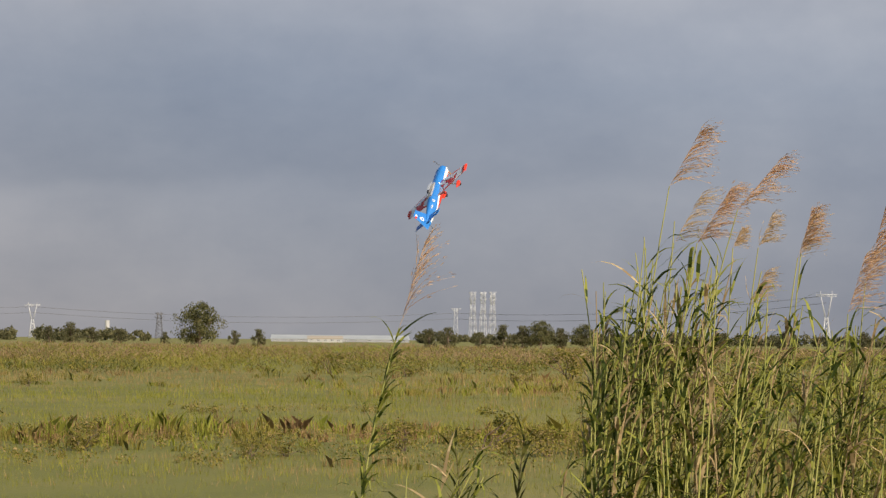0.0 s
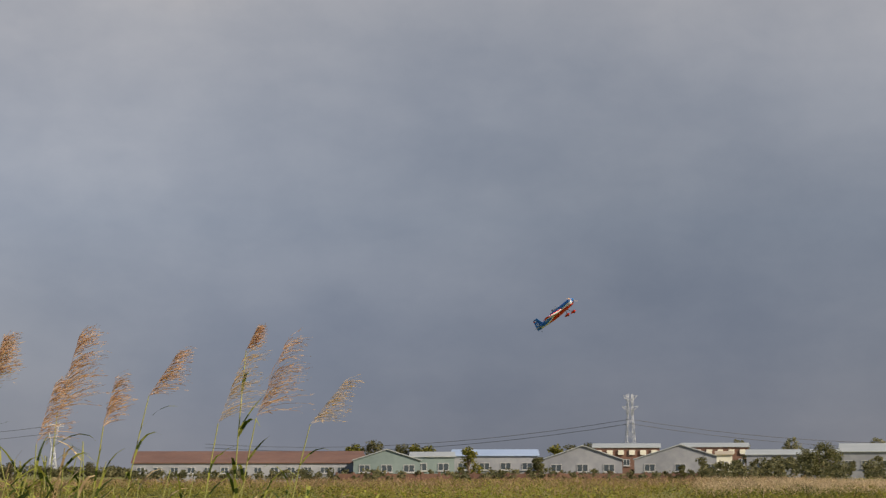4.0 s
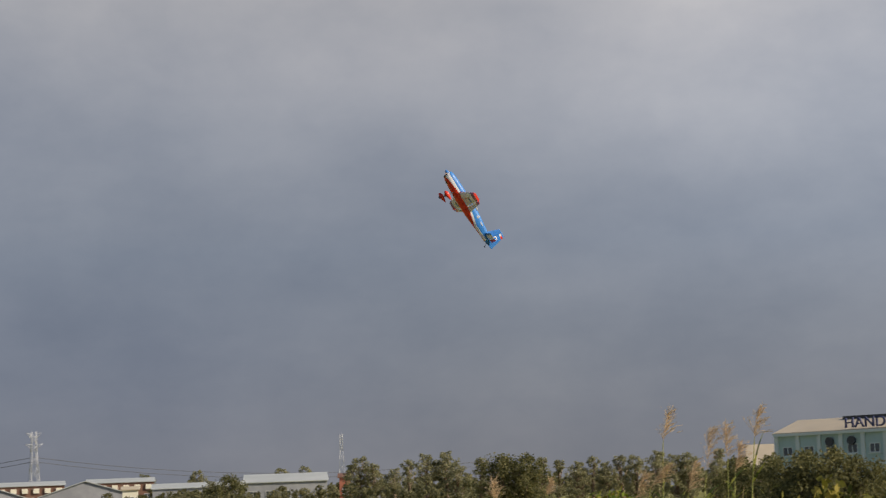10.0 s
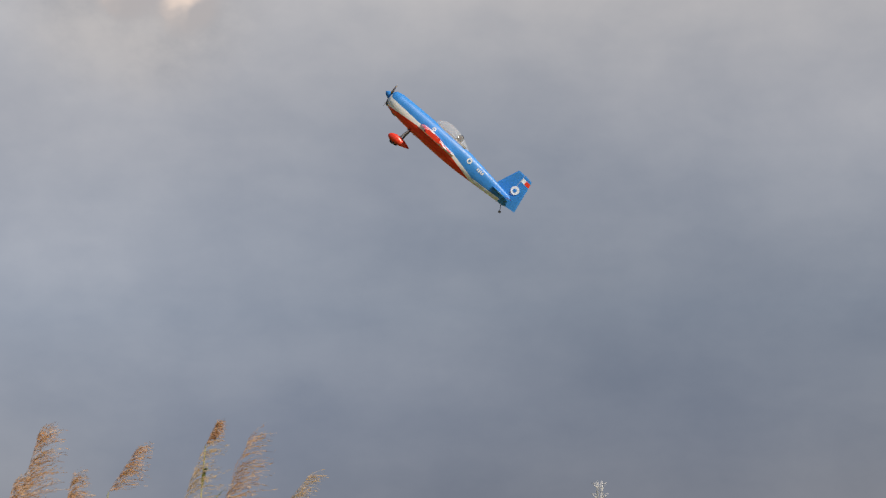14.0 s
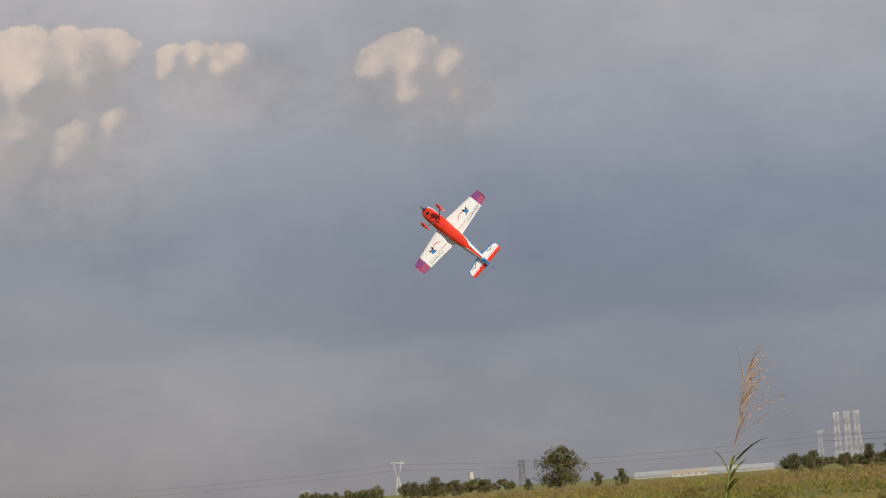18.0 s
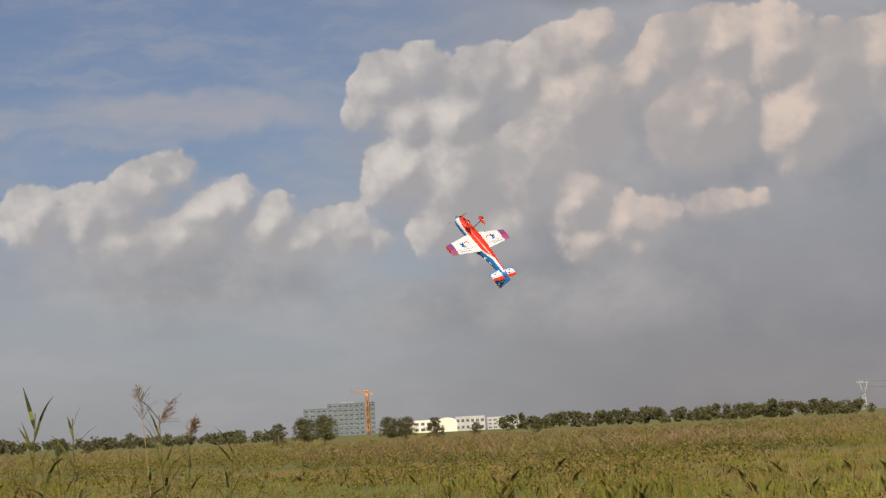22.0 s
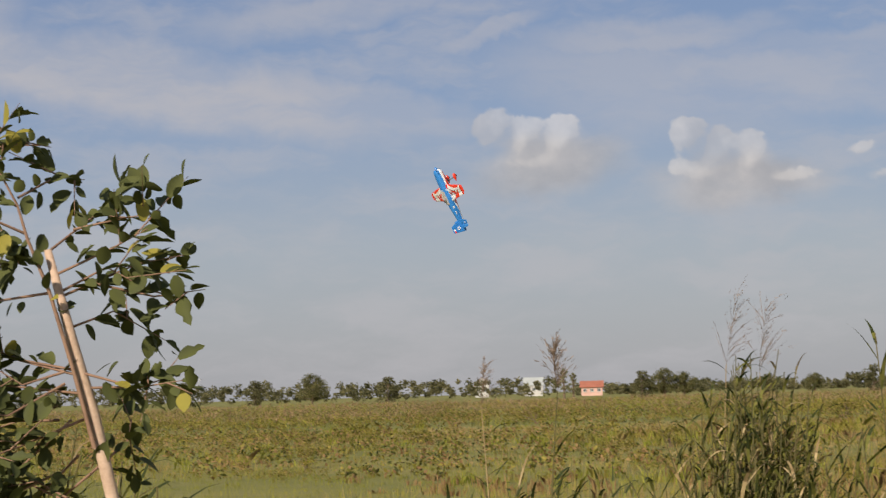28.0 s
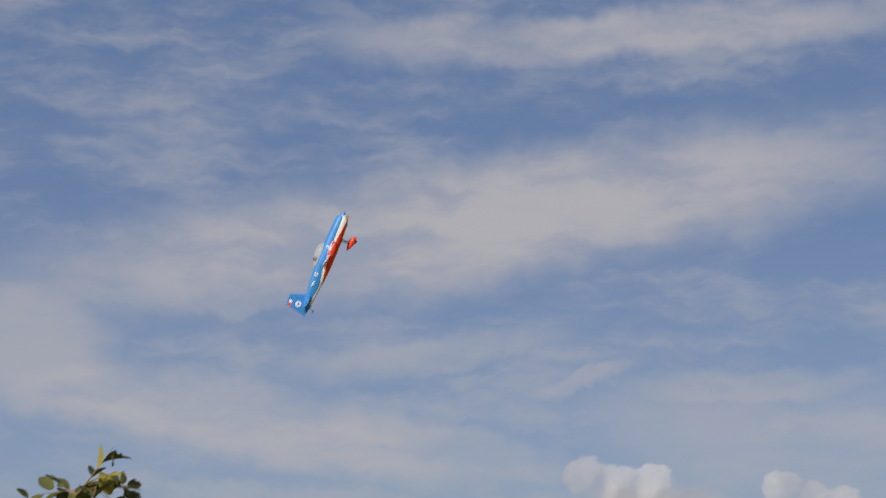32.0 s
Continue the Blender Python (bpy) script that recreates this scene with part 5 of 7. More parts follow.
far_woods("far_treeline", -34.5, -24.9, 760, 0.26, 3, "long olive treeline at the edge of the fields", 24000, 0.40, 0.30)
far_woods("far_treeline", -62.0, -40.5, 800, 0.18, 5, "low hazy treeline at the horizon", 28000, 0.42, 0.7)
far_woods("far_treeline", -90.0, -62.5, 700, 0.38, 7, "grey-green line of trees along the horizon", 28000, 0.42, 0.26)
far_woods("far_treeline", -13.3, -11.2, 900, 0.14, 9, "low dark grove beyond the tall grass", 4000, 0.4, 0.5)
far_woods("far_treeline", -17.7, -16.2, 900, 0.10, 19, "small low grove at the horizon", 2200, 0.4, 0.6)
far_woods("far_treeline", -10.6, -7.7, 900, 0.18, 21, "low trees near a transmission tower", 5000, 0.4, 0.5)
far_woods("far_treeline", -0.8, 12.0, 900, 0.14, 23, "low far treeline behind the reeds", 14000, 0.45, 0.6)
far_woods("far_treeline", 28.0, 60.0, 420, 0.45, 11, "woods behind the row of trees", 30000, 0.7, 0.4)
far_woods("hedge", 27.0, 44.5, 238, 0.36, 13, "low scrub under the row of trees", 22000, 0.46, 0.6)
far_woods("hedge", 43.0, 58.0, 150, -0.10, 15, "low dark hedge before the factory", 16000, 0.5, 0.5)
far_woods("hedge", 12.0, 29.0, 380, 0.05, 17, "low scrub before the sheds", 12000, 0.5, 0.6)

# ---- reeds, weeds, shrubs and saplings ----
def ribbon(points, width, across):
    """A tapering leaf along the points: faces (n, 4, 3)."""
    p = np.asarray(points, float)
    n = len(p)
    t = np.linspace(0, 1, n)
    w = width * np.minimum(1.0, 0.45 + 2.2 * t) * (1 - t ** 2.2) + 0.0006
    side = np.asarray(across, float)
    side = side / (np.linalg.norm(side) + 1e-9)
    a, b = p - side * w[:, None], p + side * w[:, None]
    return np.stack([a[:-1], b[:-1], b[1:], a[1:]], 1)


def arching(rng, start, azimuth, steep, length, droop, pieces=5):
    pts, p, e = [np.array(start, float)], np.array(start, float), steep
    for k in range(pieces):
        step = length / pieces
        p = p + step * np.array([math.cos(azimuth) * math.cos(e), math.sin(azimuth) * math.cos(e), math.sin(e)])
        e -= droop * (k + 1) / pieces
        pts.append(p)
    return pts


def stalk_curve(top_x, top_z, bend, n=9, top_y=0.0):
    t = np.linspace(0, 1, n)
    return np.stack([top_x * (t * (1 - bend) + bend * t * t), top_y * t * t, -0.05 + (top_z + 0.05) * t], 1)


def leaves_on(rng, curve, first, last, count, length, width, wind=0.5, spread=0.60, droop=1.0):
    faces = []
    top = len(curve) - 1
    for k in range(count):
        f = (first + (last - first) * (k + rng.uniform(0, 0.8)) / count) * top
        i = min(int(f), top - 1)
        p = curve[i] + (curve[i + 1] - curve[i]) * (f - i)
        az = rng.uniform(-math.pi, math.pi)
        if rng.uniform() < wind:
            az *= 0.35
        long = length * rng.uniform(0.6, 1.2)
        pts = arching(rng, p, az, rng.uniform(spread, 1.36), long, droop * rng.uniform(0.1, 1.0))
        faces.append(ribbon(pts, width * rng.uniform(0.7, 1.2), (-math.sin(az) + rng.uniform(-0.4, 0.4), math.cos(az), rng.uniform(-0.5, 0.5))))
    return np.concatenate(faces)


def plume_faces(rng, foot, tip, count, spread, thin=0.0022, sway=1.0):
    """Feathery branchlets with small spikelets, blown to the lee side."""
    foot, tip = np.asarray(foot, float), np.asarray(tip, float)
    axis = tip - foot
    size = np.linalg.norm(axis)
    along = axis / size
    faces = [ribbon([foot, foot + axis * 0.5, tip], 0.003, (0.3, 1, 0))]
    for k in range(count):
        t = rng.uniform(0.0, 0.95) ** 0.9
        p = foot + axis * t
        long = size * (0.58 - 0.32 * t) * rng.uniform(0.6, 1.25)
        out = np.array([rng.normal(0.7 * sway, 0.55), rng.normal(0, 0.6), rng.normal(0.1, 0.3)]) * spread
        way = along + out
        way /= np.linalg.norm(way)
        pts = [p]
        for s in range(4):
            way = way + np.array([0.16 * sway, 0, -0.13])
            way /= np.linalg.norm(way)
            pts.append(pts[-1] + way * long / 4)
        faces.append(ribbon(pts, thin, rng.normal(size=3)))
        for s in range(5):
            q = pts[rng.integers(1, 5)] + rng.normal(0, 0.006, 3)
            d = (way + rng.normal(0, 0.22, 3)) * rng.uniform(0.020, 0.040)
            faces.append(ribbon([q, q + d * 0.5, q + d], thin * 0.9, rng.normal(size=3)))
    return np.concatenate(faces)


def stem_part(name, curve, r, parent, material):
    bm = bmesh.new()
    tube(bm, [tuple(p) for p in curve], [r * (1.0 - 0.6 * k / (len(curve) - 1)) for k in range(len(curve))], 5)
    return part(name, bm, material, parent)


SWAYING = []
REEDS = [
    (5.50, 2.67, 6.38, 3.09, 15.0, 1), (7.19, 2.52, 8.31, 2.88, 15.0, 1), (6.19, 2.28, 7.08, 2.67, 15.0, 2), (5.62, 2.30, 6.41, 2.68, 15.4, 0), (7.14, 2.27, 7.37, 2.41, 15.5, 0),
    (7.89, 2.27, 8.27, 2.51, 15.5, 0), (9.05, 2.23, 9.35, 2.55, 15.5, 1), (7.57, 1.84, 8.04, 2.09, 15.0, 0), (-1.62, 1.68, -0.95, 2.28, 15.0, 1), (10.59, 2.03, 11.11, 2.57, 15.5, 2),
    (15.42, 2.49, 15.71, 2.66, 16.0, 1), (14.71, 1.95, 15.43, 2.48, 15.5, 0), (15.75, 2.00, 16.52, 2.55, 16.0, 1), (17.20, 1.96, 18.13, 2.29, 16.5, 0), (10.15, 1.80, 10.62, 2.22, 15.0, 1),
    (11.78, 1.93, 12.07, 2.27, 15.6, 1), (12.94, 2.16, 13.69, 2.48, 16.0, 1), (8.77, 2.20, 9.14, 2.51, 15.5, 0),
    (42.80, 1.73, 42.93, 2.08, 19.0, 0), (43.32, 1.83, 43.30, 2.11, 19.0, 0), (44.08, 1.98, 44.21, 2.21, 18.0, 0), (41.31, 1.61, 41.76, 1.79, 19.0, 0), (37.22, 1.49, 37.18, 1.71, 19.0, 0),
    (38.65, 1.57, 38.73, 1.70, 20.0, 0), (41.78, 2.03, 41.96, 2.29, 20.0, 0), (43.55, 1.71, 43.72, 1.95, 19.0, 0), (42.3, 1.55, 42.5, 1.80, 19.4, 0), (40.9, 1.50, 41.2, 1.72, 19.6, 0),
]


def reeds():
    texts = {0: "tall reed with a pale feathery plume", 1: "tall reed with a tan feathery plume blown sideways", 2: "tall reed with a dense orange-brown plume"}
    for n, (b0, z0, b1, z1, far, kind) in enumerate(REEDS):
        rng = np.random.default_rng(200 + n)
        slip = (b1 - b0) * 0.0175 * far
        x0 = max(-0.5, min(0.7, slip * 1.2 + rng.uniform(-0.1, 0.1)))
        foot_b = b0 - math.degrees(x0 / far)
        ob = base("reed", at(foot_b, far), facing(foot_b), texts[kind], "reed", "flowering reeds")
        SWAYING.append(ob)
        curve = stalk_curve(x0, z0, 0.6)
        stem_part("stem", curve, 0.009, ob, REED_STEM)
        west = b0 < 0
        quads("foliage", leaves_on(rng, curve, 0.25, 0.97 if west else 0.90, 48 if west else 10, 0.30 if west else 0.34, 0.013, 0.5, 0.35 if west else 0.6), [REED_LEAF], None, ob)
        sway = 0.35 if b0 > 30 else 0.45 if west else 1.0
        quads("plume", plume_faces(rng, curve[-1], curve[-1] + np.array([slip, 0.03, z1 - z0]), 58 if west else {0: 62, 1: 84, 2: 120}[kind], 0.42 if west else 0.66 if kind else 0.74, 0.0020, 0.3 if west else sway), PLUME_PALE if kind == 0 else PLUME, None, ob)


reeds()


def cane(parent, rng, x, y, height, lean, leaves, length, dry, leaf):
    """One leafy stalk standing in a clump: the stalk and, under it, its leaves."""
    curve = stalk_curve(lean, height, 0.6, 7, rng.uniform(-0.15, 0.15)) + np.array([x, y, 0])
    stalk = stem_part("stalk", curve, 0.0085, parent, STRAW if dry else REED_STEM if leaf is REED_LEAF else WEED_STEM)
    mats = [STRAW] if dry else [leaf, STRAW]
    faces = leaves_on(rng, curve, 0.12, 0.97, leaves, length, 0.0135, 0.4)
    slots = None if dry else np.repeat((rng.uniform(size=len(faces) // 5) < 0.10).astype(int), 5)
    quads("foliage", faces, mats, slots, stalk)


def clump(bearing, far, half_wide, half_deep, count, low, high, seed, label, length=0.45, dry=0.12, leaves=9, lean=0.25, name="reed_clump", category="reeds", group="reed clumps", leaf=REED_LEAF):
    rng = np.random.default_rng(seed)
    ob = base(name, at(bearing, far), facing(bearing), label, category, group)
    for k in range(count):
        x, y = rng.uniform(-half_wide, half_wide), rng.uniform(-half_deep, half_deep)
        cane(ob, rng, x, y, rng.uniform(low, high) * (1.0 - 0.18 * abs(x) / half_wide), rng.normal(lean, 0.16), leaves, length, rng.uniform() < dry, leaf)
    return ob


def clumps():
    clump(5.15, 15.0, 0.50, 0.5, 96, 1.45, 2.50, 301, "dense clump of tall green reeds with dry stalks inside", 0.36, 0.16, 9, 0.14)
    clump(7.6, 15.2, 0.35, 0.5, 30, 1.10, 2.05, 302, "looser edge of a green reed clump, leaning", 0.38, 0.15, 9, 0.22)
    clump(10.6, 15.2, 0.40, 0.5, 36, 1.2, 2.08, 303, "dense green reed clump under orange plumes", 0.36, 0.14, 9, 0.14)
    clump(13.0, 15.6, 0.45, 0.5, 14, 1.2, 1.75, 304, "thin reed clump with arching leaves", 0.36, 0.15)
    clump(15.8, 15.8, 0.55, 0.5, 22, 1.3, 1.80, 305, "reed clump with tan plumes over it", 0.36, 0.15)
    clump(18.3, 16.5, 0.50, 0.5, 16, 1.0, 1.50, 306, "low thin clump of reeds", 0.40, 0.2)
    clump(-0.9, 14.8, 0.18, 0.2, 8, 0.4, 0.95, 307, "small tuft of reed shoots", 0.36, 0.1)
    clump(3.6, 14.6, 0.35, 0.3, 16, 0.5, 1.05, 308, "low reed shoots beside the dense clump", 0.40, 0.1)
    clump(42.9, 19.2, 0.50, 0.5, 34, 1.1, 1.65, 309, "clump of flowering grass with pale heads", 0.40, 0.2, 8, 0.05)
    clump(40.6, 19.5, 0.60, 0.5, 24, 0.9, 1.40, 310, "loose clump of grass beside a green bush", 0.38, 0.2, 8, 0.05)
    clump(37.6, 19.5, 0.45, 0.4, 16, 0.8, 1.35, 311, "small clump of meadow reeds", 0.38, 0.2, 8, 0.05)
    # west side
    for n, (b, far, wide, count, low, high, text) in enumerate((
            (-57.2, 17.3, 0.40, 80, 1.2, 1.95, "dark bushy clump of reed grass with dry heads"), (-55.6, 16.5, 0.5, 22, 0.8, 1.35, "loose leafy weeds beside a dark clump"), (-51.8, 14.4, 0.35, 12, 0.8, 1.45, "leafy reed stalks in loose grass"),
            (-53.7, 13.6, 0.2, 8, 0.9, 1.5, "few upright green reed stalks"), (-50.0, 15.2, 0.45, 12, 0.8, 1.35, "low leafy reed stalks"), (-47.2, 14.0, 0.45, 12, 0.9, 1.55, "leafy reed stalks with pointed tips"), (-44.4, 15.0, 0.40, 14, 0.7, 1.6, "leafy weeds with thin seed heads"),
            (-42.2, 15.5, 0.4, 12, 0.6, 1.4, "bushy grass with reddish stems"), (-39.8, 16.0, 0.4, 12, 0.6, 1.2, "low grass stalks at the clump's edge"), (-61.6, 12.8, 0.5, 16, 0.6, 1.1, "low leafy stalks in loose grass"), (-63.8, 14.5, 0.5, 16, 0.7, 1.2, "loose green weeds with narrow leaves"),
            (-66.3, 12.0, 0.5, 12, 0.5, 0.95, "short green weeds with narrow leaves"), (-71.2, 8.6, 0.45, 44, 0.6, 1.35, "thick tall grass round a sapling's foot"), (-75.3, 8.0, 0.55, 60, 0.8, 1.55, "thick tall grass beside a sapling"), (-59.6, 15.0, 0.5, 14, 0.6, 1.2, "narrow-leaved stalks between clumps"))):
        clump(b, far, wide, 0.35, count, low, high, 330 + n, text, 0.32, 0.05, 11, 0.05, "weed_clump", "weeds", "weed clumps in the west", WEED_LEAF)


clumps()

WEEDS = [
    (-51.78, 1.94, -51.53, 2.27, 14.4, 1), (-57.70, 1.88, -57.39, 2.44, 17.5, 2), (-56.86, 1.81, -56.62, 2.36, 17.5, 2), (-64.05, 1.62, -63.94, 1.90, 16.0, 2), (-49.58, 1.63, -49.48, 1.86, 16.0, 2),
    (-61.81, 1.70, -61.89, 1.98, 12.7, 1), (-44.51, 1.86, -44.62, 2.07, 15.0, 2), (-44.05, 1.81, -43.72, 1.97, 15.0, 2), (-43.26, 1.72, -43.12, 1.83, 15.0, 1), (-78.6, 1.50, -78.4, 1.86, 12.0, 2), (-78.0, 1.45, -77.9, 1.72, 12.0, 2),
    (-53.7, 2.06, 0, 0, 13.5, 0), (-47.3, 1.99, 0, 0, 14.0, 0), (-46.8, 1.77, 0, 0, 14.0, 0), (-46.3, 1.95, 0, 0, 14.5, 0), (-52.3, 1.60, 0, 0, 14.0, 0), (-48.8, 1.62, 0, 0, 14.2, 0), (-42.0, 1.75, 0, 0, 15.2, 0), (-44.0, 1.95, 0, 0, 14.6, 0), (-50.3, 1.65, 0, 0, 14.4, 0),
    (1.75, 1.10, 0, 0, 15.5, 0), (-0.1, 1.05, 0, 0, 15.0, 0),
]


def tall_weeds():
    for n, (b0, z0, b1, z1, far, kind) in enumerate(WEEDS):
        rng = np.random.default_rng(400 + n)
        x0 = rng.uniform(-0.12, 0.15)
        foot_b = b0 - math.degrees(x0 / far)
        ob = base("weed_stalk", at(foot_b, far), facing(foot_b), ("narrow-leaved green reed shoot with pointed leaves", "tall weed with a small brown seed head", "tall weed with a wispy bare seed head")[kind], "weed", "tall single weeds")
        SWAYING.append(ob)
        top = z0 - 0.10 if kind else z0 - 0.16
        curve = stalk_curve(x0, top, 0.5)
        stem_part("stem", curve, 0.008, ob, WEED_STEM if kind != 2 else STRAW)
        low, count = (0.3, 15) if kind == 0 else (0.2, 10)
        quads("foliage", leaves_on(rng, curve, low, 0.99 if kind == 0 else 0.85, count, 0.30, 0.014, 0.2, 0.8 if kind == 0 else 0.6, 0.3 if kind == 0 else 1.0), WEED_LEAF, None, ob)
        if kind:
            slip = (b1 - b0) * 0.0175 * far
            quads("seed_head", plume_faces(rng, curve[-1], curve[-1] + np.array([slip, 0.02, z1 - z0]), 50 if kind == 1 else 34, 0.55 if kind == 1 else 0.60, 0.0028 if kind == 1 else 0.0018, 0.2), DRY_HEAD, None, ob)


tall_weeds()


def make_bush(height, wide, seed, leaf, label, leaves=1500, size=0.05, clumps_of=22, name="bush"):
    rng = np.random.default_rng(seed)
    ob = base(name, (0, 0, 0), 0, label, "shrub")
    cen, rad = [], []
    for k in range(clumps_of):
        t = rng.uniform(0.1, 0.95)
        w = wide * math.sqrt(max(0.05, 1 - (t - 0.35) ** 2 / 0.5)) * rng.uniform(0.2, 1.0)
        a = rng.uniform(0, 6.283)
        cen.append((w * math.cos(a), w * math.sin(a), height * t * 0.92))
        rad.append(height * rng.uniform(0.08, 0.18))
    cen, rad = np.array(cen), np.array(rad)
    for k in range(0, clumps_of, 4):
        bm = bmesh.new()
        mid = cen[k] * np.array([0.4, 0.4, 0.6]) + rng.normal(0, 0.03, 3)
        tube(bm, [(0.05 * rng.normal(), 0.05 * rng.normal(), -0.05), tuple(mid), tuple(cen[k])], [0.014 * height + 0.004, 0.01 * height + 0.003, 0.004], 5)
        part("branch", bm, BARK, ob)
    quads("foliage", leaf_cloud(rng, cen, rad, leaves, size), leaf, rng.integers(0, len(leaf), leaves), ob)
    return ob


def shrubs():
    bright = make_bush(1.65, 0.50, 501, [SHRUB_BRIGHT, YELLOW_SHRUB], "bright green leafy bush standing alone in the weeds", 2600, 0.035, 34)
    bright.matrix_basis = Matrix.Translation((18.16, 21.33, 0))
    kinds = [make_bush(0.9, 0.55, 502, [TALL, YELLOW_SHRUB, SHRUB, TALL, DRY], "low dark green shrub in the meadow", 900, 0.028), make_bush(0.9, 0.50, 503, [YELLOW_SHRUB, TALL], "low yellow-green shrub in the meadow", 700, 0.026), make_bush(0.9, 0.65, 504, [TALL, DRY, TALL, SHRUB], "dull olive weed bush in the meadow", 1000, 0.028), make_bush(1.0, 0.4, 505, [SHRUB, TALL], "thin dark shrub with bare twigs", 500, 0.03, 18)]
    spots = [(0, 18.8, 24.0, 1.28), (1, 17.0, 27.0, 0.9), (0, 22.0, 30.0, 1.0), (2, 25.0, 35.0, 0.9), (1, 29.0, 30.0, 0.8), (0, 33.0, 34.0, 1.0), (2, 36.0, 28.0, 0.8), (1, 38.5, 26.0, 1.0), (0, 41.6, 27.0, 1.1), (1, 43.6, 24.0, 0.95), (0, 45.5, 26.0, 0.9), (2, 47.5, 25.0, 0.9), (0, 49.5, 27.0, 1.0), (1, 51.5, 26.0, 1.0),
             (3, 45.9, 19.0, 1.75), (3, 46.6, 20.0, 1.55), (3, 49.0, 19.5, 1.45), (3, 39.2, 21.0, 1.30), (3, 36.6, 20.0, 1.25), (0, 34.5, 60.0, 1.0), (2, 31.5, 58.0, 0.8), (0, 53.2, 36.0, 0.9),
             (0, -5.3, 29.0, 0.30), (2, -4.3, 29.5, 0.40), (2, -9.6, 31.0, 0.60), (1, -12.3, 27.0, 0.85), (0, 1.6, 33.0, 0.35), (2, 0.1, 33.0, 0.35), (0, 2.6, 30.0, 0.5), (1, 4.0, 30.0, 0.9), (0, -1.2, 31.0, 0.55), (1, 1.0, 31.5, 0.75), (0, 3.3, 90.0, 1.5), (2, 5.5, 88.0, 1.4), (0, -3.0, 96.0, 1.2), (2, -1.0, 92.0, 1.0), (0, -10.9, 70.0, 0.45), (2, 2.0, 80.0, 0.8), (1, 4.8, 75.0, 0.9), (0, 7.5, 70.0, 0.9), (2, 10.0, 65.0, 0.9), (2, 13.0, 60.0, 0.9),
             (0, -55.0, 95.0, 1.2), (0, -63.0, 110.0, 1.1), (2, -66.0, 70.0, 0.8), (0, -59.5, 60.0, 0.7), (2, -61.0, 52.0, 0.6), (0, -56.5, 48.0, 0.7), (2, -53.0, 55.0, 0.6), (0, -50.0, 80.0, 1.0), (2, -47.0, 75.0, 0.8), (0, -44.0, 60.0, 0.7), (1, -42.5, 30.0, 0.9), (0, -41.5, 28.0, 0.8), (2, -68.0, 85.0, 0.9), (0, -69.0, 50.0, 0.6), (0, -45.5, 90.0, 1.1)]
    rng = np.random.default_rng(55)
    used = set()
    for kind, b, far, top in spots:
        m = Matrix.Translation(at(b, far)) @ Matrix.Rotation(rng.uniform(0, 6.28), 4, "Z")
        ob = kinds[kind]
        if kind in used:
            ob = copy_thing(ob, m)
        else:
            ob.matrix_basis = m
            used.add(kind)
        s = top / (1.0 if kind == 3 else 1.0)
        wide = s * rng.uniform(1.1, 1.8) if kind != 3 else s * rng.uniform(0.5, 0.8)
        ob.scale = (wide, wide, s)
        ob["group"] = "meadow shrubs"


shrubs()


def leaf_mesh(name, long, wide, fold, material, torn=False):
    """One oval leaf with a fold along its midrib, from the stalk at the origin along x."""
    verts, faces = [], []
    n = 6
    for k in range(n + 1):
        t = k / n
        w = wide * math.sin(math.pi * min(1.0, 0.06 + 0.94 * t)) ** 0.75
        if torn and k == 4:
            w *= 0.55
        z = -0.12 * long * t * t
        verts += [(long * t, -w, z + fold * w), (long * t, 0, z), (long * t, w * (0.8 if torn else 1), z + fold * w)]
    for k in range(n):
        i = 3 * k
        faces += [(i, i + 3, i + 4, i + 1), (i + 1, i + 4, i + 5, i + 2)]
    me = bpy.data.meshes.new(name)
    me.from_pydata(verts, [], faces)
    me.materials.append(material)
    me.polygons.foreach_set("use_smooth", np.ones(len(faces), bool))
    return me


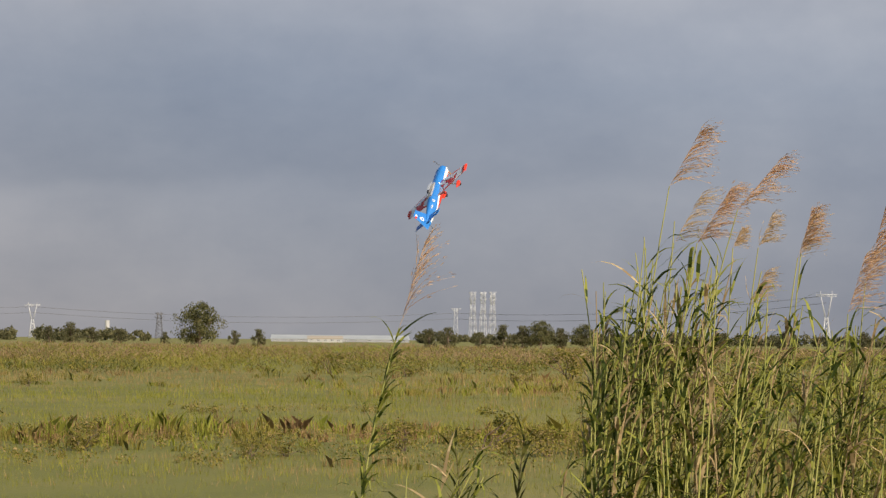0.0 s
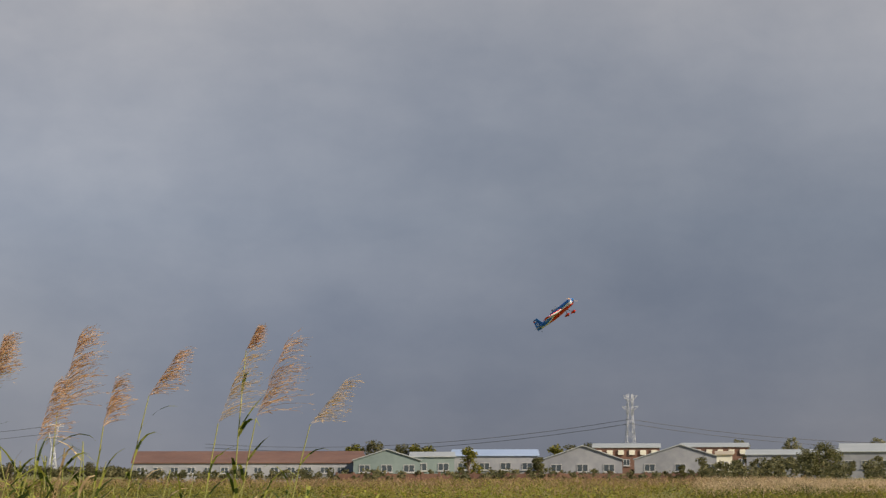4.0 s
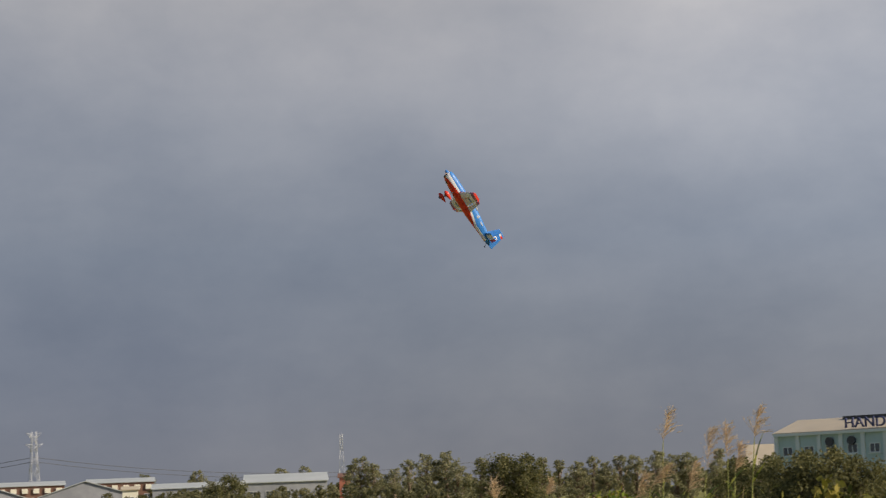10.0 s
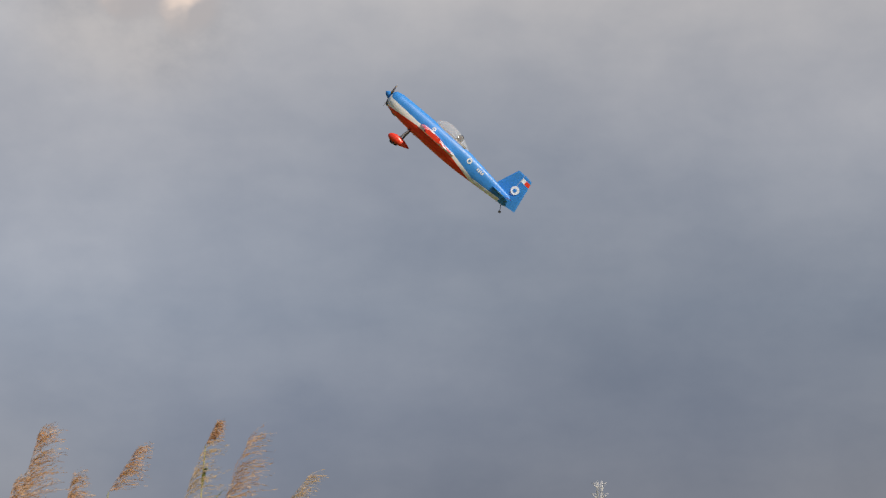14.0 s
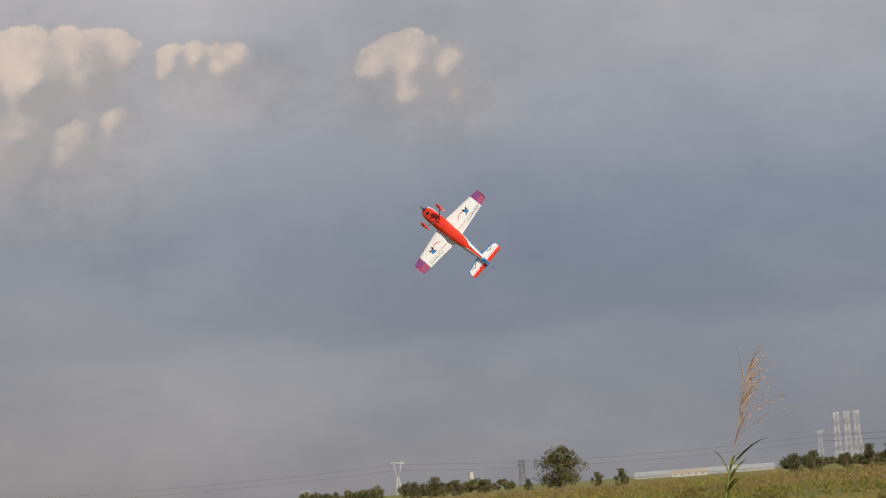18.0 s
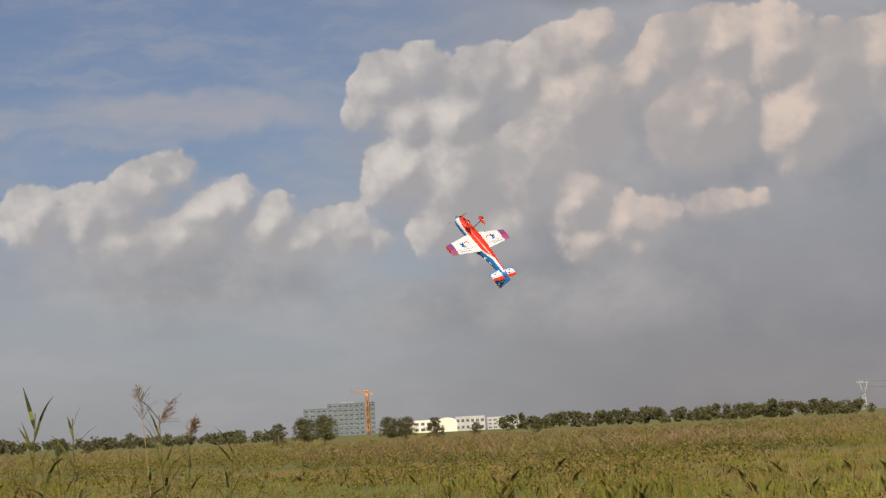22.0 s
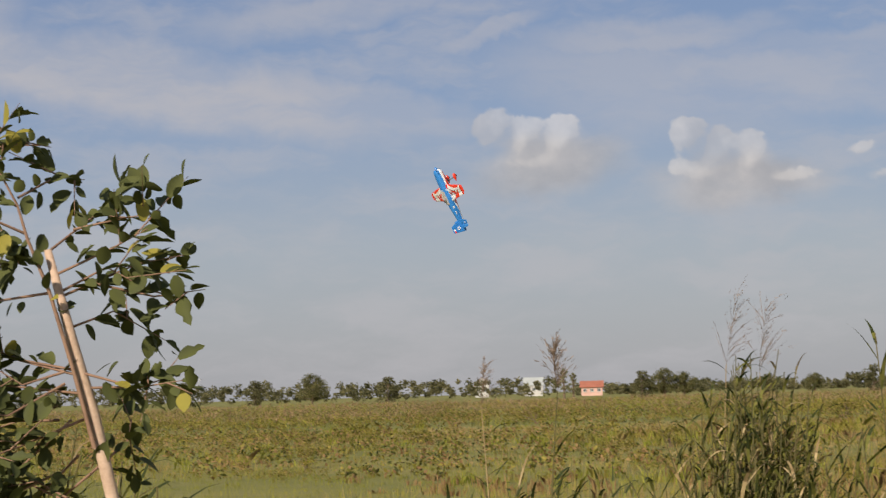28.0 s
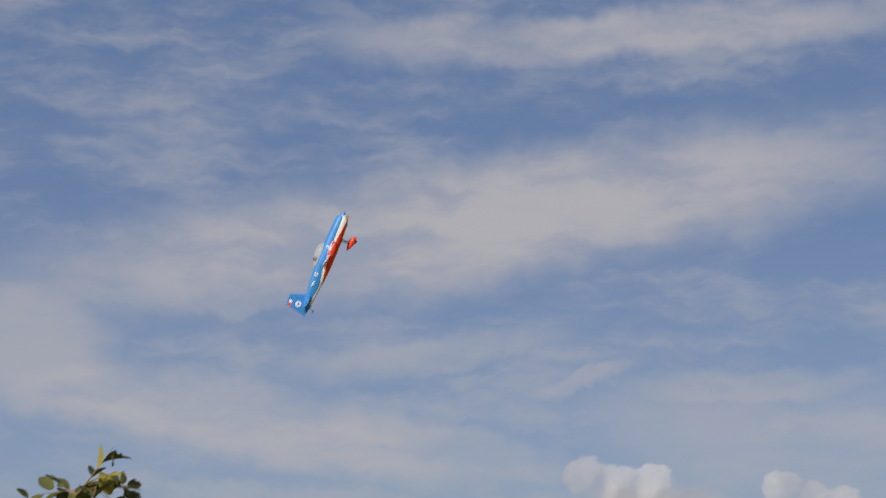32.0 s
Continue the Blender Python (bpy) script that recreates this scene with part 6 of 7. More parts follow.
def sapling(place, turn, label, trunk, stem, branches, seed, yellow=(), per_metre=40, scale=1.0):
    """A young tree: trunk, side stem, branches, and its leaves one by one under them."""
    rng = np.random.default_rng(seed)
    ob = base("sapling", place, turn, label, "sapling", "saplings")
    bm = bmesh.new()
    tube(bm, trunk, [0.0235, 0.022, 0.020, 0.017, 0.012][:len(trunk)], 10)
    bmesh.ops.holes_fill(bm, edges=[e for e in bm.edges if e.is_boundary])
    part("trunk", bm, PALE_BARK, ob, "pale smooth trunk with a blunt top")
    meshes = [leaf_mesh("leaf", 0.085, 0.024, 0.35, SAPLING_LEAF), leaf_mesh("leaf", 0.070, 0.022, 0.15, SAPLING_LEAF), leaf_mesh("leaf", 0.095, 0.027, 0.5, SAPLING_LEAF, True), leaf_mesh("leaf", 0.055, 0.017, 0.3, SAPLING_LEAF)]
    gold = [leaf_mesh("leaf", 0.09, 0.027, 0.3, SAPLING_YELLOW), leaf_mesh("leaf", 0.075, 0.023, 0.2, SAPLING_YELLOW)]

    def put_leaf(parent, p, way, mesh):
        leaf = link(new("leaf", mesh), parent)
        x = Vector(way).normalized()
        up = Vector((rng.normal(0, 0.7), rng.normal(-0.35, 0.6), 1)).normalized()
        y = up.cross(x).normalized()
        z = x.cross(y)
        s = scale * rng.uniform(0.55, 1.12)
        leaf.matrix_basis = Matrix.Translation(p) @ Matrix((x, y, z)).transposed().to_4x4() @ Matrix.Scale(s, 4)
        return leaf

    def grow(points, r0, dense, first=0.15):
        pts = [Vector(p) for p in points]
        bm = bmesh.new()
        tube(bm, pts, [r0 * (1 - 0.75 * k / (len(pts) - 1)) for k in range(len(pts))], 6)
        limb = part("branch", bm, TWIG, ob)
        lengths = [(b - a).length for a, b in zip(pts, pts[1:])]
        total = sum(lengths)
        n = max(5, int(total * dense * 0.92))
        for k in range(n):
            f = (first + (1 - first) * (k + rng.uniform(0, 0.7)) / n) * total
            i = 0
            while i < len(lengths) - 1 and f > lengths[i]:
                f -= lengths[i]
                i += 1
            way = (pts[i + 1] - pts[i]).normalized()
            p = pts[i] + way * min(f, lengths[i])
            side = Vector((rng.normal(0, 0.6), rng.normal(0, 0.6), rng.normal(-0.15, 0.6)))
            put_leaf(limb, p + side * 0.012, way * 0.7 + side, meshes[rng.integers(0, 4)] if rng.uniform() > 0.05 else gold[1])
        return limb

    grow(stem, 0.008, 14, 0.35)
    for points in branches:
        depth = rng.uniform(-0.25, 0.25)
        n = len(points)
        pts = [(p[0], p[1] if len(p) > 2 else depth * k / (n - 1), p[-1]) for k, p in enumerate(points)]
        limb = grow(pts, 0.0045, per_metre)
        # a short side twig
        a, b = Vector(pts[-2]), Vector(pts[-1])
        for f in (0.25, 0.65):
            p = a.lerp(b, f)
            grow([p, p + Vector((rng.normal(0, 0.08), rng.normal(0, 0.10), rng.normal(0.0, 0.08)))], 0.003, 46)
    for p, way in yellow:
        put_leaf(ob, Vector(p), Vector(way), gold[0])
    return ob


def spot(px, pz):
    """Plan units of the sapling's face, in thousandths of its drawing, to metres."""
    return ((px - 927) * 0.00178, (1776 - pz) * 0.00178)


def saplings():
    def line(*pairs):
        return [spot(a if a < 750 else 750 + 0.86 * (a - 750), b) for a, b in pairs]

    def line_low(*pairs):
        return [spot(a + 582, b + 202) for a, b in pairs]

    trunk = [(x, 0.0, z) for x, z in [spot(927, 1790), spot(850, 1330), spot(757, 890), spot(725, 770), spot(687, 618)]]
    stem = [(x, -0.03, z) for x, z in [spot(760, 950), spot(730, 830), spot(690, 690), spot(655, 600), spot(640, 545), spot(612, 490), spot(618, 440)]]
    limbs = [
        line((690, 690), (560, 710), (400, 700)), line((690, 620), (760, 560), (830, 525)), line((730, 585), (810, 570), (890, 560)), line((700, 700), (850, 640), (960, 620)), line((760, 675), (880, 700), (980, 690)),
        line((720, 750), (800, 720), (900, 770)), line((730, 820), (640, 800), (510, 750)), line((740, 830), (600, 790), (555, 810)), line((745, 850), (850, 850), (910, 835)),
        line((650, 590), (580, 560), (520, 600), (480, 640)), line((640, 530), (700, 490), (745, 490)), line((745, 860), (600, 840), (505, 840)), line((612, 480), (590, 455), (570, 450)), line((615, 450), (645, 430), (690, 435)),
        line((700, 660), (800, 620), (870, 590)), line((705, 690), (790, 650), (850, 680)), line((640, 545), (590, 520), (555, 470)), line((600, 560), (640, 640), (590, 660)),
        line_low((150, 620), (250, 650), (325, 640)), line_low((130, 620), (60, 640), (0, 600)), line_low((160, 700), (60, 740), (0, 760)), line_low((120, 830), (60, 800), (-20, 790)), line_low((170, 790), (230, 740), (240, 690)), line_low((130, 640), (40, 690), (-60, 680)), line_low((140, 700), (30, 800), (-50, 830)), line_low((150, 760), (60, 850), (-40, 880)), line_low((170, 790), (120, 830), (115, 900), (150, 980)), line_low((100, 740), (0, 730), (-90, 700)), line_low((110, 790), (20, 830), (-60, 850)), line_low((120, 850), (40, 870), (-40, 900)), line_low((120, 700), (50, 700), (-20, 720)), line_low((150, 840), (80, 800), (20, 810)), line_low((160, 880), (90, 890), (10, 860)),
    ]
    x0, y0 = -6.303, 2.223
    yellow = [((spot(640, 415)[0], -0.05, spot(640, 425)[1]), (0.8, -0.2, 0.1)), ((spot(625, 595)[0], -0.06, spot(625, 595)[1]), (-0.3, -0.3, -0.7))]
    sapling((x0, y0, 0), 72.7, "young tree with a pale bare trunk and oval dark green leaves", trunk, stem, limbs, 601, yellow)
    trunk2 = [(0.05, 0, -0.1), (0.02, 0, 0.6), (-0.03, 0, 1.2), (-0.04, 0, 1.6)]
    stem2 = [(0.0, 0, 1.2), (0.05, 0, 1.7), (0.10, 0, 1.95), (0.13, 0, 2.08)]
    limbs2 = [[(0.02, 1.4), (0.2, 1.6), (0.36, 1.72)], [(0.02, 1.5), (-0.2, 1.75), (-0.35, 1.85)], [(0.08, 1.75), (0.2, 1.95), (0.17, 2.1)], [(0.0, 1.5), (0.15, 1.75), (0.30, 1.88)], [(0.05, 1.6), (-0.1, 1.85), (-0.2, 2.02)], [(0.0, 1.3), (0.25, 1.45), (0.42, 1.52)], [(0.0, 1.3), (-0.25, 1.5), (-0.45, 1.6)], [(0.05, 1.6), (0.0, 1.8), (-0.03, 2.0)], [(0.0, 1.35), (0.1, 1.5), (0.15, 1.7)], [(0.0, 1.2), (-0.2, 1.3), (-0.4, 1.35)], [(0.0, 1.1), (0.22, 1.2), (0.4, 1.3)]]
    sapling((-6.62, 0.66, -0.10), 83.5, "second young tree with dense oval leaves", trunk2, stem2, limbs2, 602, (), 44)


saplings()

# ---- the model aeroplane: nose +x, left wing +y ----
FILM_BLUE = surface("blue_film", (0.020, 0.175, 0.54), (0.035, 0.235, 0.65), 0.46, 6.0)
FILM_NAVY = surface("navy_film", (0.012, 0.035, 0.14), (0.02, 0.055, 0.19), 0.32, 6.0)
FILM_RED = surface("red_film", (0.62, 0.030, 0.012), (0.76, 0.055, 0.022), 0.32, 6.0)
FILM_WHITE = surface("white_film", (0.74, 0.76, 0.79), (0.84, 0.86, 0.89), 0.35, 6.0)
FILM_PURPLE = surface("purple_film", (0.17, 0.045, 0.17), (0.30, 0.10, 0.29), 0.35, 40.0)
FILM_BLACK = surface("black_film", (0.015, 0.012, 0.015), (0.035, 0.025, 0.03), 0.35, 6.0)
RUBBER = surface("rubber", (0.012, 0.012, 0.012), (0.03, 0.03, 0.03), 0.8, 20.0)
PROP_WOOD = surface("propeller_wood", (0.42, 0.24, 0.12), (0.62, 0.40, 0.22), 0.45, 20.0)
LEG_METAL = surface("gear_leg", (0.05, 0.05, 0.055), (0.10, 0.10, 0.11), 0.4, 20.0)
FILM_LILAC = surface("lilac_film", (0.10, 0.12, 0.36), (0.17, 0.17, 0.46), 0.35, 6.0)
FILMS = [FILM_WHITE, FILM_RED, FILM_BLUE, FILM_NAVY, FILM_PURPLE, FILM_BLACK, FILM_LILAC]
WHITE, RED, BLUE, NAVY_F, PURPLE, BLACK_F = range(6)


def canopy_glass():
    mat = bpy.data.materials.new("canopy_glass")
    mat.use_nodes = True
    shader = mat.node_tree.nodes["Principled BSDF"]
    shader.inputs["Base Color"].default_value = (0.85, 0.88, 0.9, 1)
    shader.inputs["Roughness"].default_value = 0.06
    shader.inputs["Alpha"].default_value = 0.15
    return mat


def panel(name, root_front, root_back, tip_front, tip_back, thick, tint, parent, nu=30, nv=14, label="", lift=None, wing_like=True):
    """A tapering slab between four corners, coloured side by side; thick is at the root, along the normal 'lift'."""
    rf, rb, tf, tb = (Vector(p) for p in (root_front, root_back, tip_front, tip_back))
    lift = Vector(lift or (0, 0, 1))
    verts, faces, slots = [], [], []

    def profile(v):
        if not wing_like:
            return 0.5 * thick * min(1.0, 6 * v + 0.25, 5 * (1 - v) + 0.25)
        return 0.5 * thick * (0.15 + 2.6 * math.sqrt(max(v, 0)) * (1 - v) ** 0.9)

    for side in (1, -1):
        for i in range(nu + 1):
            u = i / nu
            f, b = rf.lerp(tf, u), rb.lerp(tb, u)
            taper = (b - f).length / max((rb - rf).length, 1e-6) * (1 if u < 0.985 else 0.5)
            for j in range(nv + 1):
                v = j / nv
                verts.append(f.lerp(b, v) + lift * (side * profile(v) * taper))
    n = (nu + 1) * (nv + 1)
    for s in (0, 1):
        for i in range(nu):
            for j in range(nv):
                a = s * n + i * (nv + 1) + j
                quad = (a, a + 1, a + nv + 2, a + nv + 1)
                faces.append(quad if s else quad[::-1])
                slots.append(tint((i + 0.5) / nu, (j + 0.5) / nv, 1 - 2 * s))
    rim = [(i * (nv + 1), (i + 1) * (nv + 1)) for i in range(nu)] + [(i * (nv + 1) + nv, (i + 1) * (nv + 1) + nv) for i in range(nu)] + [(j, j + 1) for j in range(nv)] + [(nu * (nv + 1) + j, nu * (nv + 1) + j + 1) for j in range(nv)]
    for k, (a, b) in enumerate(rim):
        faces.append((a, b, b + n, a + n))
        slots.append(slots[0] if k < nu else tint(0.99, 0.5, 1))
    ob = mesh_from(name, verts, faces, FILMS, slots, parent, label)
    bm = bmesh.new()
    bm.from_mesh(ob.data)
    bmesh.ops.recalc_face_normals(bm, faces=bm.faces)
    bm.to_mesh(ob.data)
    bm.free()
    return ob


def wing_tint(v0, v1):
    """The painted scheme of the wing: swirls above, pale below with a violet and checkered tip."""

    def below(u, v, y, x):
        if u > 0.79:
            if v < 0.55 or u > 0.97:
                return PURPLE
            return RED if (int((u - 0.79) / 0.045) + int((v - 0.55) / 0.09)) % 2 else FILMS.index(FILM_LILAC)
        a, b = (y - 0.40) * 0.94 - x * 0.34, (y - 0.40) * 0.34 + x * 0.94
        if abs(a) < 0.030 and -0.02 < b < 0.030:
            return BLUE
        if (abs(a + 0.01) < 0.014 and -0.075 < b < 0.0) or (abs(b + 0.012 + 0.5 * a) < 0.010 and abs(a) < 0.058) or (abs(b + 0.045 - 0.8 * a) < 0.008 and -0.01 < a < 0.05):
            return BLACK_F
        if abs(x + 0.055 - 7.0 * (y - 0.30) ** 2) < 0.008 and 0.22 < y < 0.36:
            return RED
        if 0.83 < v < 0.88 and 0.33 < u < 0.74 and int(u * 70) % 3:
            return BLACK_F
        return WHITE

    def tint(u, v, side):
        v = v0 + (v1 - v0) * v
        chord = 0.41 - 0.195 * u
        y, x = 0.05 + u * 0.70, (v - 0.5) * chord
        if side < 0:
            return below(u, v, y, x)
        inner = 0.85 - 0.20 * v - 0.05 * math.sin(3.1 * v)
        if u > 0.915 - 0.02 * math.sin(4 * v):
            return RED
        if u > 0.905 - 0.02 * math.sin(4 * v):
            return BLACK_F
        if u > inner:
            return WHITE if u > inner + 0.012 or v > 0.6 else BLACK_F
        # disc with a black crescent
        d = math.hypot(y - 0.262, x - 0.085)
        if d < 0.066:
            return WHITE
        if d < 0.076 and x < 0.11:
            return BLACK_F
        # splash with points
        a = math.atan2(x + 0.010, y - 0.445)
        if math.hypot(y - 0.445, x + 0.010) < 0.030 + 0.024 * math.cos(5 * a + 0.6):
            return WHITE
        # sweeping arms from the root along the leading edge
        sweep = x + 0.125 - 0.55 * (y - 0.20) + 0.9 * (y - 0.20) ** 2
        if 0.17 < y < 0.62 and abs(sweep) < 0.052 - 0.085 * max(0.0, y - 0.28):
            return BLACK_F if sweep > 0.040 - 0.085 * max(0.0, y - 0.28) else WHITE
        arc = math.hypot(y - 0.02, x - 0.15)
        if arc < 0.10:
            return WHITE
        if arc < 0.112:
            return BLACK_F
        if arc < 0.145:
            return RED if x < 0.06 else WHITE
        if arc < 0.205 + 0.03 * math.sin(3 * math.atan2(x - 0.15, y)):
            return WHITE
        if arc < 0.213 + 0.03 * math.sin(3 * math.atan2(x - 0.15, y)):
            return BLACK_F
        if y < 0.24 and -0.10 < x < -0.02 + 0.35 * (y - 0.15):
            return WHITE
        return RED

    return tint


def tail_tint(u, v, side):
    if side < 0:
        return BLUE if v < 0.22 or u > 0.93 and v < 0.4 else BLACK_F if abs(v - 0.42 - 0.15 * math.sin(14 * u)) < 0.06 and 0.35 < u < 0.75 else WHITE
    a, b = u - 0.60, v - 0.62
    if 0.0 < b + 0.25 - 0.9 * a < 0.30 and -0.13 < a < 0.16 and b > -0.12:
        return WHITE
    if abs(b + 0.20 + 0.7 * math.sin(9 * a)) < 0.09 and abs(a) < 0.16:
        return BLACK_F
    return BLUE


def elevator_tint(u, v, side):
    return BLUE if side > 0 else RED if v > 0.18 else WHITE


def fin_tint(u, v, side):
    return BLUE


def rudder_tint(u, v, side):
    if 0.80 < u < 0.90:
        return WHITE if v < 0.45 else RED
    return BLUE


def build_plane():
    plane = base("model_aeroplane", (0, 0, 0), 0, "blue, red and white aerobatic model aeroplane in flight", "model aeroplane")
    stations = [(0.555, 0.062, -0.060, 0.052), (0.535, 0.082, -0.082, 0.070), (0.48, 0.098, -0.100, 0.084), (0.36, 0.103, -0.112, 0.092), (0.18, 0.103, -0.120, 0.098), (0.02, 0.100, -0.122, 0.102), (-0.16, 0.094, -0.120, 0.103), (-0.32, 0.080, -0.112, 0.098), (-0.50, 0.060, -0.094, 0.082), (-0.68, 0.040, -0.076, 0.062), (-0.80, 0.026, -0.064, 0.048), (-0.85, 0.016, -0.058, 0.036)]
    fine = []
    for (a, b) in zip(stations, stations[1:]):
        for k in range(6):
            t = k / 6
            fine.append(tuple(p + (q - p) * t for p, q in zip(a, b)))
    fine.append(stations[-1])
    def stripe(x):
        return -0.035 - 0.045 * max(0.0, x - 0.2) / 0.35 - 0.085 * max(0.0, -x - 0.2) / 0.42

    def spaced(n):
        return [0.5 - 0.5 * math.cos(math.pi * k / n) for k in range(n)]

    # each half ring: red belly, white stripe, blue back
    verts, faces, slots = [], [], []
    bands = [RED] * 10 + [WHITE] * 3 + [BLUE] * 12
    for x, w, lo, hi in fine:
        mid, half = (lo + hi) / 2, (hi - lo) / 2
        z0 = max(lo + 0.03 * half, min(stripe(x) - 0.004, hi - 0.5 * half))
        z1 = min(z0 + 0.032 + 0.050 * max(0.0, x - 0.2) / 0.35, hi - 0.3 * half)
        heights = [lo + (z0 - lo) * (1 - math.cos(0.5 * math.pi * k / 10)) for k in range(10)] + [z0 + (z1 - z0) * k / 3 for k in range(3)] + [z1 + (hi - z1) * math.sin(0.5 * math.pi * k / 12) for k in range(13)]
        side = []
        for z in heights:
            up = min(1.0, abs((z - mid) / half)) ** 1.25
            side.append((x, w * max(0.0, 1 - up * up) ** 0.36, z))
        verts += side + [(a, -b, c) for a, b, c in side[-2:0:-1]]
    sides = 50
    for i in range(len(fine) - 1):
        for k in range(sides):
            a, b = i * sides + k, i * sides + (k + 1) % sides
            faces.append((a, a + sides, b + sides, b))
            slots.append(BLUE if fine[i][0] < -0.76 else bands[min(k, 49 - k)])
    faces.append(tuple(range(sides)))
    slots.append(BLUE)
    faces.append(tuple(range((len(fine) - 1) * sides, len(fine) * sides))[::-1])
    slots.append(BLUE)
    body = mesh_from("fuselage", verts, faces, FILMS, slots, plane, smooth=True)
    bm = bmesh.new()
    bm.from_mesh(body.data)
    bmesh.ops.recalc_face_normals(bm, faces=bm.faces)
    bm.to_mesh(body.data)
    bm.free()
    # round badges and a row of marks on both sides
    for s in (-1, 1):
        for x, y, z, r in ((-0.36, 0.0735, 0.040, 0.026), (0.06, 0.1005, 0.040, 0.018), (-0.835, 0.0085, 0.115, 0.040)):
            bm = bmesh.new()
            bmesh.ops.create_cone(bm, cap_ends=True, segments=24, radius1=r, radius2=r, depth=0.005, matrix=pose(x, s * y, z, 90))
            badge = part("badge", bm, FILM_WHITE, plane, "round white badge")
            bm = bmesh.new()
            bmesh.ops.create_cone(bm, cap_ends=True, segments=20, radius1=r * 0.45, radius2=r * 0.45, depth=0.005, matrix=pose(x, s * (y + 0.002), z, 90))
            part("badge_centre", bm, FILM_BLUE, badge)
        for k in range(4):
            bm = bmesh.new()
            box(bm, -0.530 + 0.020 * k, -0.517 + 0.020 * k, s * 0.052, s * (0.0600 + 0.0016 * k), 0.020, 0.044)
            part("mark", bm, FILM_WHITE, plane)
    # cooling inlets under the cowl
    for s in (-1, 1):
        bm = bmesh.new()
        bmesh.ops.create_uvsphere(bm, u_segments=12, v_segments=8, radius=0.032, matrix=pose(0.540, s * 0.034, -0.040) @ Matrix.Diagonal((0.6, 1, 1, 1)))
        part("air_inlet", bm, FILM_BLACK, plane, smooth=True)
    bm = bmesh.new()
    bmesh.ops.create_uvsphere(bm, u_segments=12, v_segments=8, radius=0.030, matrix=pose(0.43, 0, -0.098) @ Matrix.Diagonal((1.3, 1.2, 0.5, 1)))
    part("exhaust_outlet", bm, FILM_BLACK, plane, smooth=True)
    bm = bmesh.new()
    bmesh.ops.create_uvsphere(bm, u_segments=14, v_segments=8, radius=0.040, matrix=pose(0.528, 0, -0.072) @ Matrix.Diagonal((0.6, 1.3, 0.5, 1)))
    part("chin_intake", bm, FILM_BLACK, plane, "dark cooling opening under the nose", smooth=True)
    for k in range(3):
        bm = bmesh.new()
        box(bm, 0.165 + 0.032 * k, 0.188 + 0.032 * k, -0.012, 0.012, -0.1235, -0.110)
        part("belly_mark", bm, FILM_BLACK, plane)
    # canopy with a low floor and a plain pilot bust under the glass
    verts, faces = [], []
    nx, na = 18, 14
    for i in range(nx + 1):
        t = i / nx
        x = 0.11 - 0.42 * t
        h = 0.092 * (math.sin(math.pi * min(1, t ** 0.72)) ** 0.75 if 0 < t < 1 else 0)
        w = 0.074 * (math.sin(math.pi * (0.06 + 0.88 * t)) ** 0.5)
        for k in range(na + 1):
            a = math.pi * k / na
            verts.append((x, w * math.cos(a), 0.086 + h * math.sin(a)))
    for i in range(nx):
        for k in range(na):
            a = i * (na + 1) + k
            faces.append((a, a + 1, a + na + 2, a + na + 1))
    mesh_from("canopy", verts, faces, canopy_glass(), None, plane, "clear bubble canopy", True)
    bm = bmesh.new()
    box(bm, -0.26, 0.06, -0.055, 0.055, 0.092, 0.108)
    part("cockpit_floor", bm, CONCRETE, plane)
    # plain dark head and shoulders standing for the pilot figure
    bm = bmesh.new()
    bmesh.ops.create_uvsphere(bm, u_segments=10, v_segments=8, radius=0.032, matrix=pose(-0.16, 0, 0.135))
    bmesh.ops.create_cone(bm, cap_ends=True, segments=10, radius1=0.038, radius2=0.02, depth=0.05, matrix=pose(-0.16, 0, 0.115))
    part("headrest", bm, FILM_BLACK, plane, smooth=True)
    # spinner and propeller
    bm = bmesh.new()
    last = None
    for x, r in ((0.557, 0.036), (0.575, 0.033), (0.595, 0.025), (0.612, 0.013), (0.620, 0.002)):
        ring = [bm.verts.new((x, r * math.cos(2 * math.pi * k / 16), r * math.sin(2 * math.pi * k / 16))) for k in range(16)]
        if last:
            for k in range(16):
                bm.faces.new((last[k], last[(k + 1) % 16], ring[(k + 1) % 16], ring[k]))
        last = ring
    part("spinner", bm, FILM_BLUE, plane, smooth=True)
    bm = bmesh.new()
    for s in (-1, 1):
        rings = []
        for r, c, tw in ((0.03, 0.010, 50), (0.08, 0.014, 38), (0.14, 0.014, 26), (0.19, 0.010, 20), (0.205, 0.004, 18)):
            tw = radians(tw)
            along = Vector((math.sin(tw), s * math.cos(tw), 0))
            out = Vector((0, 0, s * r))
            thick = Vector((math.cos(tw), -s * math.sin(tw), 0)) * 0.003
            rings.append([bm.verts.new(out + along * a + thick * b) for a, b in ((-c, 0), (0, 1), (c, 0), (0, -1))])
        for a, b in zip(rings, rings[1:]):
            for k in range(4):
                bm.faces.new((a[k], a[(k + 1) % 4], b[(k + 1) % 4], b[k]))
        bm.faces.new(rings[-1])
    bmesh.ops.recalc_face_normals(bm, faces=bm.faces)
    prop = part("propeller", bm, PROP_WOOD, plane, "two-bladed wooden propeller, turning")
    prop.matrix_basis = pose(0.566, 0, 0)
    # wings, ailerons
    for s, side in ((1, "left"), (-1, "right")):
        def pt(x, y, z=-0.012):
            return (x, s * y, z)
        hinge_root, hinge_tip = 0.185 - 0.41 * 0.72, 0.075 - 0.215 * 0.72
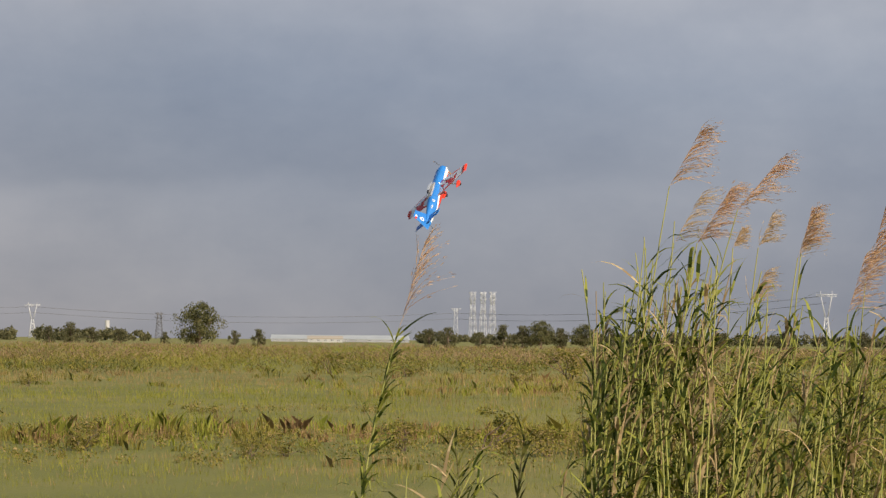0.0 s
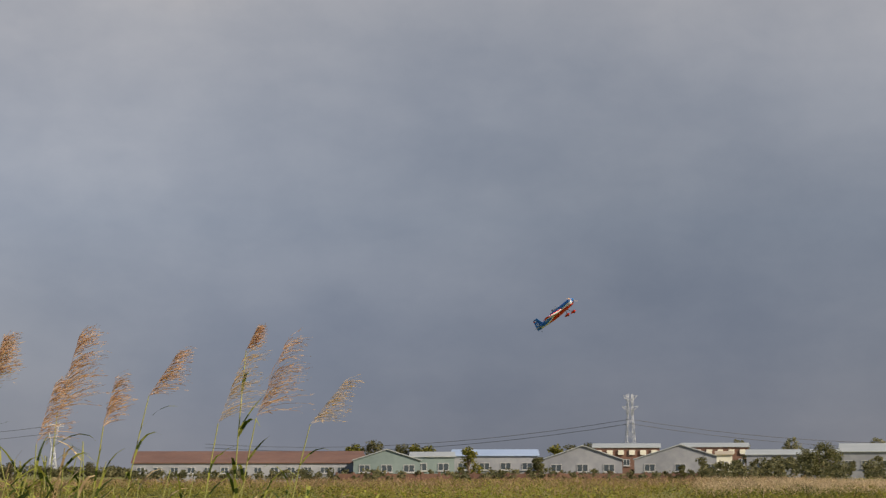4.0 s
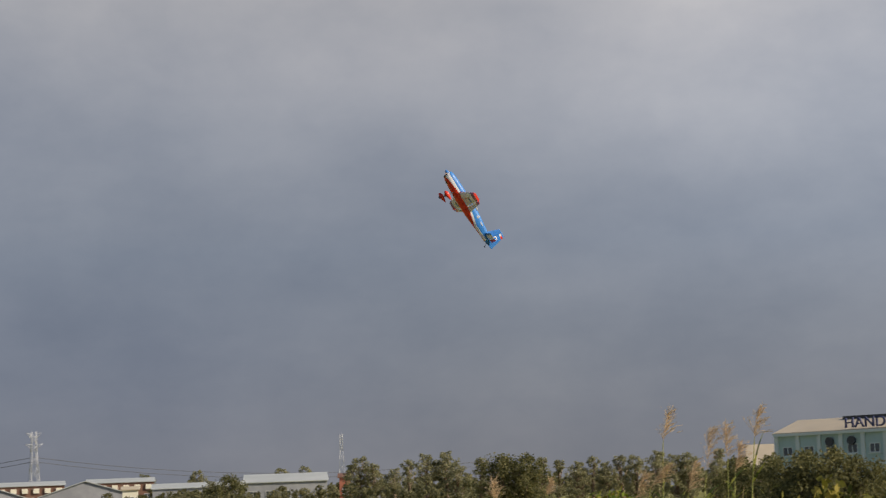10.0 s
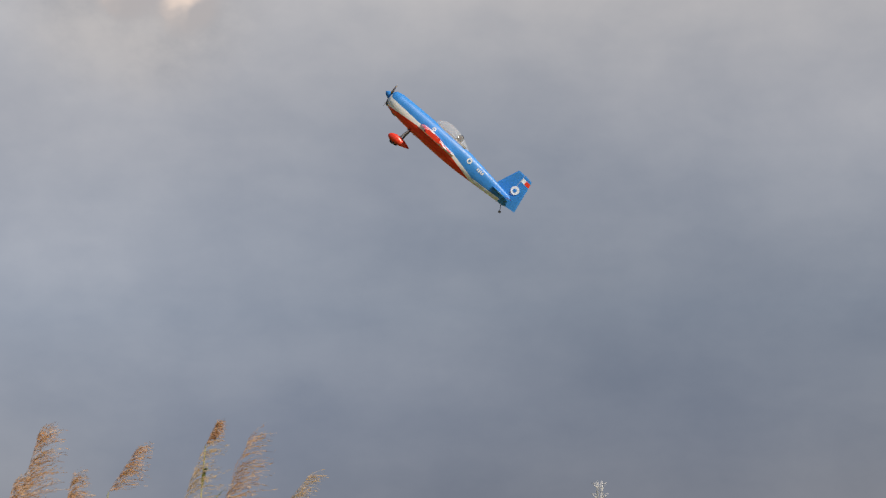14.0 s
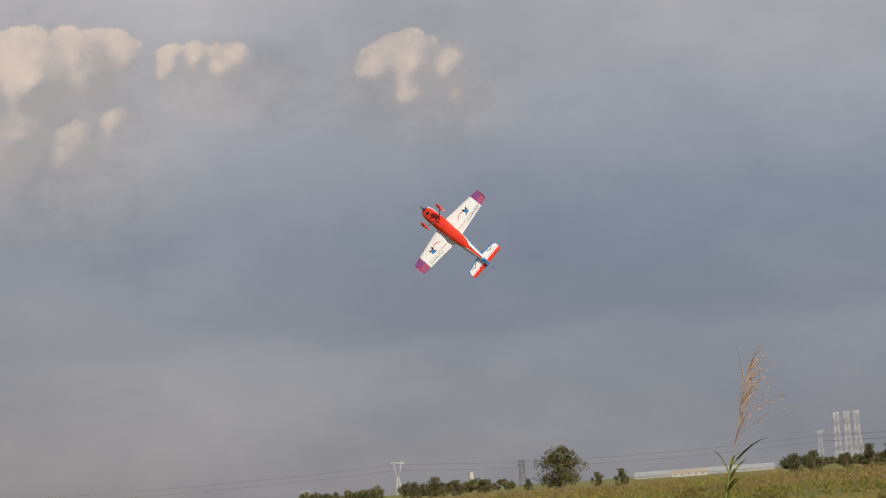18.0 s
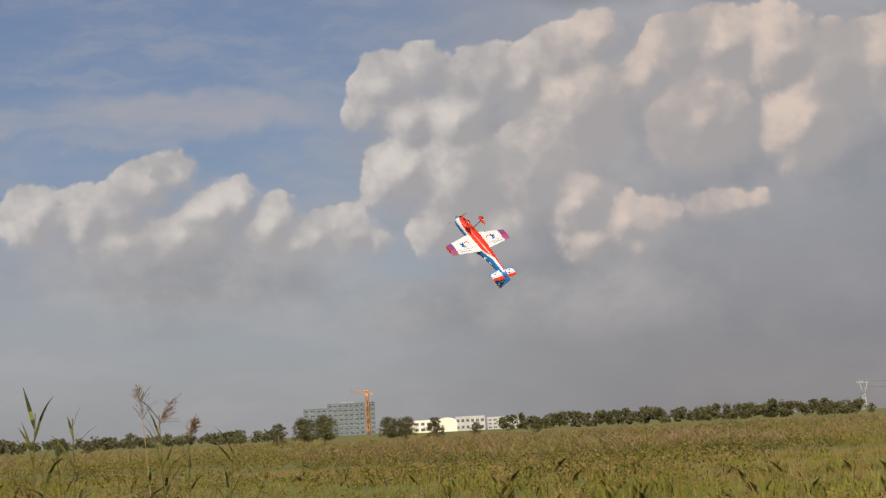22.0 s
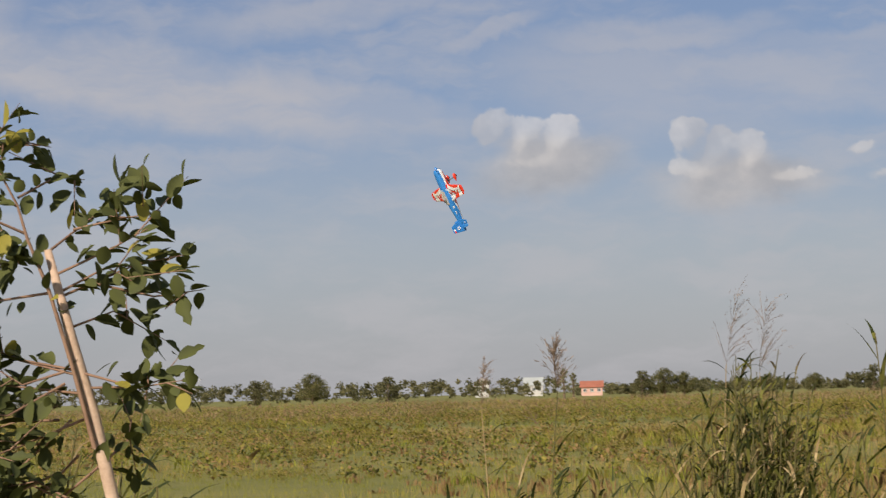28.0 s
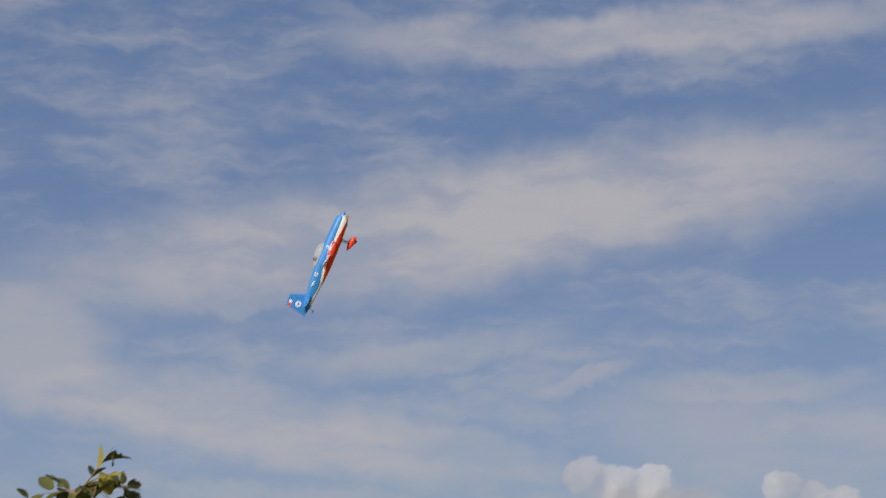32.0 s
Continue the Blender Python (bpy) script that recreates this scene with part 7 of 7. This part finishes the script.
        panel("wing", pt(0.185, 0.05), pt(hinge_root, 0.05), pt(0.075, 0.75), pt(hinge_tip, 0.75), 0.054, wing_tint(0.0, 0.72), plane, 150, 48)
        drop = 0.012 * s
        panel("aileron", pt(hinge_root - 0.004, 0.06), pt(0.185 - 0.41, 0.06, -0.012 - drop), pt(hinge_tip - 0.004, 0.75), pt(0.075 - 0.215, 0.75, -0.012 - drop), 0.022, wing_tint(0.72, 1.0), plane, 150, 20, wing_like=False)
        panel("tailplane", (-0.66, s * 0.02, 0.012), (-0.785, s * 0.02, 0.012), (-0.705, s * 0.30, 0.012), (-0.795, s * 0.30, 0.012), 0.016, tail_tint, plane, 44, 24, wing_like=False)
        panel("elevator", (-0.789, s * 0.03, 0.012), (-0.875, s * 0.03, 0.028), (-0.799, s * 0.30, 0.012), (-0.860, s * 0.30, 0.028), 0.012, elevator_tint, plane, 10, 4, wing_like=False)
        # side force plate on the wing tip
        panel("wing_tip_plate", (0.06, s * 0.752, -0.030), (-0.10, s * 0.752, -0.030), (0.045, s * 0.752, 0.012), (-0.085, s * 0.752, 0.012), 0.006, lambda u, v, d: RED, plane, 3, 3, lift=(0, 1, 0), wing_like=False)
        # landing gear
        bm = bmesh.new()
        bar(bm, (0.225, s * 0.05, -0.11), (0.240, s * 0.165, -0.245), 0.010, 0.007, 8)
        part("gear_leg", bm, LEG_METAL, plane)
        bm = bmesh.new()
        last = None
        for x, r, z in ((0.33, 0.008, -0.262), (0.315, 0.026, -0.26), (0.27, 0.040, -0.255), (0.225, 0.035, -0.253), (0.17, 0.018, -0.250), (0.135, 0.003, -0.248)):
            ring = [bm.verts.new((x, s * 0.18 + 0.66 * r * math.cos(2 * math.pi * k / 12), z + r * math.sin(2 * math.pi * k / 12))) for k in range(12)]
            if last:
                for k in range(12):
                    bm.faces.new((last[k], last[(k + 1) % 12], ring[(k + 1) % 12], ring[k]))
            last = ring
        bmesh.ops.recalc_face_normals(bm, faces=bm.faces)
        part("wheel_spat", bm, FILM_RED, plane, "red teardrop wheel cover", True)
        bm = bmesh.new()
        bmesh.ops.create_cone(bm, cap_ends=True, segments=18, radius1=0.032, radius2=0.032, depth=0.020, matrix=pose(0.262, s * 0.18, -0.280, 90))
        part("wheel", bm, RUBBER, plane)
    panel("fin", (-0.66, 0, 0.055), (-0.825, 0, 0.030), (-0.742, 0, 0.275), (-0.812, 0, 0.275), 0.016, fin_tint, plane, 26, 18, lift=(0, 1, 0), wing_like=False)
    panel("rudder", (-0.832, 0, -0.055), (-0.962, 0, -0.035), (-0.817, 0, 0.278), (-0.900, 0, 0.270), 0.012, rudder_tint, plane, 34, 14, lift=(0, 1, 0), wing_like=False)
    bm = bmesh.new()
    bar(bm, (-0.82, 0, -0.055), (-0.86, 0, -0.115), 0.003, 0.003, 6)
    bmesh.ops.create_cone(bm, cap_ends=True, segments=12, radius1=0.013, radius2=0.013, depth=0.008, matrix=pose(-0.86, 0, -0.118, 90))
    part("tail_wheel", bm, RUBBER, plane)
    return plane, prop


plane, propeller = build_plane()

# the flight: seconds, place, turn
FLIGHT = [
    (0.00, -0.23, 35.43, 4.05, -42, -44, 76),
    (0.25, 0.11, 39.04, 4.62, -91, -39, 66),
    (0.50, 0.59, 42.03, 5.09, -140, -34, 58),
    (0.67, 1.12, 42.80, 5.20, 167, -35, 55),
    (0.83, 1.76, 43.02, 5.21, 114, -37, 53),
    (1.00, 2.53, 43.70, 5.25, 62, -38, 50),
    (1.17, 3.46, 45.63, 5.37, 18, -43, 42),
    (1.33, 4.56, 48.56, 5.55, -26, -47, 33),
    (1.50, 5.79, 51.95, 5.74, -67, -50, 22),
    (1.67, 7.07, 55.24, 5.93, -107, -52, 11),
    (1.83, 8.35, 57.90, 6.09, -147, -53, -2),
    (2.00, 9.57, 59.36, 6.17, 174, -52, -14),
    (2.25, 11.40, 59.62, 6.17, 171, -44, -37),
    (2.50, 13.05, 58.53, 6.10, 161, -32, -53),
    (2.60, 13.52, 57.54, 6.05, 116, -30, -51),
    (2.70, 13.85, 56.12, 5.98, 70, -28, -50),
    (2.80, 14.17, 54.61, 5.91, 25, -26, -49),
    (2.90, 14.58, 53.35, 5.86, -21, -24, -48),
    (3.00, 15.18, 52.69, 5.83, -66, -22, -46),
    (3.17, 16.73, 53.19, 5.88, -116, -23, -50),
    (3.33, 18.63, 54.70, 5.98, -166, -24, -55),
    (3.50, 20.40, 55.95, 6.07, 144, -25, -59),
    (3.70, 22.12, 56.42, 6.13, 94, -27, -60),
    (3.90, 23.57, 56.26, 6.13, 45, -30, -62),
    (4.10, 24.79, 55.56, 6.11, -4, -32, -64),
    (4.30, 25.82, 54.46, 6.07, -53, -35, -66),
    (4.50, 26.71, 53.06, 6.03, -102, -37, -67),
    (4.70, 27.49, 51.47, 6.00, -150, -40, -69),
    (4.90, 28.20, 49.83, 6.01, 161, -42, -72),
    (5.10, 28.90, 48.23, 6.06, 113, -45, -74),
    (5.30, 29.61, 46.79, 6.17, 65, -47, -76),
    (5.50, 30.39, 45.64, 6.37, 17, -49, -79),
    (5.67, 31.06, 44.83, 6.61, -26, -43, -86),
    (5.83, 31.71, 44.03, 6.88, -71, -37, -91),
    (6.00, 32.32, 43.24, 7.09, -116, -30, -95),
    (6.17, 33.03, 42.61, 7.22, -159, -27, -102),
    (6.33, 33.70, 42.00, 7.30, 158, -23, -107),
    (6.50, 33.92, 40.95, 7.27, 115, -20, -113),
    (6.67, 33.38, 39.05, 7.06, 64, -24, -123),
    (6.83, 32.39, 36.73, 6.75, 14, -29, -134),
    (7.00, 31.48, 34.72, 6.50, -34, -32, -146),
    (7.17, 30.80, 33.32, 6.36, -71, -34, -149),
    (7.33, 30.21, 32.24, 6.28, -107, -37, -153),
    (7.50, 29.73, 31.40, 6.24, -143, -39, -157),
    (7.67, 29.37, 30.75, 6.22, 172, -39, -160),
    (7.83, 29.13, 30.34, 6.25, 128, -39, -164),
    (8.00, 29.06, 30.26, 6.34, 83, -39, -168),
    (8.17, 29.43, 30.81, 6.57, 48, -45, -180),
    (8.33, 29.97, 31.68, 6.86, 15, -49, 166),
    (8.50, 29.99, 32.09, 7.05, -16, -51, 151),
    (8.75, 28.17, 30.90, 6.93, -77, -47, 167),
    (9.00, 26.18, 29.67, 6.77, -136, -40, -179),
    (9.12, 25.90, 29.87, 6.84, 179, -43, 177),
    (9.25, 25.92, 30.43, 6.97, 134, -45, 174),
    (9.38, 25.96, 31.02, 7.10, 90, -47, 170),
    (9.50, 25.70, 31.29, 7.15, 46, -49, 165),
    (9.75, 24.07, 30.71, 6.94, 21, -54, 164),
    (10.00, 22.08, 29.64, 6.64, -4, -59, 163),
    (10.25, 20.19, 28.35, 6.48, -88, -52, -160),
    (10.50, 18.62, 27.30, 6.38, -157, -36, -137),
    (10.67, 18.14, 27.31, 6.37, 164, -37, -136),
    (10.83, 17.93, 27.61, 6.38, 126, -37, -134),
    (11.00, 17.62, 27.63, 6.33, 87, -37, -133),
    (11.25, 16.73, 26.63, 6.10, 55, -28, -129),
    (11.50, 15.76, 25.39, 5.79, 23, -19, -126),
    (11.75, 14.94, 24.54, 5.42, 14, -25, -135),
    (12.00, 14.16, 23.78, 5.08, 7, -31, -145),
    (12.25, 13.40, 23.09, 4.92, -1, -31, -150),
    (12.50, 12.58, 22.30, 4.83, -9, -31, -155),
    (12.75, 11.52, 21.09, 4.72, -1, -36, -164),
    (13.00, 10.41, 19.85, 4.65, 7, -40, -173),
    (13.25, 9.44, 18.86, 4.68, 14, -43, 177),
    (13.50, 8.55, 18.11, 4.81, 21, -46, 166),
    (13.75, 7.78, 17.81, 5.06, 4, -44, 165),
    (14.00, 6.97, 17.58, 5.37, -12, -43, 164),
    (14.25, 5.94, 16.99, 5.74, -44, -34, 154),
    (14.50, 4.79, 16.44, 5.99, -78, -24, 145),
    (14.67, 3.92, 16.17, 5.90, -118, -22, 139),
    (14.83, 3.00, 15.99, 5.68, -158, -19, 133),
    (15.00, 2.18, 16.14, 5.49, 161, -17, 128),
    (15.17, 1.52, 16.78, 5.38, 114, -24, 120),
    (15.33, 0.95, 17.75, 5.28, 68, -30, 112),
    (15.50, 0.41, 18.73, 5.21, 23, -36, 102),
    (15.72, -0.21, 19.97, 5.14, -34, -38, 108),
    (15.94, -0.68, 21.31, 5.13, -92, -39, 114),
    (16.17, -1.04, 22.71, 5.16, -150, -40, 120),
    (16.39, -1.34, 24.15, 5.21, 151, -41, 127),
    (16.61, -1.62, 25.58, 5.29, 93, -42, 134),
    (16.83, -1.91, 26.97, 5.37, 34, -42, 141),
    (17.06, -2.26, 28.29, 5.44, -24, -41, 147),
    (17.28, -2.72, 29.51, 5.50, -82, -40, 154),
    (17.50, -3.31, 30.59, 5.52, -141, -39, 160),
    (17.67, -3.87, 31.41, 5.53, -178, -40, 159),
    (17.83, -4.45, 32.19, 5.54, 145, -40, 157),
    (18.00, -5.01, 32.66, 5.52, 108, -41, 155),
    (18.17, -5.47, 32.55, 5.44, 66, -41, 160),
    (18.33, -5.89, 32.14, 5.33, 23, -41, 165),
    (18.50, -6.41, 32.00, 5.27, -19, -41, 170),
    (18.67, -7.10, 32.41, 5.28, -63, -41, 170),
    (18.83, -7.89, 33.10, 5.33, -108, -42, 170),
    (19.00, -8.70, 33.82, 5.38, -152, -42, 170),
    (19.17, -9.52, 34.63, 5.45, 170, -44, 169),
    (19.33, -10.36, 35.49, 5.53, 133, -46, 167),
    (19.50, -11.10, 35.95, 5.55, 95, -48, 166),
    (19.67, -11.64, 35.71, 5.48, 47, -47, 174),
    (19.83, -12.08, 35.07, 5.37, -1, -45, -178),
    (20.00, -12.60, 34.59, 5.27, -49, -43, -171),
    (20.17, -13.33, 34.57, 5.24, -85, -40, -172),
    (20.33, -14.15, 34.71, 5.24, -122, -38, -173),
    (20.50, -14.92, 34.65, 5.20, -159, -35, -174),
    (20.67, -15.57, 34.15, 5.08, 149, -35, -170),
    (20.83, -16.19, 33.46, 4.94, 97, -36, -166),
    (21.00, -16.88, 32.90, 4.83, 45, -36, -163),
    (21.17, -17.74, 32.67, 4.81, 6, -38, -166),
    (21.33, -18.68, 32.57, 4.83, -33, -41, -170),
    (21.50, -19.58, 32.38, 4.85, -71, -43, -174),
    (21.67, -20.32, 31.91, 4.85, -114, -46, -173),
    (21.83, -21.02, 31.34, 4.84, -158, -49, -173),
    (22.00, -21.81, 31.01, 4.86, 159, -51, -172),
    (22.17, -22.84, 31.20, 4.93, 122, -50, -172),
    (22.33, -23.97, 31.62, 5.03, 86, -48, -172),
    (22.50, -24.89, 31.71, 5.11, 49, -47, -172),
    (22.67, -25.39, 31.10, 5.16, 4, -47, -171),
    (22.83, -25.67, 30.17, 5.20, -40, -47, -169),
    (23.00, -26.07, 29.44, 5.21, -84, -48, -168),
    (23.25, -27.18, 29.20, 5.20, -134, -47, -175),
    (23.50, -28.29, 29.07, 5.17, 176, -46, 178),
    (23.67, -28.72, 28.65, 5.14, 138, -46, 176),
    (23.83, -29.04, 28.12, 5.11, 100, -46, 174),
    (24.00, -29.43, 27.69, 5.10, 62, -45, 172),
    (24.17, -29.94, 27.46, 5.10, 23, -45, 167),
    (24.33, -30.53, 27.33, 5.12, -15, -45, 162),
    (24.50, -31.21, 27.25, 5.14, -53, -45, 157),
    (24.75, -32.36, 27.13, 5.15, -114, -50, 167),
    (25.00, -33.81, 27.30, 5.19, -176, -54, 180),
    (25.25, -35.86, 28.21, 5.36, 133, -57, -175),
    (25.50, -37.94, 29.17, 5.54, 81, -60, -170),
    (25.75, -39.37, 29.46, 5.63, 23, -58, -165),
    (26.00, -40.26, 29.23, 5.62, -34, -57, -161),
    (26.25, -40.74, 28.58, 5.57, -91, -56, -157),
    (26.50, -40.95, 27.62, 5.49, -148, -54, -154),
    (26.75, -41.05, 26.44, 5.41, 156, -52, -150),
    (27.00, -41.16, 25.15, 5.38, 100, -51, -147),
    (27.25, -41.44, 23.86, 5.42, 44, -49, -144),
    (27.50, -42.02, 22.65, 5.57, -12, -47, -142),
    (27.67, -42.65, 21.88, 5.74, -61, -55, -130),
    (27.83, -43.30, 21.07, 5.92, -116, -61, -114),
    (28.00, -43.71, 20.26, 6.09, -176, -64, -93),
    (28.25, -43.29, 18.93, 6.25, 107, -55, -65),
    (28.50, -43.15, 17.80, 6.46, 42, -43, -48),
    (28.75, -45.81, 17.65, 6.88, 2, -56, -59),
    (29.00, -47.18, 16.99, 7.42, -30, -66, -80),
    (29.10, -46.13, 16.08, 7.70, -77, -63, -58),
    (29.20, -44.66, 15.06, 7.91, -118, -57, -42),
    (29.35, -41.48, 13.46, 7.62, -153, -50, -27),
    (29.50, -39.04, 12.29, 7.34, 176, -42, -16),
    (29.60, -39.17, 12.21, 7.60, 164, -46, -16),
    (29.70, -39.80, 12.30, 7.92, 151, -49, -16),
    (29.85, -41.04, 12.21, 8.20, 121, -54, -12),
    (30.00, -41.65, 11.93, 8.31, 89, -58, -7),
    (30.15, -39.94, 11.28, 8.15, 62, -53, -12),
    (30.30, -37.54, 10.53, 7.91, 34, -48, -16),
    (30.40, -36.15, 10.07, 7.79, 16, -44, -13),
    (30.50, -35.00, 9.71, 7.74, -2, -40, -11),
    (30.60, -34.48, 9.58, 7.85, -27, -45, -9),
    (30.70, -34.14, 9.53, 8.00, -53, -50, -6),
    (30.85, -33.05, 9.30, 8.11, -97, -54, 7),
    (31.00, -32.34, 9.20, 8.24, -142, -56, 22),
    (31.10, -32.87, 9.43, 8.45, -160, -56, 17),
    (31.20, -33.15, 9.61, 8.60, -178, -57, 12),
    (31.35, -30.25, 8.94, 8.22, 170, -46, 4),
    (31.50, -27.69, 8.49, 7.95, 156, -35, -1),
    (31.60, -28.71, 9.17, 8.40, 145, -40, 0),
    (31.70, -29.96, 9.92, 8.85, 133, -46, 1),
    (31.85, -29.36, 10.05, 8.75, 87, -59, 18),
    (32.00, -27.96, 9.85, 8.37, 26, -68, 51),
]


def motions():
    walk(plane, [(t, pose(*row)) for t, *row in FLIGHT])
    walk(propeller, [(k / FPS, pose(0.566, 0, 0, 77.0 * k)) for k in range(961)])
    # plants nodding in the wind
    for n, ob in enumerate(SWAYING):
        rest = ob.matrix_basis.copy()
        rows = []
        for k in range(81):
            t = 0.4 * k
            nod = 0.45 * math.sin(1.7 * t + n * 0.8) + 0.30 * math.sin(2.9 * t + n * 1.9)
            rows.append((t, rest @ Matrix.Rotation(radians(nod), 4, "Y")))
        walk(ob, rows)


motions()
